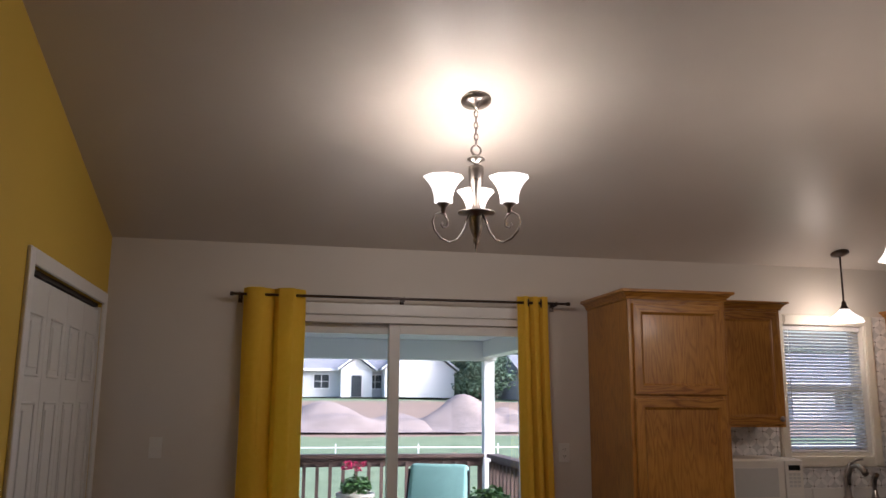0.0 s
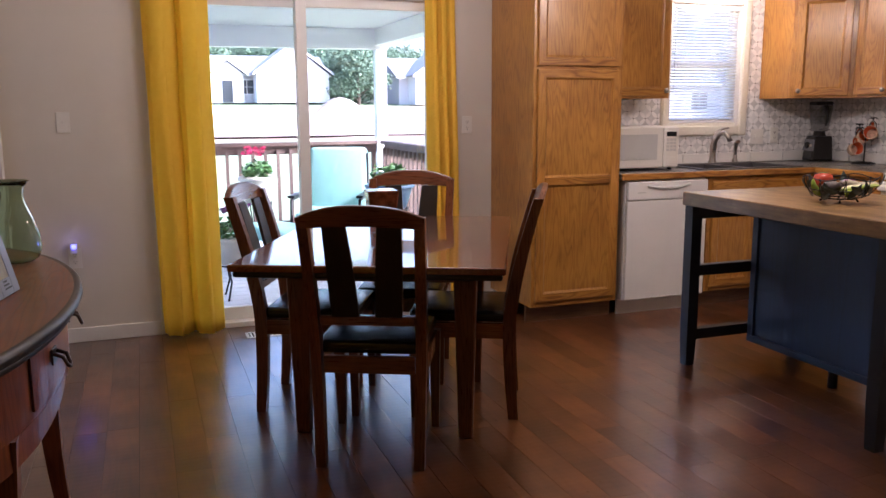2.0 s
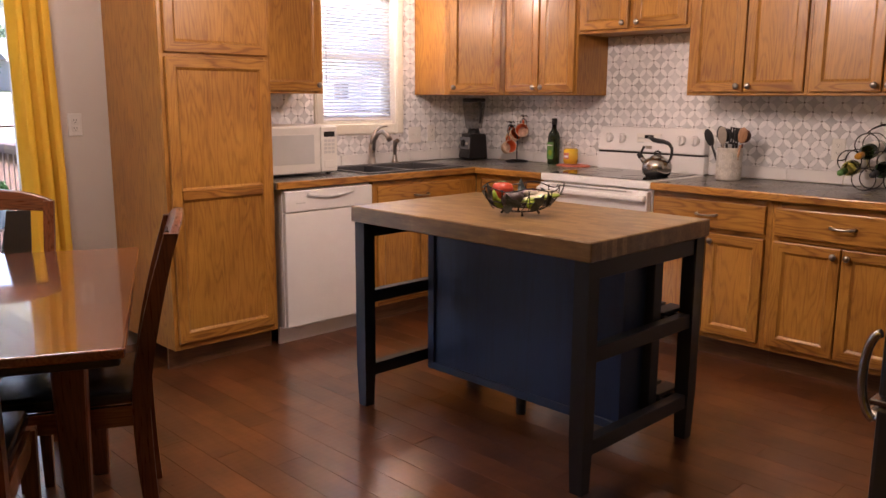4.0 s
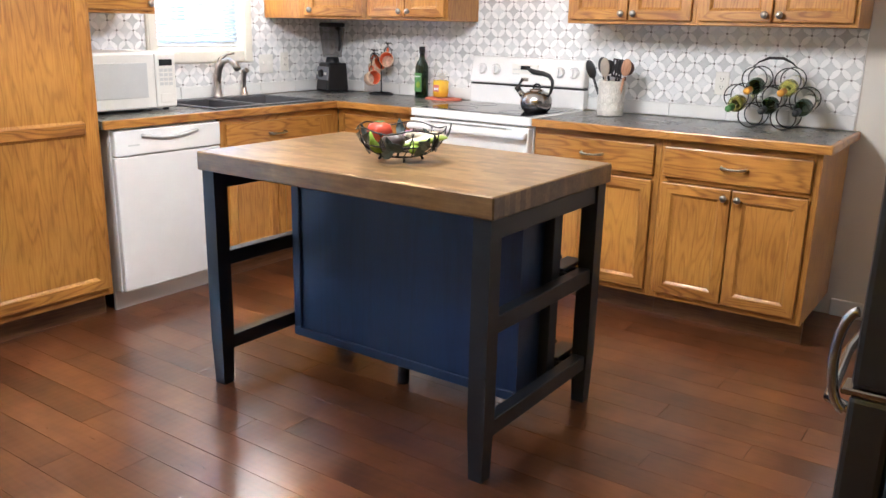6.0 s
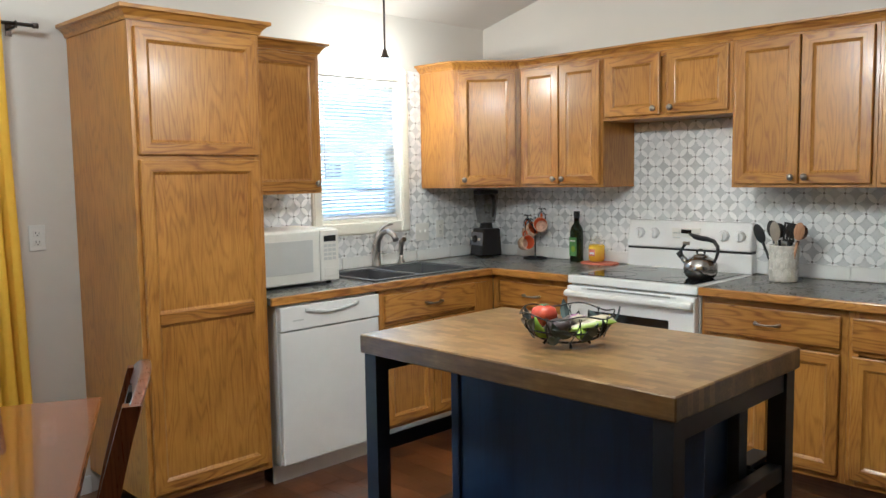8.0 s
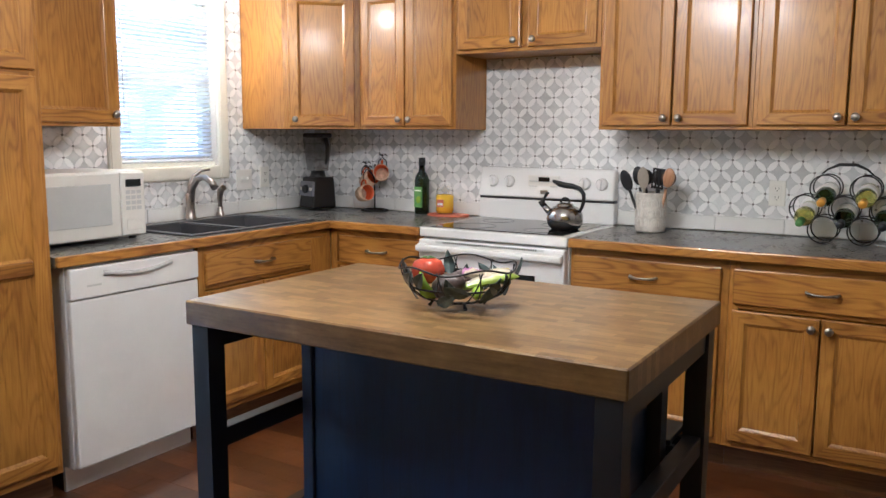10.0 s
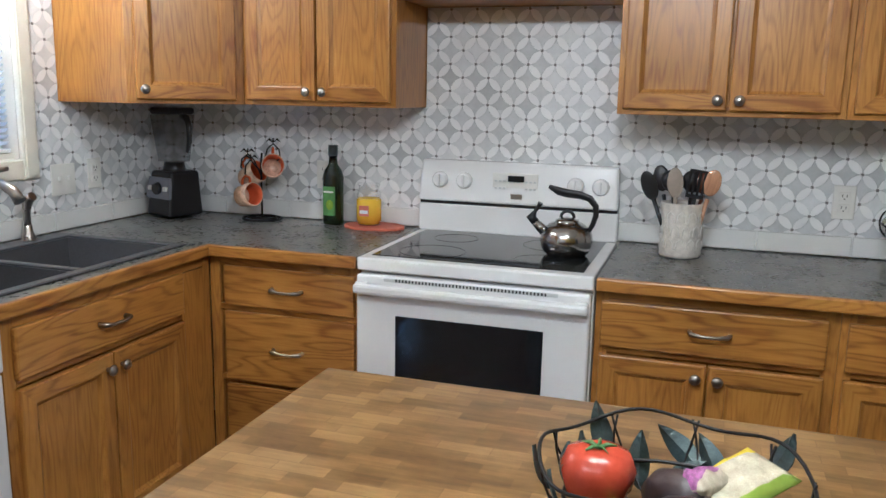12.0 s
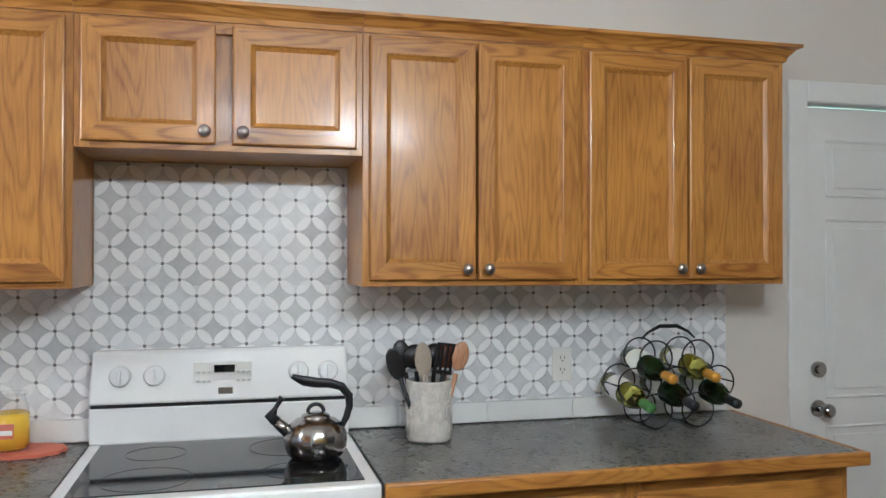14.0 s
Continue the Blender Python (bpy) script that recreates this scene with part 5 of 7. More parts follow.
def glass_bell(r0, r1, h, ruffle=0.0):
    n = 10
    prof = [(r0 * 0.55, 0.0), (r0, 0.006)] + [(r0 + (r1 - r0) * (k / n) ** 2.3 * 1.0, 0.01 + (h - 0.01) * k / n) for k in range(1, n + 1)]
    inner = [(r - 0.004, z + 0.001) for r, z in prof[::-1]]
    wave = (lambda a, k: 1 + ruffle * math.cos(8 * a) * max(0, (min(k, 22 - k) - 7) / 4)) if ruffle else None
    return lathe(B(), prof + inner, 32, wave=wave)


lights = {}
CX, CY, CS = 1.19, 5.25, 1.1
CZ = ceiling_at(CY)
ch = thing("chandelier", "brushed nickel chandelier with three lit frosted bell shades", "chandelier", pose(CX, CY, CZ) @ Matrix.Diagonal((CS, CS, CS, 1)))
tilt = pose(0, 0, 0, -math.degrees(math.atan(PITCH)), 0, 0)
part("canopy", lathe(B(), [(0.0, 0.0), (0.062, -0.001), (0.062, -0.008), (0.045, -0.02), (0.012, -0.034), (0.008, -0.045), (0, -0.045)], 28), nickel, ch, m=tilt)
zc = -0.045
for k in range(6):
    u = ((1, 0, 0), (0, 1, 0))[k % 2]
    bm = tube(B(), [Vector((0, 0, zc - 0.016 - 0.024 * k)) + Vector(u) * 0.008 * math.cos(t) + Vector((0, 0, 0.016)) * math.sin(t) for t in [2 * math.pi * i / 12 for i in range(12)]], 0.0022, 6, True)
    part("chain_link", bm, nickel, ch)
zc -= 0.024 * 6 + 0.01
part("top_loop", tube(B(), circle((0, 0, zc - 0.015), 0.02, (1, 0, 0), (0, 0, 1), 20), 0.004, 8, True), nickel, ch)
b0 = zc - 0.035
prof = [(0.0, 0.0), (0.010, -0.002), (0.034, -0.014), (0.036, -0.020), (0.012, -0.032), (0.010, -0.04), (0.030, -0.048), (0.032, -0.07), (0.026, -0.12), (0.014, -0.16), (0.012, -0.19), (0.02, -0.222), (0.074, -0.236), (0.074, -0.242), (0.030, -0.248), (0.030, -0.262), (0.026, -0.30), (0.013, -0.335), (0.008, -0.34), (0.013, -0.35), (0.010, -0.362), (0.0, -0.368)]
part("column", lathe(B(), [(r, b0 + z) for r, z in prof], 28), nickel, ch)
az = b0 - 0.25
ARM = 0.150
for k, a in enumerate((197, 317, 77)):
    cs, sn = math.cos(radians(a)), math.sin(radians(a))
    P = lambda r, z: (cs * r, sn * r, z)
    pts = [P(0.03, az + 0.004), P(0.045, az - 0.03), P(0.062, az - 0.075), P(0.088, az - 0.106), P(0.122, az - 0.118), P(0.158, az - 0.107), P(0.185, az - 0.078), P(0.195, az - 0.045)]
    end = [P(0.186, az - 0.018), P(0.163, az - 0.004), P(0.140, az - 0.012), P(0.128, az - 0.034), P(0.131, az - 0.057), P(0.148, az - 0.064), P(0.157, az - 0.052), P(0.150, az - 0.044)]
    arm = part("arm", tube(B(), pts + end, 0.0042, 8), nickel, ch, "scrolled nickel arm")
    c0 = P(ARM - 0.002, 0)
    part("socket_cup", lathe(B(), [(0, az - 0.008), (0.008, az - 0.007), (0.010, az + 0.016), (0.026, az + 0.030), (0.028, az + 0.040), (0, az + 0.040)], 20, center=(c0[0], c0[1], 0)), nickel, arm)
    sh = part("shade", glass_bell(0.036, 0.078, 0.108, 0.03), shade_mat, ch, "lit frosted bell shade", m=pose(c0[0], c0[1], az + 0.030))
    part("bulb", ball(B(), (0, 0, 0.05), 0.022, (1, 1, 1.25), 14, 10), shade_mat, sh)
    sh.visible_shadow = False
    for q in sh.children:
        q.visible_shadow = False
    lamp("chandelier_lamp", "POINT", pose(CX + CS * c0[0], CY + CS * c0[1], CZ + CS * (az + 0.10)), CH_W, WARM, radius=0.04)

pe = thing("pendant_lamp", "bronze pendant lamp with lit flared white glass shade above the sink", "lamp", pose(3.985, 6.56, ceiling_at(6.56)))
part("canopy", lathe(B(), [(0.0, 0.0), (0.058, -0.001), (0.058, -0.012), (0.03, -0.022), (0.01, -0.03), (0, -0.03)], 28), bronze, pe, m=tilt)
part("stem", cyl(B(), (0, 0, -0.36), 0.006, 0.34, seg=10), bronze, pe)
part("socket", lathe(B(), [(0.006, -0.36), (0.014, -0.37), (0.016, -0.39), (0.028, -0.41), (0.03, -0.425), (0, -0.425)], 20), bronze, pe, m=pose(0, 0, 0.04))
sh = part("shade", lathe(B(), [(0.028, -0.415), (0.04, -0.43), (0.07, -0.455), (0.10, -0.475), (0.115, -0.50), (0.112, -0.50), (0.097, -0.478), (0.068, -0.459), (0.038, -0.434), (0.026, -0.419)], 32), shade_mat, pe, "lit flared white glass shade", m=pose(0, 0, 0.04))
sh.visible_shadow = False
lamp("pendant_bulb", "POINT", pose(3.985, 6.56, ceiling_at(6.56) - 0.43), PE_W, WARMER, radius=0.035)

IX, IY = 2.95, 4.58
fl = thing("island_chandelier", "nickel ceiling light with three lit frosted bell shades above the island", "ceiling light", pose(IX, IY, ceiling_at(IY)))
part("canopy", lathe(B(), [(0.0, 0.0), (0.07, -0.001), (0.07, -0.014), (0.02, -0.03), (0, -0.03)], 28), nickel, fl, m=tilt)
part("stem", cyl(B(), (0, 0, -0.80), 0.008, 0.78, seg=10), nickel, fl)
part("hub", lathe(B(), [(0, -0.76), (0.03, -0.77), (0.04, -0.80), (0.02, -0.84), (0, -0.85)], 24), nickel, fl)
for a in (30, 150, 270):
    cs, sn = math.cos(radians(a)), math.sin(radians(a))
    part("arm", tube(B(), [(cs * r, sn * r, z) for r, z in ((0.03, -0.80), (0.08, -0.77), (0.14, -0.765), (0.18, -0.80), (0.185, -0.83))], 0.006, 8), nickel, fl)
    sh = part("shade", glass_bell(0.032, 0.072, 0.115, 0.03), shade_mat, fl, "lit frosted bell shade", m=pose(cs * 0.185, sn * 0.185, -0.82, 180))
    sh.visible_shadow = False
    lamp("island_bulb", "POINT", pose(IX + cs * 0.185, IY + sn * 0.185, ceiling_at(IY) - 0.93), IS_W, WARMER, radius=0.05)

# ---- plates and outlets ----


def wall_plate(label, m, kind, wide=1):
    w = 0.07 if wide == 1 else 0.117
    p = thing("wall_outlet" if kind == "outlet" else "light_switch", label, "outlet" if kind == "outlet" else "light switch", m)
    part("plate", B(-w / 2, w / 2, -0.006, 0, -0.057, 0.057, bevel=0.002), bisque, p)
    if kind == "outlet":
        for z in (-0.02, 0.02):
            r = part("receptacle", B(-0.017, 0.017, -0.009, -0.006, z - 0.014, z + 0.014, bevel=0.001), bisque, p)
            bm = B(-0.008, -0.006, -0.0105, -0.009, z - 0.002, z + 0.008)
            box(bm, 0.006, 0.008, -0.0105, -0.009, z - 0.002, z + 0.007)
            box(bm, -0.002, 0.002, -0.0105, -0.009, z - 0.010, z - 0.006)
            part("slots", bm, black_plastic, r)
    else:
        for k in range(wide):
            x = (k - (wide - 1) / 2) * 0.046
            part("toggle", B(x - 0.005, x + 0.005, -0.016, -0.006, -0.004, 0.012, bevel=0.001), bisque, p)
    return p


N0 = NORTH - 0.0005
wall_plate("white light switch plate on the white wall near the closet", pose(-0.28, N0, 1.255), "switch")
wall_plate("white outlet plate on the wall between curtain and pantry", pose(2.125, N0, 1.215), "outlet")
wall_plate("white double light switch plate on the mosaic beside the window", pose(4.47, NORTH - 0.011, 1.10), "switch", 2)
wall_plate("white outlet plate on the mosaic between switch and corner", pose(4.63, NORTH - 0.011, 1.11), "outlet")
wall_plate("white outlet plate on the mosaic behind the wine rack and crock", east(4.11, EAST - 0.0115, 1.10), "outlet")
wall_plate("white outlet plate on the mosaic behind the oil bottle", east(6.03, EAST - 0.0115, 1.10), "outlet")
wall_plate("white outlet low on the white wall under the night light", pose(-0.275, N0, 0.49), "outlet")
nl = thing("night_light", "small plug-in night light glowing blue on the white wall", "night light", pose(-0.275, NORTH - 0.012, 0.55))
part("body", B(-0.02, 0.02, -0.03, 0.0, -0.03, 0.03, bevel=0.006), bisque, nl)
part("lens", ball(B(), (0, -0.032, 0.012), 0.014, (1, 0.6, 1), 12, 8), bulb_blue, nl)
lamp("night_light_lamp", "POINT", pose(-0.275, NORTH - 0.05, 0.57), 0.012, (0.15, 0.15, 1.0), radius=0.02)
vn = thing("floor_vent", "white metal floor vent in the planks before the patio door", "floor vent", pose(0.78, 6.58, 0.0))
part("frame", B(-0.15, 0.15, -0.06, 0.06, 0.0005, 0.003, bevel=0.001), white_siding, vn)
for k in range(14):
    part("slot", B(-0.135 + k * 0.02, -0.125 + k * 0.02, -0.045, 0.045, 0.0032, 0.0042), dark_pane, vn)
dm = thing("door_mat", "narrow terracotta mat on the floor before the patio door", "mat", pose(1.12, 6.50, 0.0))
part("mat", B(-0.25, 0.25, -0.12, 0.12, 0.0005, 0.010, bevel=0.004), coral_board, dm)

# ---- on the counters ----
CT = 0.9135
bl = thing("blender", "black countertop blender with clear jug in the corner", "blender", east(6.635, 4.92, CT) @ pose(0, 0, 0, 0, 0, -18) @ Matrix.Diagonal((0.88, 0.88, 1.0, 1)))
bm = hexa(B(), [(-0.088, -0.10, 0.008), (0.088, -0.10, 0.008), (0.088, 0.09, 0.008), (-0.088, 0.09, 0.008)], [(-0.078, -0.075, 0.19), (0.078, -0.075, 0.19), (0.078, 0.08, 0.19), (-0.078, 0.08, 0.19)])
bmesh.ops.bevel(bm, geom=bm.edges[:], offset=0.014, segments=3, profile=0.5, affect="EDGES")
base = part("base", bm, black_plastic, bl)
part("front_panel", hexa(B(), [(-0.085, -0.098, 0.08), (0.085, -0.098, 0.08), (0.085, -0.085, 0.08), (-0.085, -0.085, 0.08)], [(-0.075, -0.086, 0.165), (0.075, -0.086, 0.165), (0.075, -0.07, 0.165), (-0.075, -0.07, 0.165)]), silver_frame, base, "grey control panel")
part("dial", tube(B(), [(0, -0.09, 0.122), (0, -0.112, 0.118)], [0.026, 0.022], 20), black_plastic, base, "black speed dial")
for x in (-0.055, 0.055):
    part("switch", B(x - 0.014, x + 0.014, -0.101, -0.088, 0.112, 0.13, bevel=0.002), bisque, base)
part("coupling", lathe(B(), [(0.055, 0.188), (0.05, 0.20), (0.045, 0.225), (0, 0.225)], 20), black_plastic, bl)
bm = hexa(B(), [(-0.05, -0.05, 0.226), (0.05, -0.05, 0.226), (0.05, 0.05, 0.226), (-0.05, 0.05, 0.226)], [(-0.07, -0.07, 0.415), (0.07, -0.07, 0.415), (0.07, 0.07, 0.415), (-0.07, 0.07, 0.415)])
part("jug", bm, hazy_plastic, bl, "clear plastic jug")
part("lid", B(-0.073, 0.073, -0.073, 0.073, 0.416, 0.445, bevel=0.012), black_plastic, bl, "black rubber lid")
part("handle", tube(B(), [(0.07, 0, 0.41), (0.105, 0, 0.405), (0.12, 0, 0.37), (0.118, 0, 0.31), (0.10, 0, 0.27)], [0.014, 0.015, 0.014, 0.012, 0.010], 10), black_plastic, bl)
part("cord", tube(B(), [(-0.09, 0.06, 0.012), (-0.14, 0.05, 0.008), (-0.155, -0.02, 0.008), (-0.13, -0.04, 0.008)], 0.005, 6), black_plastic, bl)

mt = thing("mug_tree", "black wire mug tree with palm leaf tops", "mug tree", east(6.27, 4.985, CT) @ Matrix.Diagonal((1.1, 1.0, 1.13, 1)))
bm = tube(B(), circle((0, 0, 0.005), 0.072, (1, 0, 0), (0, 1, 0), 28), 0.004, 6, True)
tube(bm, circle((0, 0, 0.010), 0.055, (1, 0, 0), (0, 1, 0), 28), 0.003, 6, True)
tube(bm, [(-0.072, 0, 0.006), (0.072, 0, 0.006)], 0.003, 6)
part("base_ring", bm, black_iron, mt)
part("stem", tube(B(), [(0, 0, 0.006), (0, 0, 0.20), (0.004, 0, 0.24)], 0.004, 8), black_iron, mt)
mugs = []
for k, (a, z) in enumerate(((180, 0.235), (235, 0.215), (350, 0.275))):
    cs, sn = math.cos(radians(a)), math.sin(radians(a)) * 0.5
    bm = tube(B(), [(0.004, 0, 0.15 + 0.02 * k), (cs * 0.03, sn * 0.03, z - 0.02), (cs * 0.055, sn * 0.055, z), (cs * 0.08, sn * 0.08, z - 0.02), (cs * 0.085, sn * 0.085, z - 0.05), (cs * 0.07, sn * 0.07, z - 0.06)], 0.003, 6)
    hk = part("hook", bm, black_iron, mt)
    for t in range(6):
        ta = t * 60
        part("palm_leaf", tube(B(), [(cs * 0.055, sn * 0.055, z + 0.004), (cs * 0.055 + 0.016 * math.cos(radians(ta)), sn * 0.055 + 0.016 * math.sin(radians(ta)), z + 0.016), (cs * 0.055 + 0.03 * math.cos(radians(ta)), sn * 0.055 + 0.03 * math.sin(radians(ta)), z + 0.006)], [0.002, 0.005, 0.001], 5, flat=0.4), black_iron, hk)


def mug(m, label):
    g = thing("mug", label, "mug", m, "mugs on the mug tree")
    prof = [(0.0, 0.0), (0.03, 0.001), (0.037, 0.01), (0.041, 0.05), (0.042, 0.09), (0.0385, 0.09), (0.037, 0.05), (0.033, 0.012), (0, 0.008)]
    bm = lathe(B(), prof, 28)
    for f in bm.faces:
        c = f.calc_center_median()
        f.material_index = 1 if math.hypot(c.x, c.y) < 0.0383 and c.z > 0.02 else 0
    part("body", bm, [cream_glaze, orange_glaze], g)
    part("handle", tube(B(), [(-0.038, 0, 0.075), (-0.06, 0, 0.072), (-0.068, 0, 0.048), (-0.058, 0, 0.026), (-0.037, 0, 0.022)], 0.005, 8), orange_glaze, g)
    return g


MB = east(6.27, 4.985, CT) @ Matrix.Diagonal((1.1, 1.0, 1.13, 1))
mug(MB @ pose(-0.085, 0.02, 0.135, 0, 62, -15), "orange and cream patterned mug hanging at the outer side")
mug(MB @ pose(-0.065, -0.045, 0.085, 0, 80, -25), "orange and cream patterned mug hanging lowest on the tree")
mug(MB @ pose(0.035, 0.02, 0.185, 0, 78, -58), "orange and cream mug hanging highest, its mouth outward")

ob_ = thing("oil_bottle", "tall dark green olive oil bottle with green label and black cap", "bottle", east(5.962, 5.01, CT) @ Matrix.Diagonal((1.15, 1.15, 0.95, 1)))
prof = [(0.0, 0.0), (0.033, 0.001), (0.036, 0.008), (0.036, 0.20), (0.030, 0.225), (0.016, 0.25), (0.014, 0.285), (0.0, 0.286)]
part("body", lathe(B(), prof, 24), dark_green_glass, ob_)
part("cap", cyl(B(), (0, 0, 0.284), 0.0165, 0.045), black_plastic, ob_)
part("label", hexa(B(), [(-0.021, -0.030, 0.04), (0.021, -0.030, 0.04), (0.021, -0.022, 0.04), (-0.021, -0.022, 0.04)], [(-0.021, -0.030, 0.16), (0.021, -0.030, 0.16), (0.021, -0.022, 0.16), (-0.021, -0.022, 0.16)]), paper_green, ob_, m=pose(0, -0.0075, 0))
bm = ball(B(), (0.004, -0.0385, 0.085), 0.017, (0.8, 0.12, 1.25), 14, 8)
part("fruit_picture", bm, pepper, ob_)
part("band", B(-0.018, 0.018, -0.0392, -0.0378, 0.135, 0.142), trim_mat, ob_)

tr = thing("trivet", "coral scalloped trivet board beside the stove", "trivet", east(5.775, 4.985, CT) @ Matrix.Diagonal((1.15, 1.0, 1, 1)))
pts = [(0.105 * math.cos(t) * (1 + 0.03 * math.cos(12 * t)), 0.085 * math.sin(t) * (1 + 0.03 * math.cos(12 * t))) for t in [2 * math.pi * i / 72 for i in range(72)]]
part("board", prism(B(), pts, 0.0, 0.010), coral_board, tr)
cd = thing("candle_jar", "yellow candle in a clear lidded jar on the trivet", "candle", east(5.80, 4.99, CT + 0.0105) @ Matrix.Diagonal((1.18, 1.18, 1.28, 1)))
part("wax", cyl(B(), (0, 0, 0.004), 0.0362, 0.078, seg=24), yellow_wax, cd)
part("jar", lathe(B(), [(0.0, 0.0), (0.038, 0.001), (0.040, 0.01), (0.040, 0.095), (0.034, 0.108), (0.034, 0.118), (0.0315, 0.118), (0.0315, 0.107), (0.0372, 0.094), (0.0372, 0.01), (0.0, 0.003)], 28), pane, cd)
part("lid", lathe(B(), [(0.0, 0.119), (0.036, 0.119), (0.037, 0.126), (0, 0.128)], 24), pane, cd)
part("wrap_label", lathe(B(), [(0.0404, 0.012), (0.0408, 0.012), (0.0408, 0.078), (0.0404, 0.078)], 28), yellow_wax, cd, "yellow paper wrap")
part("label", B(-0.017, 0.017, -0.0425, -0.0412, 0.03, 0.062), coral_board, cd)
part("label_picture", B(-0.014, 0.014, -0.0435, -0.0427, 0.038, 0.048), trim_mat, cd)

kt = thing("kettle", "brushed steel whistling kettle with black handle on the stove", "kettle", east(4.978, 4.715, 0.919) @ Matrix.Diagonal((0.90, 0.90, 0.87, 1)))
prof = [(0.0, 0.0), (0.068, 0.0), (0.080, 0.010), (0.090, 0.030), (0.094, 0.055), (0.091, 0.080), (0.080, 0.103), (0.062, 0.118), (0.044, 0.125), (0.042, 0.130), (0.0, 0.132)]
part("body", lathe(B(), prof, 96, wave=lambda a, k: 1 + (0.012 * abs(math.sin(8 * a)) if 1 < k < 8 else 0)), steel, kt, "softly fluted steel body")
ld = part("lid", lathe(B(), [(0.044, 0.126), (0.042, 0.133), (0.02, 0.142), (0, 0.144)], 24), steel, kt)
part("lid_loop", tube(B(), circle((0, 0, 0.142), 0.024, (1, 0, 0), (0, 0, 1), 14, 0, 180), 0.006, 8), black_plastic, ld)
part("spout", tube(B(), [(-0.07, 0, 0.075), (-0.10, 0, 0.10), (-0.125, 0, 0.125)], [0.022, 0.018, 0.014], 14), steel, kt)
part("whistle", tube(B(), [(-0.118, 0, 0.118), (-0.134, 0, 0.136), (-0.120, 0, 0.158), (-0.106, 0, 0.182), (-0.100, 0, 0.192)], [0.017, 0.019, 0.007, 0.008, 0.011], 10), black_plastic, kt)
part("handle", tube(B(), [(0.078, 0, 0.092), (0.092, 0, 0.12), (0.102, 0, 0.155), (0.100, 0, 0.190), (0.078, 0, 0.218), (0.040, 0, 0.230), (0.0, 0, 0.233), (-0.035, 0, 0.240), (-0.072, 0, 0.256)], [0.007, 0.008, 0.009, 0.010, 0.011, 0.012, 0.013, 0.013, 0.006], 12, flat=1.4), black_plastic, kt)

cr = thing("utensil_crock", "white speckled ceramic utensil crock with raised bands", "utensil crock", east(4.622, 4.88, CT))
prof = [(0.0, 0.0), (0.064, 0.001), (0.068, 0.008)] + [(0.068 + (0.002 if k % 2 else 0), 0.02 + 0.0155 * k) for k in range(10)] + [(0.069, 0.175), (0.071, 0.181), (0.063, 0.181), (0.060, 0.17), (0.058, 0.02), (0, 0.012)]
part("body", lathe(B(), prof, 36), crock_mat, cr)
bm = bmesh.new()
for j in range(3):
    for i in range(12):
        a = 2 * math.pi * (i + 0.5 * (j % 2)) / 12
        tube(bm, [(0.0697 * math.cos(a + t), 0.0697 * math.sin(a + t), 0.03 + 0.045 * j + z) for t, z in ((-0.2, 0.0), (-0.17, 0.025), (0, 0.036), (0.17, 0.025), (0.2, 0.0))], 0.0013, 5)
part("arch_relief", bm, bisque, cr, kind="stuff")
CB = east(4.622, 4.88, CT)


def utensil(name, label, x, y, lean, material, head):
    u = thing(name, label, "utensil", CB @ pose(x, y, 0.014) @ pose(0, 0, 0, lean[0], lean[1], 0), "utensils in the crock")
    part("handle", tube(B(), [(0, 0, 0), (0, 0, 0.19)], [0.006, 0.007], 8), material, u)
    part("head", head(), material, u)


spoon = lambda: ball(B(), (0, 0, 0.245), 0.028, (1, 0.28, 1.6), 14, 10)
spatula = lambda: ball(B(), (0, 0, 0.235), 0.027, (1, 0.14, 1.9), 14, 10)
ladle = lambda: ball(B(), (0, 0, 0.235), 0.038, (1, 0.6, 1), 14, 10)


def slotted():
    bm = B(-0.03, -0.022, -0.003, 0.003, 0.195, 0.28, bevel=0.001)
    for k in range(1, 4):
        box(bm, -0.03 + 0.0155 * k, -0.022 + 0.0155 * k, -0.003, 0.003, 0.20, 0.275, bevel=0.001)
    box(bm, -0.03, 0.026, -0.003, 0.003, 0.275, 0.283, bevel=0.001)
    box(bm, -0.03, 0.026, -0.003, 0.003, 0.188, 0.20, bevel=0.001)
    return bm


utensil("spatula", "black spatula leaning outward in the crock", -0.03, -0.01, (6, -20), black_plastic, spatula)
utensil("spoon", "black serving spoon in the crock", -0.03, 0.02, (-4, -11), black_plastic, spoon)
utensil("ladle", "black ladle in the crock", -0.015, 0.025, (0, -6), black_plastic, ladle)
utensil("spatula", "grey silicone spatula in the crock", -0.012, -0.022, (5, -4), grey_silicone, spatula)
utensil("slotted_turner", "black slotted turner in the crock", 0.012, -0.012, (6, 7), black_plastic, slotted)
utensil("ladle", "black pasta ladle in the crock", 0.01, 0.02, (-4, 4), black_plastic, ladle)
utensil("spoon", "dark wooden spoon in the crock", 0.028, 0.015, (-4, 9), cherry_z, ladle)
utensil("spoon", "pale wooden spoon in the crock", 0.036, -0.012, (6, 12), wood_spoon, spoon)

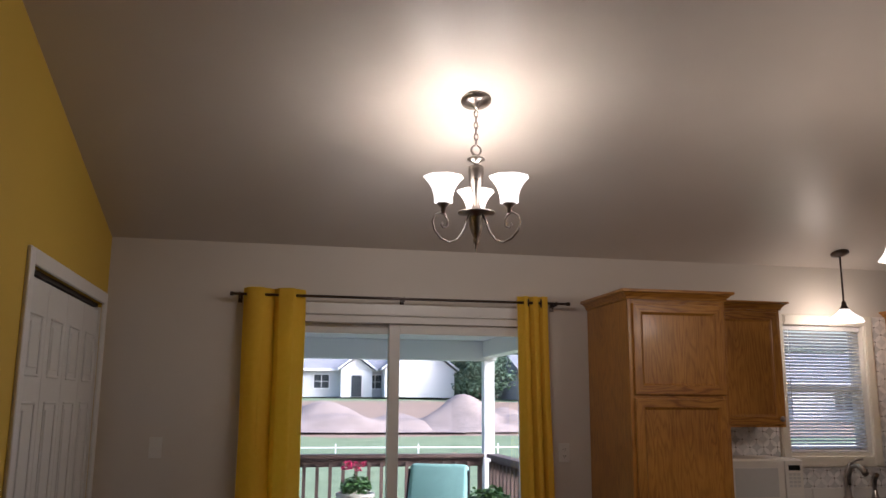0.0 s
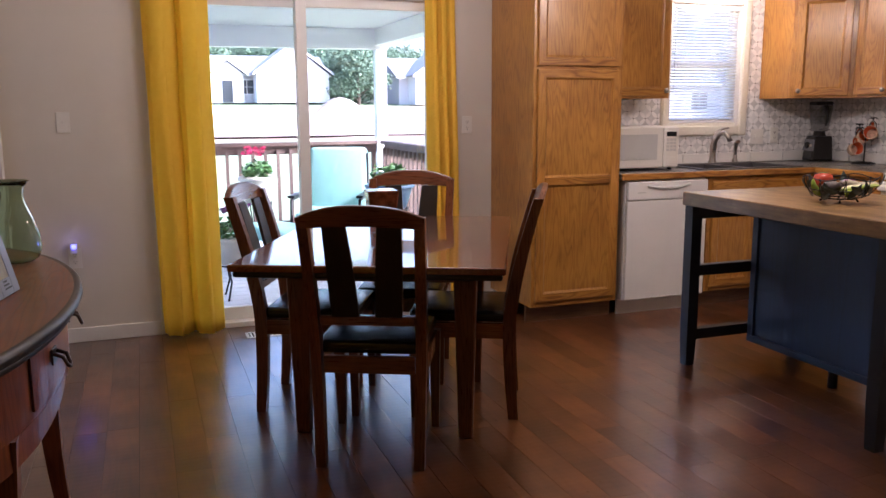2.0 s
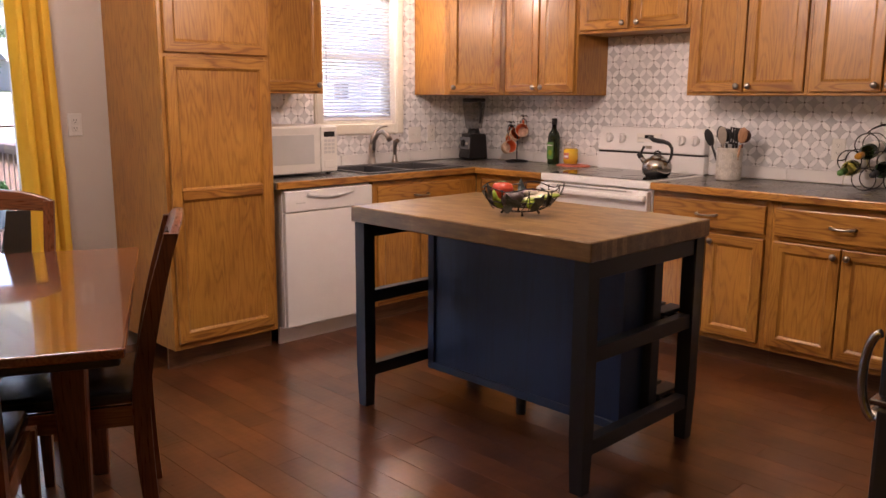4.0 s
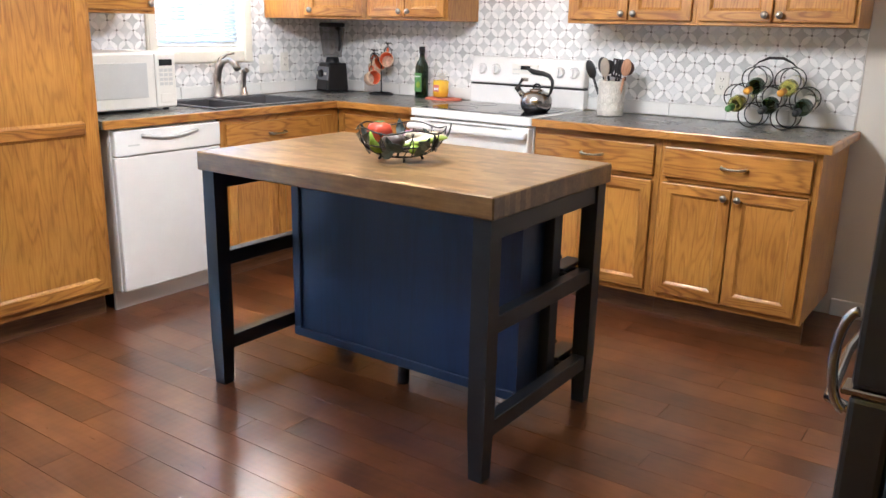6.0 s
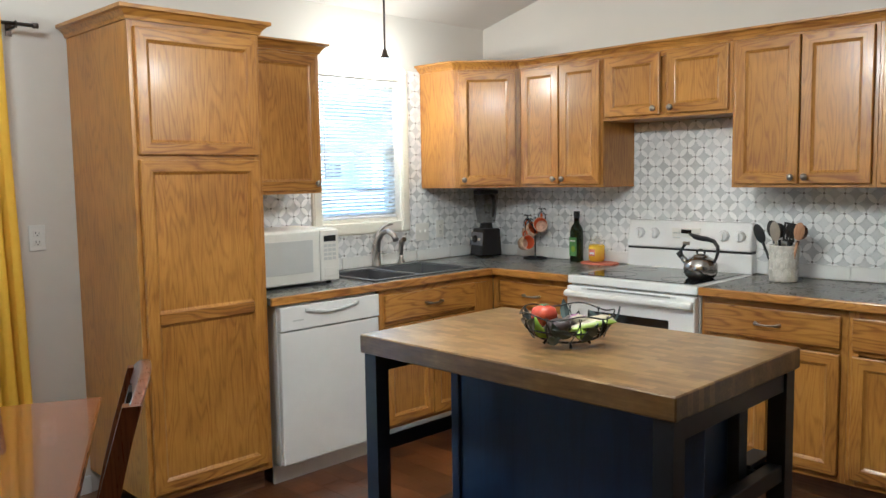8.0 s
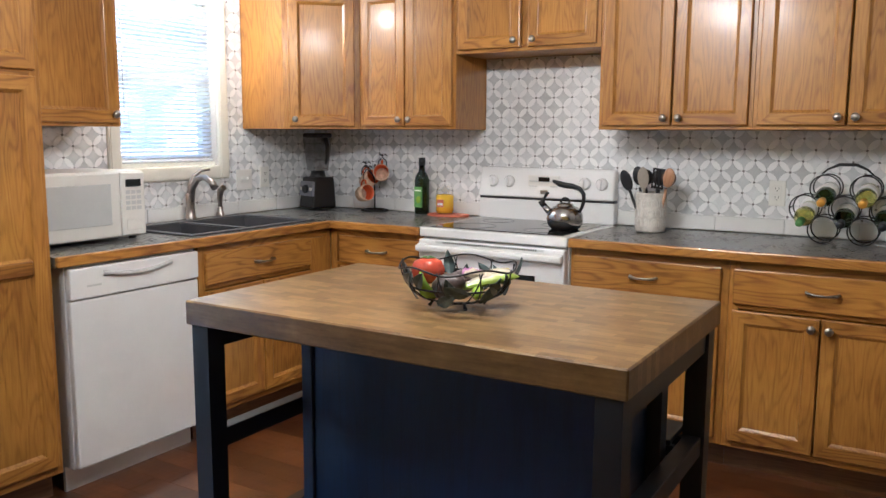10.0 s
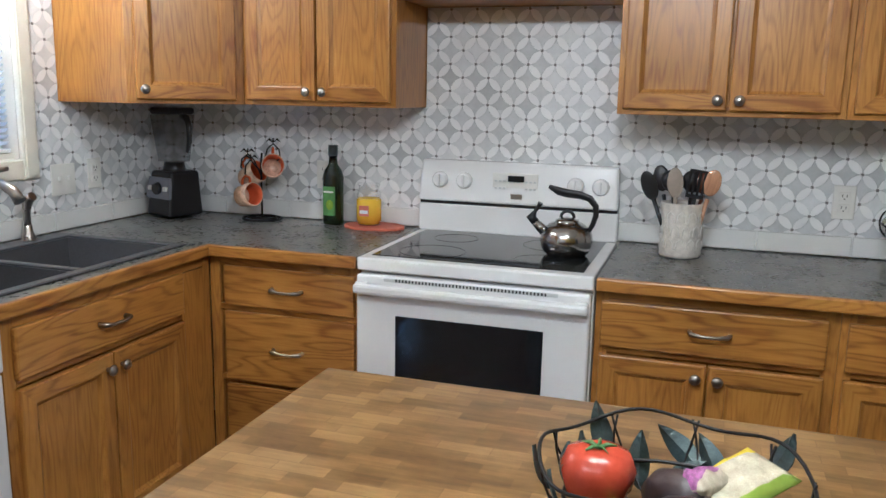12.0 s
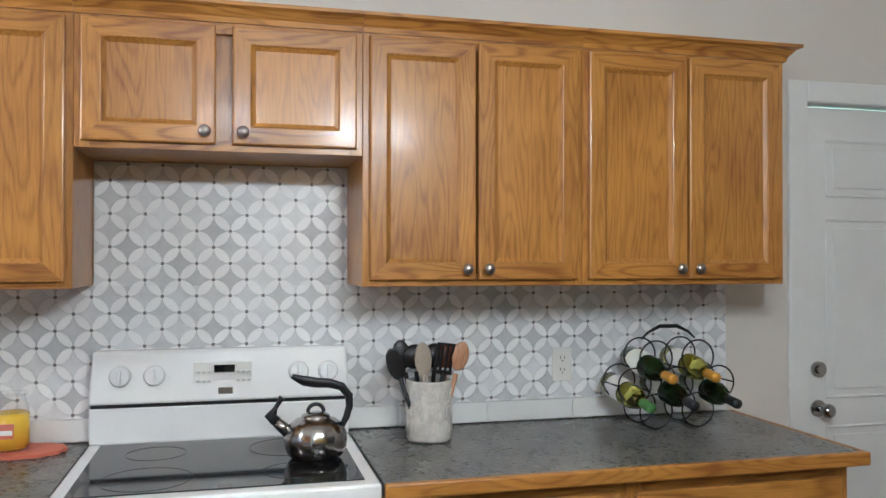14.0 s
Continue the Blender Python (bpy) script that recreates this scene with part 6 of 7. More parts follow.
# wine rack: seven rings, front and back
WR = east(3.815, 4.885, CT) @ Matrix.Diagonal((1.05, 1.0, 1.02, 1))
wr = thing("wine_rack", "black iron ring wine rack with carrying handle", "wine rack", WR)
RR = 0.056
ring_c = [(-0.071, RR), (0.071, RR), (-0.142, RR + 0.083), (0.0, RR + 0.083), (0.142, RR + 0.083), (-0.071, RR + 0.166), (0.071, RR + 0.166)]
ring_c = [(x, z + 0.003) for x, z in ring_c]
for x, z in ring_c:
    for y in (-0.055, 0.055):
        part("ring", tube(B(), circle((x, y, z), RR - 0.002, (1, 0, 0), (0, 0, 1), 30), 0.0028, 6, True), black_iron, wr)
for x, z in ((-0.071, 0.003), (0.071, 0.003), (-0.196, RR + 0.086), (0.196, RR + 0.086), (0.0, RR + 0.140), (-0.0, RR + 0.032)):
    part("tie_bar", tube(B(), [(x, -0.055, z), (x, 0.055, z)], 0.0028, 6), black_iron, wr)
part("handle", tube(B(), [(-0.092, 0, RR + 0.224), (-0.07, 0, RR + 0.245), (-0.03, 0, RR + 0.264), (0.03, 0, RR + 0.264), (0.07, 0, RR + 0.245), (0.092, 0, RR + 0.224)], [0.003, 0.004, 0.0065, 0.0065, 0.004, 0.003], 8), black_iron, wr)


def wine_bottle(x, z, glass_m, foil, label):
    b = thing("wine_bottle", label, "bottle", WR @ pose(x, 0.13, z - 0.016, 97, 0, 0), "bottles in the wine rack")
    prof = [(0.0, 0.0), (0.034, 0.001), (0.0375, 0.008), (0.0375, 0.175), (0.030, 0.205), (0.016, 0.228), (0.014, 0.25), (0, 0.25)]
    part("body", lathe(B(), prof, 24), glass_m, b)
    part("capsule", lathe(B(), [(0.0145, 0.235), (0.0155, 0.29), (0.015, 0.296), (0, 0.296)], 16), foil, b, "foil capsule")
    part("label", lathe(B(), [(0.0382, 0.05), (0.0382, 0.13), (0.0376, 0.13), (0.0376, 0.05)], 24), bisque, b, "pale paper label")


for i, gm, fo, lb in ((2, olive_glass, paper_green, "green-gold wine bottle with pale green foil"), (3, dark_green_glass, black_plastic, "dark wine bottle with black foil in the middle ring"), (4, dark_green_glass, black_plastic, "dark wine bottle with black foil in the end ring"),
                      (5, dark_green_glass, gold_foil, "dark wine bottle with orange foil"), (6, olive_glass, gold_foil, "pale green wine bottle with gold foil")):
    wine_bottle(ring_c[i][0], ring_c[i][1], gm, fo, lb)

# ---- fruit bowl on the island ----
FB = pose(3.012, 4.567, 0.9005) @ Matrix.Diagonal((0.95, 0.95, 0.95, 1))
fb = thing("wire_fruit_bowl", "dark wire fruit bowl with metal leaves on the island", "bowl", FB)
RX, RY, BH = 0.158, 0.165, 0.118
ell = lambda k, z, n=48, wob=0.0: [(RX * k * math.cos(t), RY * k * math.sin(t), z + wob * math.sin(5 * t)) for t in [2 * math.pi * i / n for i in range(n)]]
part("rim", tube(B(), ell(1.0, BH, 60, 0.008), 0.0026, 8, True), black_iron, fb)
part("base_ring", tube(B(), ell(0.42, 0.022, 30), 0.0035, 6, True), black_iron, fb)
part("middle_ring", tube(B(), ell(0.80, 0.062, 40), 0.0028, 6, True), black_iron, fb)
for k in range(18):
    t = 2 * math.pi * k / 18
    sw = 0.22 if k % 2 else -0.18
    pts = []
    for i in range(7):
        f = i / 6
        kk = 0.42 + 0.58 * math.sin(f * math.pi / 2) ** 0.9
        pts.append((RX * kk * math.cos(t + sw * f), RY * kk * math.sin(t + sw * f), 0.022 + (BH - 0.022) * f ** 1.5))
    part("wire", tube(B(), pts, 0.0018, 5), black_iron, fb)
for k in range(4):
    t = math.pi / 4 + k * math.pi / 2
    part("foot", tube(B(), [(RX * 0.42 * math.cos(t), RY * 0.42 * math.sin(t), 0.022), (RX * 0.5 * math.cos(t), RY * 0.5 * math.sin(t), 0.006)], [0.003, 0.0055], 8), black_iron, fb)


def leaf_mesh(L, w):
    bm = bmesh.new()
    n = 8
    for sgn in (1,):
        top, low = [], []
        for i in range(n + 1):
            f = i / n
            h = w * math.sin(math.pi * f ** 0.8) ** 0.9 + 0.0006
            z = 0.006 * math.sin(math.pi * f)
            top.append([(-h, f * L, z + 0.004), (0, f * L, z), (h, f * L, z + 0.004)])
        a = [[bm.verts.new(p) for p in r] for r in top]
        b = [[bm.verts.new((p[0], p[1], p[2] - 0.0014)) for p in r] for r in top]
        for i in range(n):
            for j in range(2):
                bm.faces.new([a[i][j], a[i][j + 1], a[i + 1][j + 1], a[i + 1][j]])
                bm.faces.new([b[i][j], b[i + 1][j], b[i + 1][j + 1], b[i][j + 1]])
        for i in range(n):
            bm.faces.new([a[i][0], a[i + 1][0], b[i + 1][0], b[i][0]])
            bm.faces.new([a[i][2], b[i][2], b[i + 1][2], a[i + 1][2]])
        bm.faces.new([a[0][0], b[0][0], b[0][1], a[0][1]]), bm.faces.new([a[0][1], b[0][1], b[0][2], a[0][2]])
        bm.faces.new([a[n][0], a[n][1], b[n][1], b[n][0]]), bm.faces.new([a[n][1], a[n][2], b[n][2], b[n][1]])
    return bm


rs = random.Random(9)
for k in range(20):
    t = 2 * math.pi * (k + rs.random() * 0.5) / 20
    f = 0.72 + 0.28 * rs.random()
    z = 0.05 + 0.055 * rs.random()
    kk = 0.72 + 0.26 * (z - 0.05) / 0.055
    spin = rs.uniform(-70, 70)
    nrm = Vector((math.cos(t), math.sin(t), -0.45)).normalized()
    yax = (Vector((0, 0, 1)) - nrm * nrm.z).normalized()
    xax = yax.cross(nrm)
    M = Matrix((xax, yax, nrm)).transposed().to_4x4()
    M.translation = Vector((RX * kk * 1.03 * math.cos(t), RY * kk * 1.03 * math.sin(t), z)) - 0 * nrm
    part("leaf", leaf_mesh(0.068 + 0.022 * rs.random(), 0.0165), leaf_metal, fb, m=M @ pose(0, -0.03, 0, 0, 0, spin))


def in_bowl(name, label, cat, m):
    return thing(name, label, cat, FB @ m)


tm = in_bowl("tomato", "ripe red tomato in the wire bowl", "tomato", pose(-0.012, 0.09, 0.060) @ Matrix.Diagonal((0.92, 0.92, 0.92, 1)))
bm = lathe(B(), [(0.0, 0.006), (0.022, 0.001), (0.046, 0.018), (0.052, 0.045), (0.042, 0.07), (0.018, 0.078), (0.004, 0.073), (0, 0.073)], 36, wave=lambda a, k: 1 + 0.035 * math.cos(5 * a) + 0.015 * math.cos(9 * a))
part("fruit", bm, tomato, tm)
bm = bmesh.new()
for k in range(5):
    a = k * 1.257
    tube(bm, [(0, 0, 0.076), (0.012 * math.cos(a), 0.012 * math.sin(a), 0.081), (0.026 * math.cos(a), 0.026 * math.sin(a), 0.079)], [0.003, 0.0035, 0.001], 5, flat=0.4)
part("calyx", bm, leaf_mat, tm)
for i, (x, y, r) in enumerate(((-0.065, 0.0, 20), (0.015, -0.0, -40))):
    av = in_bowl("avocado", ("dark ripe avocado in front in the wire bowl", "dark ripe avocado further in in the wire bowl")[i], "avocado", pose(x, y - 0.005, 0.068, 70, 0, r))
    part("fruit", lathe(B(), [(0, -0.042), (0.022, -0.036), (0.034, -0.015), (0.034, 0.01), (0.025, 0.035), (0.012, 0.05), (0, 0.054)], 26, wave=lambda a, k: 1 + 0.02 * math.sin(3 * a + k)), avocado, av)
    part("stem", cyl(B(), (0, 0, 0.052), 0.004, 0.006, seg=8), bark, av)
gp = in_bowl("green_pepper", "long bent green pepper between tomato and avocados", "pepper", pose(-0.06, 0.045, 0.06))
part("fruit", tube(B(), [(-0.06, 0.0, 0.05), (-0.055, 0, 0.02), (-0.03, 0, -0.01), (0.01, 0, -0.02), (0.05, 0.01, -0.015)], [0.004, 0.014, 0.018, 0.015, 0.004], 12), pepper, gp)


def pillow(L, w, h, mats, seed):
    """A filled soft bag with sealed, crimped ends."""
    bm = bmesh.new()
    nu, nv = 18, 12
    grid = {}
    for s in (1, -1):
        for i in range(nu + 1):
            for j in range(nv + 1):
                u, v = i / nu * 2 - 1, j / nv * 2 - 1
                e = (1 - abs(u) ** 5) * (1 - abs(v) ** 4)
                z = s * h * e * (0.8 + 0.35 * noise.noise(Vector((u * 2.5 + seed, v * 2.5, s)))) + 0.003 * noise.noise(Vector((u * 6, v * 6, seed)))
                grid[s, i, j] = bm.verts.new((u * L / 2, v * w / 2, z + (0.0008 * s)))
    for s in (1, -1):
        for i in range(nu):
            for j in range(nv):
                q = [grid[s, i, j], grid[s, i + 1, j], grid[s, i + 1, j + 1], grid[s, i, j + 1]]
                f = bm.faces.new(q if s > 0 else q[::-1])
                f.smooth = True
                v = (j + 0.5) / nv
                f.material_index = 1 if 0.18 < v < 0.80 else (2 if v >= 0.80 and mats > 2 else 0)
    for i in range(nu):
        for j in (0, nv):
            bm.faces.new([grid[1, i, j], grid[1, i + 1, j], grid[-1, i + 1, j], grid[-1, i, j]])
    for j in range(nv):
        for i in (0, nu):
            bm.faces.new([grid[1, i, j], grid[1, i, j + 1], grid[-1, i, j + 1], grid[-1, i, j]])
    return bm


bg1 = in_bowl("food_bag", "clear food bag with yellow and green bands in the bowl", "food bag", pose(0.035, -0.07, 0.080, 8, -10, -42))
part("film", pillow(0.17, 0.085, 0.016, 3, 2.0), [green_film, pale_film, yellow_film], bg1)
bg2 = in_bowl("food_bag", "crumpled purple netted bag in the bowl", "food bag", pose(0.02, -0.035, 0.085, -20, 8, -30) @ Matrix.Diagonal((0.7, 0.6, 1.1, 1)))
part("film", pillow(0.11, 0.09, 0.022, 2, 7.0), [pale_film, purple_film], bg2)
ar = in_bowl("green_pepper", "small dark green pepper low in the bowl", "pepper", pose(-0.01, -0.07, 0.05, 0, 0, 25))
part("fruit", tube(B(), [(-0.06, 0.0, 0.005), (-0.03, 0, 0), (0.02, 0, 0.004), (0.06, 0.01, 0.015)], [0.006, 0.016, 0.016, 0.005], 12), pepper, ar)

# ---- refrigerator ----
fr = thing("refrigerator", "dark steel refrigerator with bowed handles beside the kitchen passage", "refrigerator", pose(2.41, 2.235, 0))
FW = 0.90
part("body", B(0.0, FW, 0.0, 0.70, 0.02, 1.77, bevel=0.004), fridge_side, fr)
for nm, x0, x1, z0, z1 in (("door", 0.002, FW / 2 - 0.002, 0.705, 1.765), ("door", FW / 2 + 0.002, FW - 0.002, 0.705, 1.765), ("freezer_drawer", 0.002, FW - 0.002, 0.03, 0.69)):
    d = part(nm, B(x0, x1, 0.705, 0.785, z0, z1, bevel=0.012), fridge_mat, fr)
    if nm == "door":
        x = FW / 2 - 0.04 if x0 < 0.1 else FW / 2 + 0.04
        part("handle", tube(B(), [(x, 0.783, 0.80), (x, 0.81, 0.84), (x, 0.818, 1.15), (x, 0.81, 1.46), (x, 0.783, 1.50)], 0.009, 10), steel, d)
    else:
        part("handle", tube(B(), [(0.10, 0.783, 0.62), (0.14, 0.835, 0.62), (FW / 2, 0.85, 0.62), (FW - 0.14, 0.835, 0.62), (FW - 0.10, 0.783, 0.62)], 0.012, 10), steel, d)
part("hinge_cover", B(0.0, 0.06, 0.66, 0.80, 0.6905, 0.7045, bevel=0.003), steel, fr)
part("kick_grille", B(0.02, FW - 0.02, 0.62, 0.66, 0.0, 0.019), black_plastic, fr)
tw = thing("towel_loop", "bowed grey metal towel loop on the refrigerator edge", "towel loop", pose(2.42, 3.024, 0.755))
part("loop", tube(B(), circle((0, 0.0, 0), 0.10, (0, 0.32, 0), (0, 0, 1), 20, -88, 88), 0.010, 10), steel, tw)

# ---- porch and yard ----
DK = -0.06
DY1, DX1, DX0 = 10.9, 2.72, -4.2
deck = structure("porch_deck", B(DX0, DX1 + 0.05, NORTH + 0.16, DY1 + 0.1, DK - 0.20, DK - 0.03), rail_mat, "weathered grey plank deck outside the patio door")
bd = None
k = 0
y = NORTH + 0.16
while y < DY1 + 0.08:
    if bd is None:
        bd = part("board", B(DX0, DX1 + 0.05, 0.0, 0.135, -0.029, 0.0, bevel=0.003), deck_mat, deck).data
        ob = bpy.data.objects["board"]
    else:
        ob = new("board", bd)
        ob.parent = deck
    ob.location = (0, y, DK)
    y += 0.142
structure("house_siding", B(-6.0, SL[0] - 0.09, NORTH + T + 0.001, NORTH + T + 0.02, -0.6, 2.40), siding)
structure("house_siding", B(SL[1] + 0.09, WIN[0] - 0.05, NORTH + T + 0.001, NORTH + T + 0.02, -0.6, 2.40), siding)
roof = structure("porch_roof", B(DX0 - 0.3, DX1 + 0.35, NORTH + T + 0.03, DY1 + 0.35, 2.20, 2.24), porch_paint, "flat white porch ceiling with pale beam")
part("beam", B(DX0 - 0.2, DX1 + 0.08, DY1 - 0.04, DY1 + 0.12, 1.98, 2.199, bevel=0.004), white_siding, roof)
part("beam", B(DX1 - 0.08, DX1 + 0.08, NORTH + T + 0.04, DY1 - 0.041, 2.02, 2.199, bevel=0.004), white_siding, roof)
part("roof_deck", hexa(B(), [(DX0 - 0.35, NORTH + T + 0.03, 2.241), (DX1 + 0.4, NORTH + T + 0.03, 2.241), (DX1 + 0.4, DY1 + 0.4, 2.241), (DX0 - 0.35, DY1 + 0.4, 2.241)], [(DX0 - 0.35, NORTH + T + 0.03, 2.9), (DX1 + 0.4, NORTH + T + 0.03, 2.9), (DX1 + 0.4, DY1 + 0.4, 2.32), (DX0 - 0.35, DY1 + 0.4, 2.32)]), roof_mat, roof)
for x, yy in ((DX1, DY1), (DX0, DY1)):
    structure("porch_post", B(x - 0.06, x + 0.06, yy - 0.02, yy + 0.10, DK + 0.001, 1.979, bevel=0.004), white_siding)


def railing(label, m, length):
    r = thing("deck_railing", label, "railing", m)
    part("top_rail", B(0, length, -0.07, 0.07, 0.99, 1.03, bevel=0.006), rail_mat, r)
    part("upper_rail", B(0, length, -0.02, 0.02, 0.90, 0.989, bevel=0.003), rail_mat, r)
    part("lower_rail", B(0, length, -0.02, 0.02, 0.09, 0.17, bevel=0.003), rail_mat, r)
    n = int(length / 0.135)
    me = None
    for k in range(n):
        if me is None:
            ob = part("baluster", B(-0.017, 0.017, -0.055, -0.021, 0.05, 0.95), rail_mat, r)
            me = ob.data
        else:
            ob = new("baluster", me)
            ob.parent = r
        ob.location.x = 0.07 + k * 0.135
    for x in [0.0, length / 2, length - 0.045]:
        part("post", B(x, x + 0.045, 0.021, 0.065, 0.0, 0.985), rail_mat, r)


railing("brown stained deck railing with square balusters along the lawn side", pose(DX0 + 0.1, DY1 - 0.1, DK), DX1 - DX0 - 0.2)
railing("brown stained deck railing running from the porch post to the house", pose(DX1, DY1 - 0.15, DK, 0, 0, -90), DY1 - NORTH - 0.4)


def patio_chair(m, label):
    c = thing("patio_chair", label, "patio chair", m)
    for s in (-1, 1):
        fr_ = tube(B(), [(s * 0.30, -0.34, 0.0), (s * 0.30, -0.30, 0.36), (s * 0.30, -0.28, 0.60), (s * 0.30, 0.25, 0.62), (s * 0.29, 0.30, 0.60)], 0.014, 8)
        tube(fr_, [(s * 0.30, 0.26, 0.0), (s * 0.29, 0.24, 0.36), (s * 0.27, 0.34, 0.98)], 0.014, 8)
        tube(fr_, [(s * 0.30, -0.30, 0.36), (s * 0.29, 0.24, 0.36)], 0.012, 8)
        part("side_frame", fr_, black_iron, c)
        part("arm_rest", B(s * 0.30 - 0.03, s * 0.30 + 0.03, -0.30, 0.26, 0.62, 0.645, bevel=0.008), black_iron, c)
    bm = bmesh.new()
    for k in range(5):
        tube(bm, [(-0.29, -0.25 + 0.12 * k, 0.36), (0.29, -0.25 + 0.12 * k, 0.36)], 0.008, 6)
    part("seat_bars", bm, black_iron, c)
    bm = B(-0.27, 0.27, -0.34, 0.24, 0.375, 0.50)
    bmesh.ops.bevel(bm, geom=bm.edges[:], offset=0.045, segments=4, profile=0.5, affect="EDGES")
    part("seat_cushion", bm, teal, c, smooth=True)
    bm = B(-0.27, 0.27, 0.0, 0.11, 0.0, 0.62)
    bmesh.ops.bevel(bm, geom=bm.edges[:], offset=0.045, segments=4, profile=0.5, affect="EDGES")
    part("back_cushion", bm, teal, c, smooth=True, m=pose(0, 0.15, 0.45, -17, 0, 0))


patio_chair(pose(1.70, 9.0, DK, 0, 0, -24), "teal cushioned patio chair with dark frame near the railing")
ott = thing("patio_footstool", "low teal cushioned footstool before the patio chair", "footstool", pose(1.12, 8.75, DK, 0, 0, -62))
bm = B(-0.24, 0.24, -0.2, 0.2, 0.30, 0.42)
bmesh.ops.bevel(bm, geom=bm.edges[:], offset=0.04, segments=4, profile=0.5, affect="EDGES")
part("cushion", bm, teal, ott, smooth=True)
for x in (-0.2, 0.2):
    for y in (-0.16, 0.16):
        part("leg", cyl(B(), (x, y, 0), 0.012, 0.31, seg=8), black_iron, ott)


def bush(bm, c, r, n, leaf, seed, flat=0.8, mi=0):
    """Many small folded leaves round a centre."""
    q = random.Random(seed)
    for _ in range(n):
        d = Vector((q.gauss(0, 1), q.gauss(0, 1), q.gauss(0, 1) * flat))
        d = d.normalized() * r * (0.45 + 0.6 * q.random())
        d.z *= flat
        p = Vector(c) + d
        R = Euler((q.uniform(-1, 1), q.uniform(-1, 1), q.uniform(0, 6.3))).to_matrix()
        L = leaf * q.uniform(0.6, 1.3)
        vs = [bm.verts.new(p + R @ Vector(t)) for t in ((0, -L, 0), (L * 0.55, 0, L * 0.2), (0, L, 0), (-L * 0.55, 0, L * 0.2), (0, 0, L * 0.35))]
        for t in ((0, 1, 4), (1, 2, 4), (2, 3, 4), (3, 0, 4), (0, 3, 2, 1)):
            bm.faces.new([vs[i] for i in t]).material_index = mi
    return bm


def flower_pot(name, label, m, r, h, pot_m, flower_m, seed, stand=0.0):
    p = thing(name, label, "potted plant", m)
    part("pot", lathe(B(), [(0, stand), (r * 0.7, stand), (r * 0.92, stand + h * 0.7), (r, stand + h * 0.86), (r * 1.06, stand + h * 0.88), (r * 1.06, stand + h), (r * 0.9, stand + h), (r * 0.85, stand + h * 0.85), (0, stand + h * 0.85)], 24), pot_m, p)
    part("foliage", bush(B(), (0, 0, stand + h + r * 0.35), r * 0.85, 190, r * 0.2, seed, 0.7), leaf_mat, p)
    if flower_m:
        bm = bmesh.new()
        q = random.Random(seed)
        for k in range(7):
            bush(bm, (q.uniform(-1, 1) * r * 0.6, q.uniform(-1, 1) * r * 0.6, stand + h + r * (1.15 + 0.5 * q.random())), r * 0.22, 30, r * 0.08, seed + k)
        part("blossoms", bm, flower_m, p)
    if stand:
        for k in range(3):
            a = k * 2.094
            part("stand_leg", tube(B(), [(r * 0.75 * math.cos(a), r * 0.75 * math.sin(a), stand), (r * 0.5 * math.cos(a), r * 0.5 * math.sin(a), stand * 0.5), (r * 0.9 * math.cos(a), r * 0.9 * math.sin(a), 0)], 0.007, 6), black_iron, p)
        part("stand_ring", tube(B(), circle((0, 0, stand - 0.006), r * 0.78, (1, 0, 0), (0, 1, 0), 20), 0.006, 6, True), black_iron, p)


flower_pot("potted_geranium", "cream pot of pink geraniums on an iron stand", pose(1.12, 9.6, DK), 0.17, 0.24, cream_pot, pink_mat, 3, 0.52)
flower_pot("potted_petunia", "pot of purple petunias on a low iron stand by the door", pose(0.72, 7.9, DK), 0.16, 0.20, cream_pot, purple_mat, 8, 0.26)
flower_pot("potted_fern", "slate blue pot with green plant on an iron stand", pose(2.05, 8.35, DK), 0.20, 0.20, blue_pot, None, 12, 0.56)


# ground: one sheet
def ground_z(x, y):
    z = -0.9
    if y > 42:
        z += 2.9 * min(1.0, (y - 42) / 46)
    return z


bm = bmesh.new()
xs = [-400, -200, -100, -60, -40, -25, -15, -8, 0, 8, 16, 25, 35, 50, 70, 100, 140, 200, 400]
ys = [-300, -100, -30, -10, 0, 6.8, 12, 20, 30, 40, 45, 50, 55, 60, 65, 70, 75, 80, 85, 95, 120, 180, 400, 1200]
grid = [[bm.verts.new((x, y, ground_z(x, y))) for x in xs] for y in ys]
for a, b in zip(grid, grid[1:]):
    for i in range(len(xs) - 1):
        bm.faces.new([a[i], a[i + 1], b[i + 1], b[i]]).smooth = True
structure("ground", bm, ground_mat, "green lawn with bare graded earth beyond")


def mound(label, x, y, w, d, h, seed):
    c = thing("dirt_mound", label, "dirt mound", pose(x, y, ground_z(x, y) - 0.15))
    bm = bmesh.new()
    n = 26
    g = []
    for j in range(n + 1):
        row = []
        for i in range(n + 1):
            u, v = i / n * 2 - 1, j / n * 2 - 1
            rr = min(1, math.hypot(u, v))
            z = h * (1 - rr ** 1.6) * (0.75 + 0.6 * noise.noise(Vector((u * 2 + seed, v * 2, 0)))) + 0.12 * noise.noise(Vector((u * 7, v * 7, seed))) * (1 - rr)
            row.append(bm.verts.new((u * w / 2, v * d / 2, max(z, 0) if rr < 1 else 0)))
        g.append(row)
    for j in range(n):
        for i in range(n):
            bm.faces.new([g[j][i], g[j][i + 1], g[j + 1][i + 1], g[j + 1][i]]).smooth = True
    vs = [g[0][0], g[0][n], g[n][n], g[n][0]]
    part("heap", bm, dirt_mat, c)


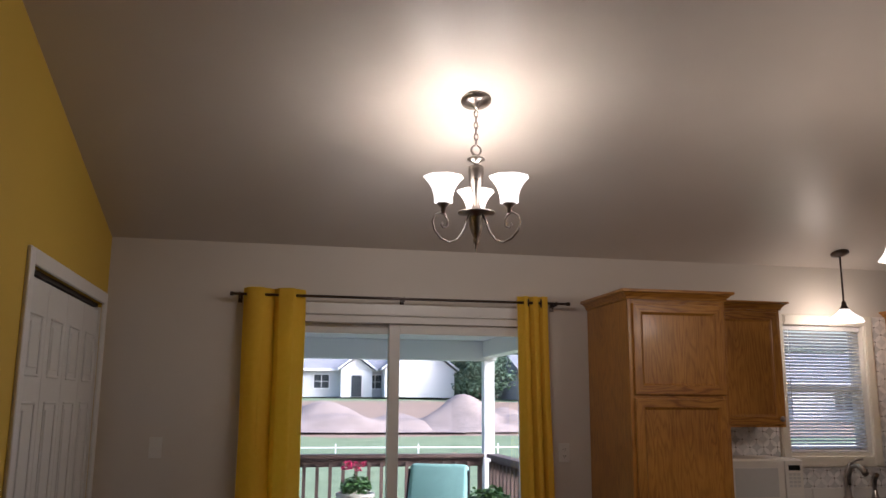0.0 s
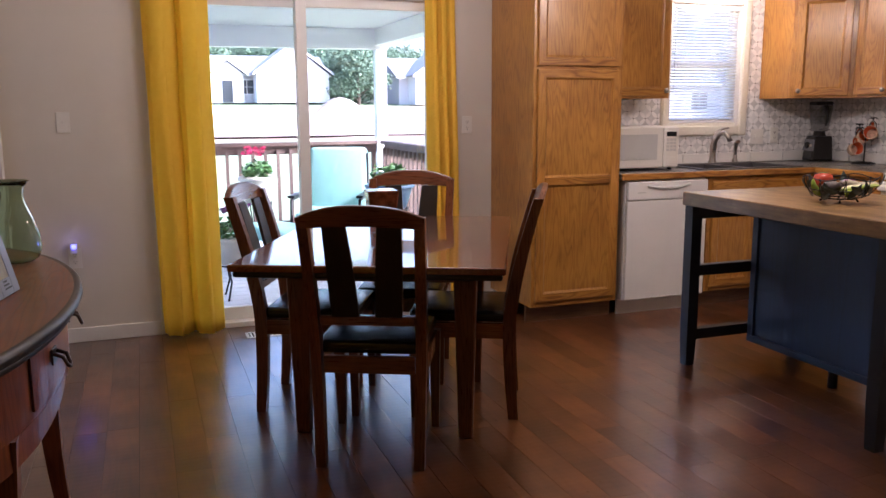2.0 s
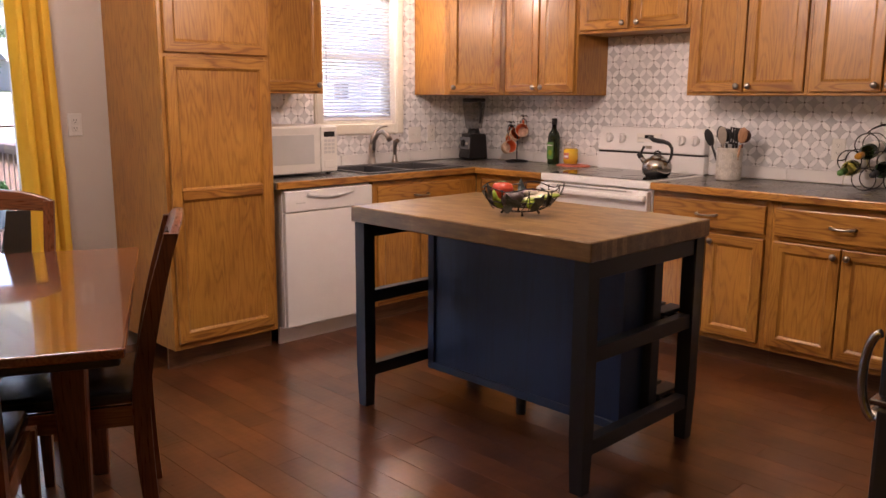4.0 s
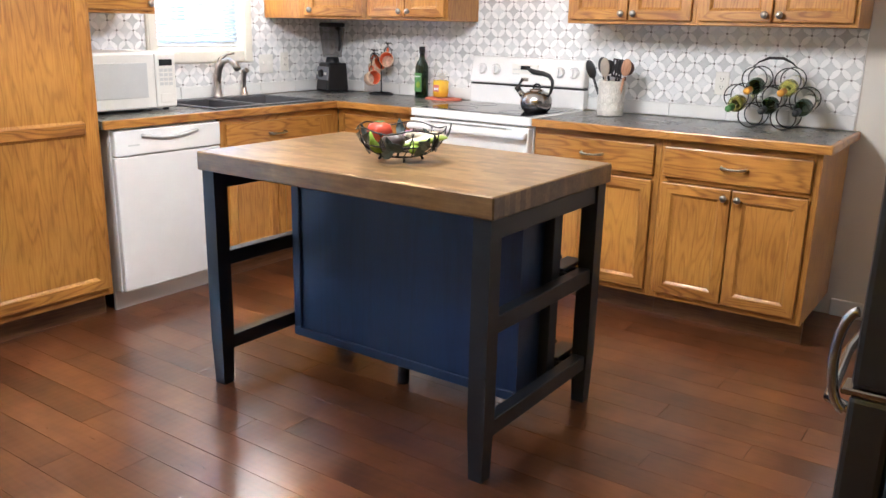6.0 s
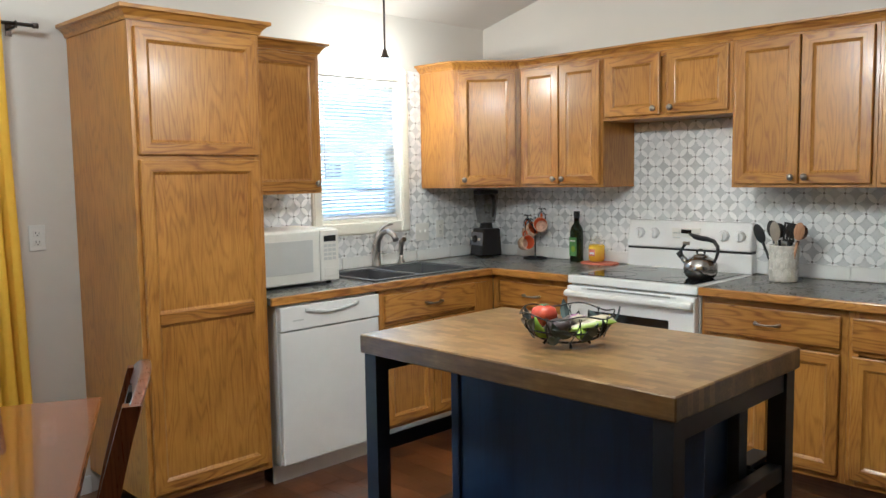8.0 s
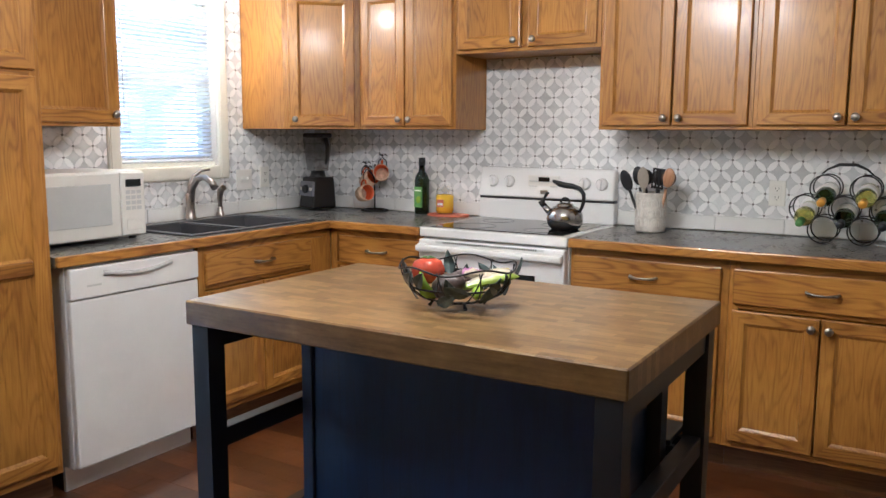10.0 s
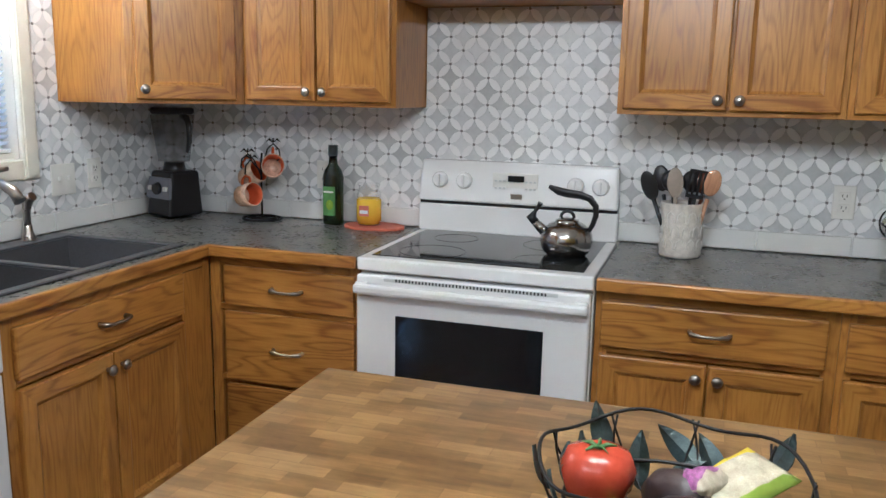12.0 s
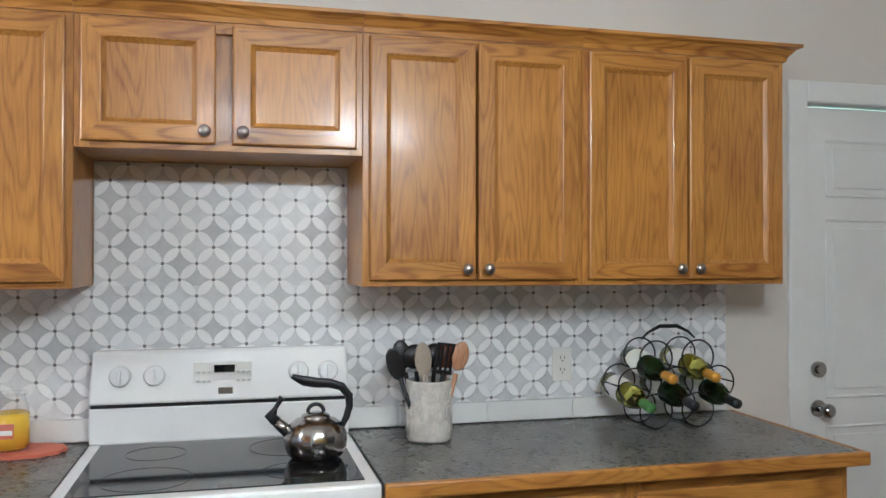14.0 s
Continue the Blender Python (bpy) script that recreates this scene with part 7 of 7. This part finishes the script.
mound("broad heap of pale reddish soil before the houses", 4.8, 55, 14, 9, 1.9, 1)
mound("heap of reddish soil with clods between the houses", 13.2, 55, 10, 8, 2.3, 4)
mound("low heap of reddish soil behind the lawn", 19.2, 57, 9, 7, 1.5, 7)
fn = thing("silt_fence", "low pale fence line with short stakes across the lawn", "fence", pose(0, 41, -0.9))
part("strip", B(-30, 40, -0.01, 0.01, 0.30, 0.36), white_siding, fn)
for k in range(18):
    part("stake", B(-28 + k * 3.9, -27.94 + k * 3.9, 0.012, 0.05, 0.0, 0.5), white_siding, fn)


def house(label, x, y, w, d, h, ridge, m_w, gable):
    z = ground_z(x, y)
    c = thing("house", label, "house", pose(x, y, z))
    part("wall", B(-w / 2, w / 2, 0, d, 0, h), m_w, c)
    bm = hexa(B(), [(-w / 2 - 0.4, -0.5, h), (w / 2 + 0.4, -0.5, h), (w / 2 + 0.4, d + 0.5, h), (-w / 2 - 0.4, d + 0.5, h)], [(-w / 2 - 0.4, d / 2 - 0.05, h + ridge), (w / 2 + 0.4, d / 2 - 0.05, h + ridge), (w / 2 + 0.4, d / 2 + 0.05, h + ridge), (-w / 2 - 0.4, d / 2 + 0.05, h + ridge)])
    part("roof", bm, roof_mat, c)
    part("fascia", B(-w / 2 - 0.42, w / 2 + 0.42, -0.56, -0.51, h - 0.15, h + 0.1), white_siding, c)
    for gx, gw, gh, out, wallm in gable:
        bm = hexa(B(), [(gx - gw / 2, -out, 0), (gx + gw / 2, -out, 0), (gx + gw / 2, 0.1, 0), (gx - gw / 2, 0.1, 0)], [(gx - gw / 2, -out, h), (gx + gw / 2, -out, h), (gx + gw / 2, 0.1, h), (gx - gw / 2, 0.1, h)])
        t = [bm.verts.new(p) for p in ((gx - gw / 2, -out, h + 0.01), (gx + gw / 2, -out, h + 0.01), (gx, -out, h + gh), (gx - gw / 2, 0.1, h + 0.01), (gx + gw / 2, 0.1, h + 0.01), (gx, 0.1, h + gh))]
        bm.faces.new([t[0], t[1], t[2]]), bm.faces.new([t[5], t[4], t[3]]), bm.faces.new([t[0], t[3], t[4], t[1]])
        bm.faces.new([t[1], t[4], t[5], t[2]]), bm.faces.new([t[0], t[2], t[5], t[3]])
        part("gable_wall", bm, wallm, c)
        for s in (-1, 1):
            a, b = (gx + s * (gw / 2 + 0.4), h - 0.2 * gh / gw), (gx, h + gh + 0.12)
            bm = hexa(B(), [(a[0], -out - 0.4, a[1]), (b[0], -out - 0.4, b[1]), (b[0], d * 0.4, b[1]), (a[0], d * 0.4, a[1])], [(a[0], -out - 0.4, a[1] + 0.2), (b[0], -out - 0.4, b[1] + 0.2), (b[0], d * 0.4, b[1] + 0.2), (a[0], d * 0.4, a[1] + 0.2)])
            part("gable_roof", bm, roof_mat, c)
            bm = hexa(B(), [(a[0], -out - 0.45, a[1] - 0.05), (b[0], -out - 0.45, b[1] - 0.05), (b[0], -out - 0.41, b[1] - 0.05), (a[0], -out - 0.41, a[1] - 0.05)], [(a[0], -out - 0.45, a[1] + 0.2), (b[0], -out - 0.45, b[1] + 0.2), (b[0], -out - 0.41, b[1] + 0.2), (a[0], -out - 0.41, a[1] + 0.2)])
            part("barge_board", bm, white_siding, c)
    return c


def house_window(c, x, z, w, h, y=0.0):
    wi = part("window", B(x - w / 2 - 0.1, x + w / 2 + 0.1, y - 0.06, y - 0.005, z - 0.1, z + h + 0.1), white_siding, c)
    for s in (-1, 1):
        for q in (0, 1):
            part("pane", B(x + min(0.04 * s, s * w / 2), x + max(0.04 * s, s * w / 2), y - 0.08, y - 0.062, z + q * h / 2 + 0.03, z + (q + 1) * h / 2 - 0.03), dark_pane, wi)


hA = house("single-storey grey house with white gables behind the soil heaps", 9.2, 88, 19, 10, 2.8, 2.2, siding, [(-0.7, 3.2, 1.3, 1.4, white_siding), (5.6, 7.2, 2.8, 3.0, white_siding)])
part("entrance_door", B(-1.2, -0.2, -1.46, -1.402, 0.05, 2.2), dark_pane, hA)
house_window(hA, -4.2, 0.9, 1.5, 1.4)
house_window(hA, 1.35, 0.9, 1.8, 1.4)
part("garage_door", B(3.3, 7.9, -3.06, -3.005, 0.05, 2.4), white_siding, hA)
hB = house("pale house with steep white gable beside the trees", 33.5, 84, 16, 10, 2.8, 2.2, siding, [(-3.0, 8.0, 2.9, 2.5, white_siding)])
part("garage_door", B(-5.4, -0.6, -2.56, -2.505, 0.05, 2.4), white_siding, hB)
hC = house("grey house with white gable seen through the sink window", 49, 60, 18, 10, 3.0, 2.6, siding, [(2.0, 8.5, 3.4, 2.5, white_siding)])
house_window(hC, -4.5, 0.9, 1.6, 1.4)


def tree(m, h, seed):
    q = random.Random(seed)
    c = thing("tree", "tall leafy green tree in the wood behind the houses", "tree", m, "trees behind the houses")
    bm = tube(B(), [(0, 0, -0.5), (0.1, 0, h * 0.3), (0.0, 0.1, h * 0.75)], [0.28, 0.2, 0.06], 8)
    limbs = []
    for k in range(7):
        a, z = k * 2.4, h * (0.28 + 0.07 * k)
        e = (math.cos(a) * h * 0.2, math.sin(a) * h * 0.2, z + h * 0.12)
        tube(bm, [(0.05, 0.03, z), e], [0.1, 0.03], 6)
        limbs.append(e)
    part("trunk", bm, bark, c)
    bm = bmesh.new()
    for e in limbs + [(0, 0, h * 0.85), (0, 0, h * 0.68)]:
        bush(bm, (e[0], e[1], e[2] + h * 0.04), h * 0.20, 420, h * 0.024, q.random(), 0.85)
    part("crown", bm, foliage, c, kind="stuff")
    return c


t1 = tree(pose(0, 0, -50), 8.5, 1)
q = random.Random(5)
k = 0
for row, yy in ((0, 118), (1, 126)):
    x = -46 + row * 3
    while x < 95:
        s = q.uniform(0.85, 1.2)
        m = pose(x, yy + q.uniform(-3, 3), ground_z(x, yy) - 0.2, 0, 0, q.uniform(0, 360))
        if k == 0:
            t1.matrix_basis = m
        else:
            copy_thing(t1, m)
        k += 1
        x += q.uniform(4.2, 5.6)
for x, yy, s in ((21.2, 84, 0), (22.6, 92, 0), (20.4, 96, 0), (24.4, 98, 0)):
    copy_thing(t1, pose(x, yy, ground_z(x, yy) - 2.6, 0, 0, x * 37))

# ---- backsplash mosaic ----


def clip_poly(poly, x0, x1, z0, z1):
    for axis, lim, sign in ((0, x0, 1), (0, x1, -1), (1, z0, 1), (1, z1, -1)):
        out = []
        for i, p in enumerate(poly):
            q = poly[(i + 1) % len(poly)]
            a, b = (p[axis] - lim) * sign, (q[axis] - lim) * sign
            if a >= 0:
                out.append(p)
            if a * b < 0:
                t = a / (a - b)
                out.append((p[0] + (q[0] - p[0]) * t, p[1] + (q[1] - p[1]) * t))
        poly = out
        if len(poly) < 3:
            return []
    return poly


def arc(c, r, p, q, n=5, gap=0.0):
    a0, a1 = math.atan2(p[1] - c[1], p[0] - c[0]), math.atan2(q[1] - c[1], q[0] - c[0])
    while a1 - a0 > math.pi:
        a1 -= 2 * math.pi
    while a0 - a1 > math.pi:
        a1 += 2 * math.pi
    return [(c[0] + r * math.cos(a0 + (a1 - a0) * k / n), c[1] + r * math.sin(a0 + (a1 - a0) * k / n)) for k in range(n + 1)]


def mosaic_wall(parent, regions, pitch=0.0704):
    """Diamonds, petals and dots of a mosaic on the plane y = 0, front towards -y."""
    s = pitch
    r45 = math.sqrt(0.5)
    to_wall = lambda a, b: ((a - b) * s * r45, (a + b) * s * r45)
    R = math.sqrt(0.5)
    petals, dots = bmesh.new(), bmesh.new()
    count = 0

    def solid(bm, poly, depth):
        a = [bm.verts.new((x, -0.003, z)) for x, z in poly]
        b = [bm.verts.new((x, -0.003 - depth, z)) for x, z in poly]
        bm.faces.new(b)
        for i in range(len(a)):
            j = (i + 1) % len(a)
            bm.faces.new([a[i], a[j], b[j], b[i]])

    for x0, x1, z0, z1 in regions:
        lim = int((abs(x1 - x0) + z1 + 1) / s) + 4
        for i in range(-lim * 2, lim * 2):
            for j in range(-lim * 2, lim * 2):
                cx, cz = to_wall(i, j)
                if not (x0 - s < cx < x1 + s and z0 - s < cz < z1 + s):
                    continue
                k = [(i - .5, j - .5), (i + .5, j - .5), (i + .5, j + .5), (i - .5, j + .5)]
                nb = [(i, j - 1), (i + 1, j), (i, j + 1), (i - 1, j)]
                outline = []
                for e in range(4):
                    outline += arc(nb[e], R * 1.004, k[e], k[(e + 1) % 4])[:-1]
                g = 0.996
                poly = clip_poly([to_wall(i + (a - i) * g, j + (b - j) * g) for a, b in outline], x0, x1, z0, z1)
                if poly:
                    bm = bmesh.new()
                    solid(bm, [(x - cx, z - cz) for x, z in poly], 0.0035)
                    ob = part("tile", bm, diamond_mat, parent)
                    ob.location = (cx, 0, cz)
                    count += 1
                for e in (0, 1):
                    p, q = k[e], k[(e + 1) % 4]
                    o = arc(nb[e], R * 0.996, p, q)[:-1] + arc((i, j), R * 0.996, q, p)[:-1]
                    mx, mz = (p[0] + q[0]) / 2, (p[1] + q[1]) / 2
                    poly = clip_poly([to_wall(mx + (a - mx) * 0.975, mz + (b - mz) * 0.975) for a, b in o], x0, x1, z0, z1)
                    if poly:
                        solid(petals, poly, 0.0038)
                px, pz = to_wall(*k[2])
                d = 0.0046
                poly = clip_poly([(px - d, pz - d), (px + d, pz - d), (px + d, pz + d), (px - d, pz + d)], x0, x1, z0, z1)
                if poly:
                    solid(dots, poly, 0.0048)
    part("petal_tiles", petals, petal_mat, parent, "white petal tiles", "stuff")
    part("dot_tiles", dots, dot_mat, parent, "small dark dot tiles", "stuff")
    return count


TZ = 0.985
# local x runs south from the corner on the east wall
te = structure("backsplash_east", B(0.0, NORTH - 3.47, -0.003, 0.003, 0.915, 1.378), grout_mat, "grey and white petal mosaic backsplash")
te.matrix_basis = east(NORTH, EAST - 0.0035)
hb = part("hood_backing", B(NORTH - 5.60, NORTH - 4.842, -0.003, 0.003, 1.379, 1.748), grout_mat, te)
mosaic_wall(te, [(0.004, NORTH - 3.474, TZ, 1.376), (NORTH - 5.598, NORTH - 4.845, 1.376, 1.746)])
tn = structure("backsplash_north", B(2.905, WIN[0] - 0.072, -0.003, 0.003, 0.915, 1.378), grout_mat, "grey and white petal mosaic backsplash round the sink window")
tn.matrix_basis = pose(0, NORTH - 0.0035, 0)
bm = B(WIN[0] - 0.07, WIN[1] + 0.07, -0.003, 0.003, 0.915, WIN[2] - 0.072)
box(bm, WIN[1] + 0.072, EAST - 0.008, -0.003, 0.003, 0.915, 1.379)
box(bm, WIN[1] + 0.072, 4.478, -0.003, 0.003, 1.3795, 2.115)
box(bm, 3.455, WIN[0] - 0.072, -0.003, 0.003, 1.3795, 2.115)
part("bed", bm, grout_mat, tn)
mosaic_wall(tn, [(2.907, WIN[0] - 0.074, TZ, 1.376), (WIN[0] - 0.074, WIN[1] + 0.074, TZ, WIN[2] - 0.074), (WIN[1] + 0.074, EAST - 0.01, TZ, 1.376), (WIN[1] + 0.074, 4.476, 1.376, 2.11), (3.457, WIN[0] - 0.074, 1.376, 2.11)])
for k in range(11):
    if NORTH - 5.60 - 0.0 < k * 0.303 + 0.15 < NORTH - 4.85:
        continue
    part("strip_tile", B(k * 0.303 + 0.005, min((k + 1) * 0.303, NORTH - 3.474), -0.010, -0.003, 0.916, TZ - 0.002, bevel=0.0015), strip_mat, te, "plain white strip tile")
for k in range(7):
    part("strip_tile", B(2.907 + k * 0.303, min(2.907 + (k + 1) * 0.303 - 0.003, EAST - 0.014), -0.010, -0.003, 0.916, TZ - 0.002, bevel=0.0015), strip_mat, tn, "plain white strip tile")

# ---- floor planks ----
rs = random.Random(4)
PW = 0.127
fx = WEST + 0.001
col = 0
rest = bmesh.new()
nplank = 0
plank_cache = {}
while fx < EAST - 0.02:
    x1 = min(fx + PW, EAST - 0.001)
    y = SOUTH - rs.random() * 1.1
    while y < NORTH:
        ln = rs.choice((0.8, 1.0, 1.2, 1.4))
        y0, y1 = max(y, SOUTH), min(y + ln, NORTH - 0.001)
        if y1 - y0 > 0.02:
            if y1 > 2.6:
                key = (round(x1 - fx, 3), round(y1 - y0, 3))
                if key not in plank_cache:
                    bm = B(0.0007, x1 - fx - 0.0007, 0.0007, y1 - y0 - 0.0007, -0.004, 0.0)
                    ob = part("plank", bm, plank_mat, floor_ob)
                    plank_cache[key] = ob.data
                else:
                    ob = new("plank", plank_cache[key])
                    ob.parent = floor_ob
                ob.location = (fx, y0, 0)
                nplank += 1
            else:
                box(rest, fx + 0.0007, x1 - 0.0007, y0 + 0.0007, y1 - 0.0007, -0.004, 0.0)
        y += ln
    fx = x1
part("far_planks", rest, plank_mat, floor_ob, kind="stuff")
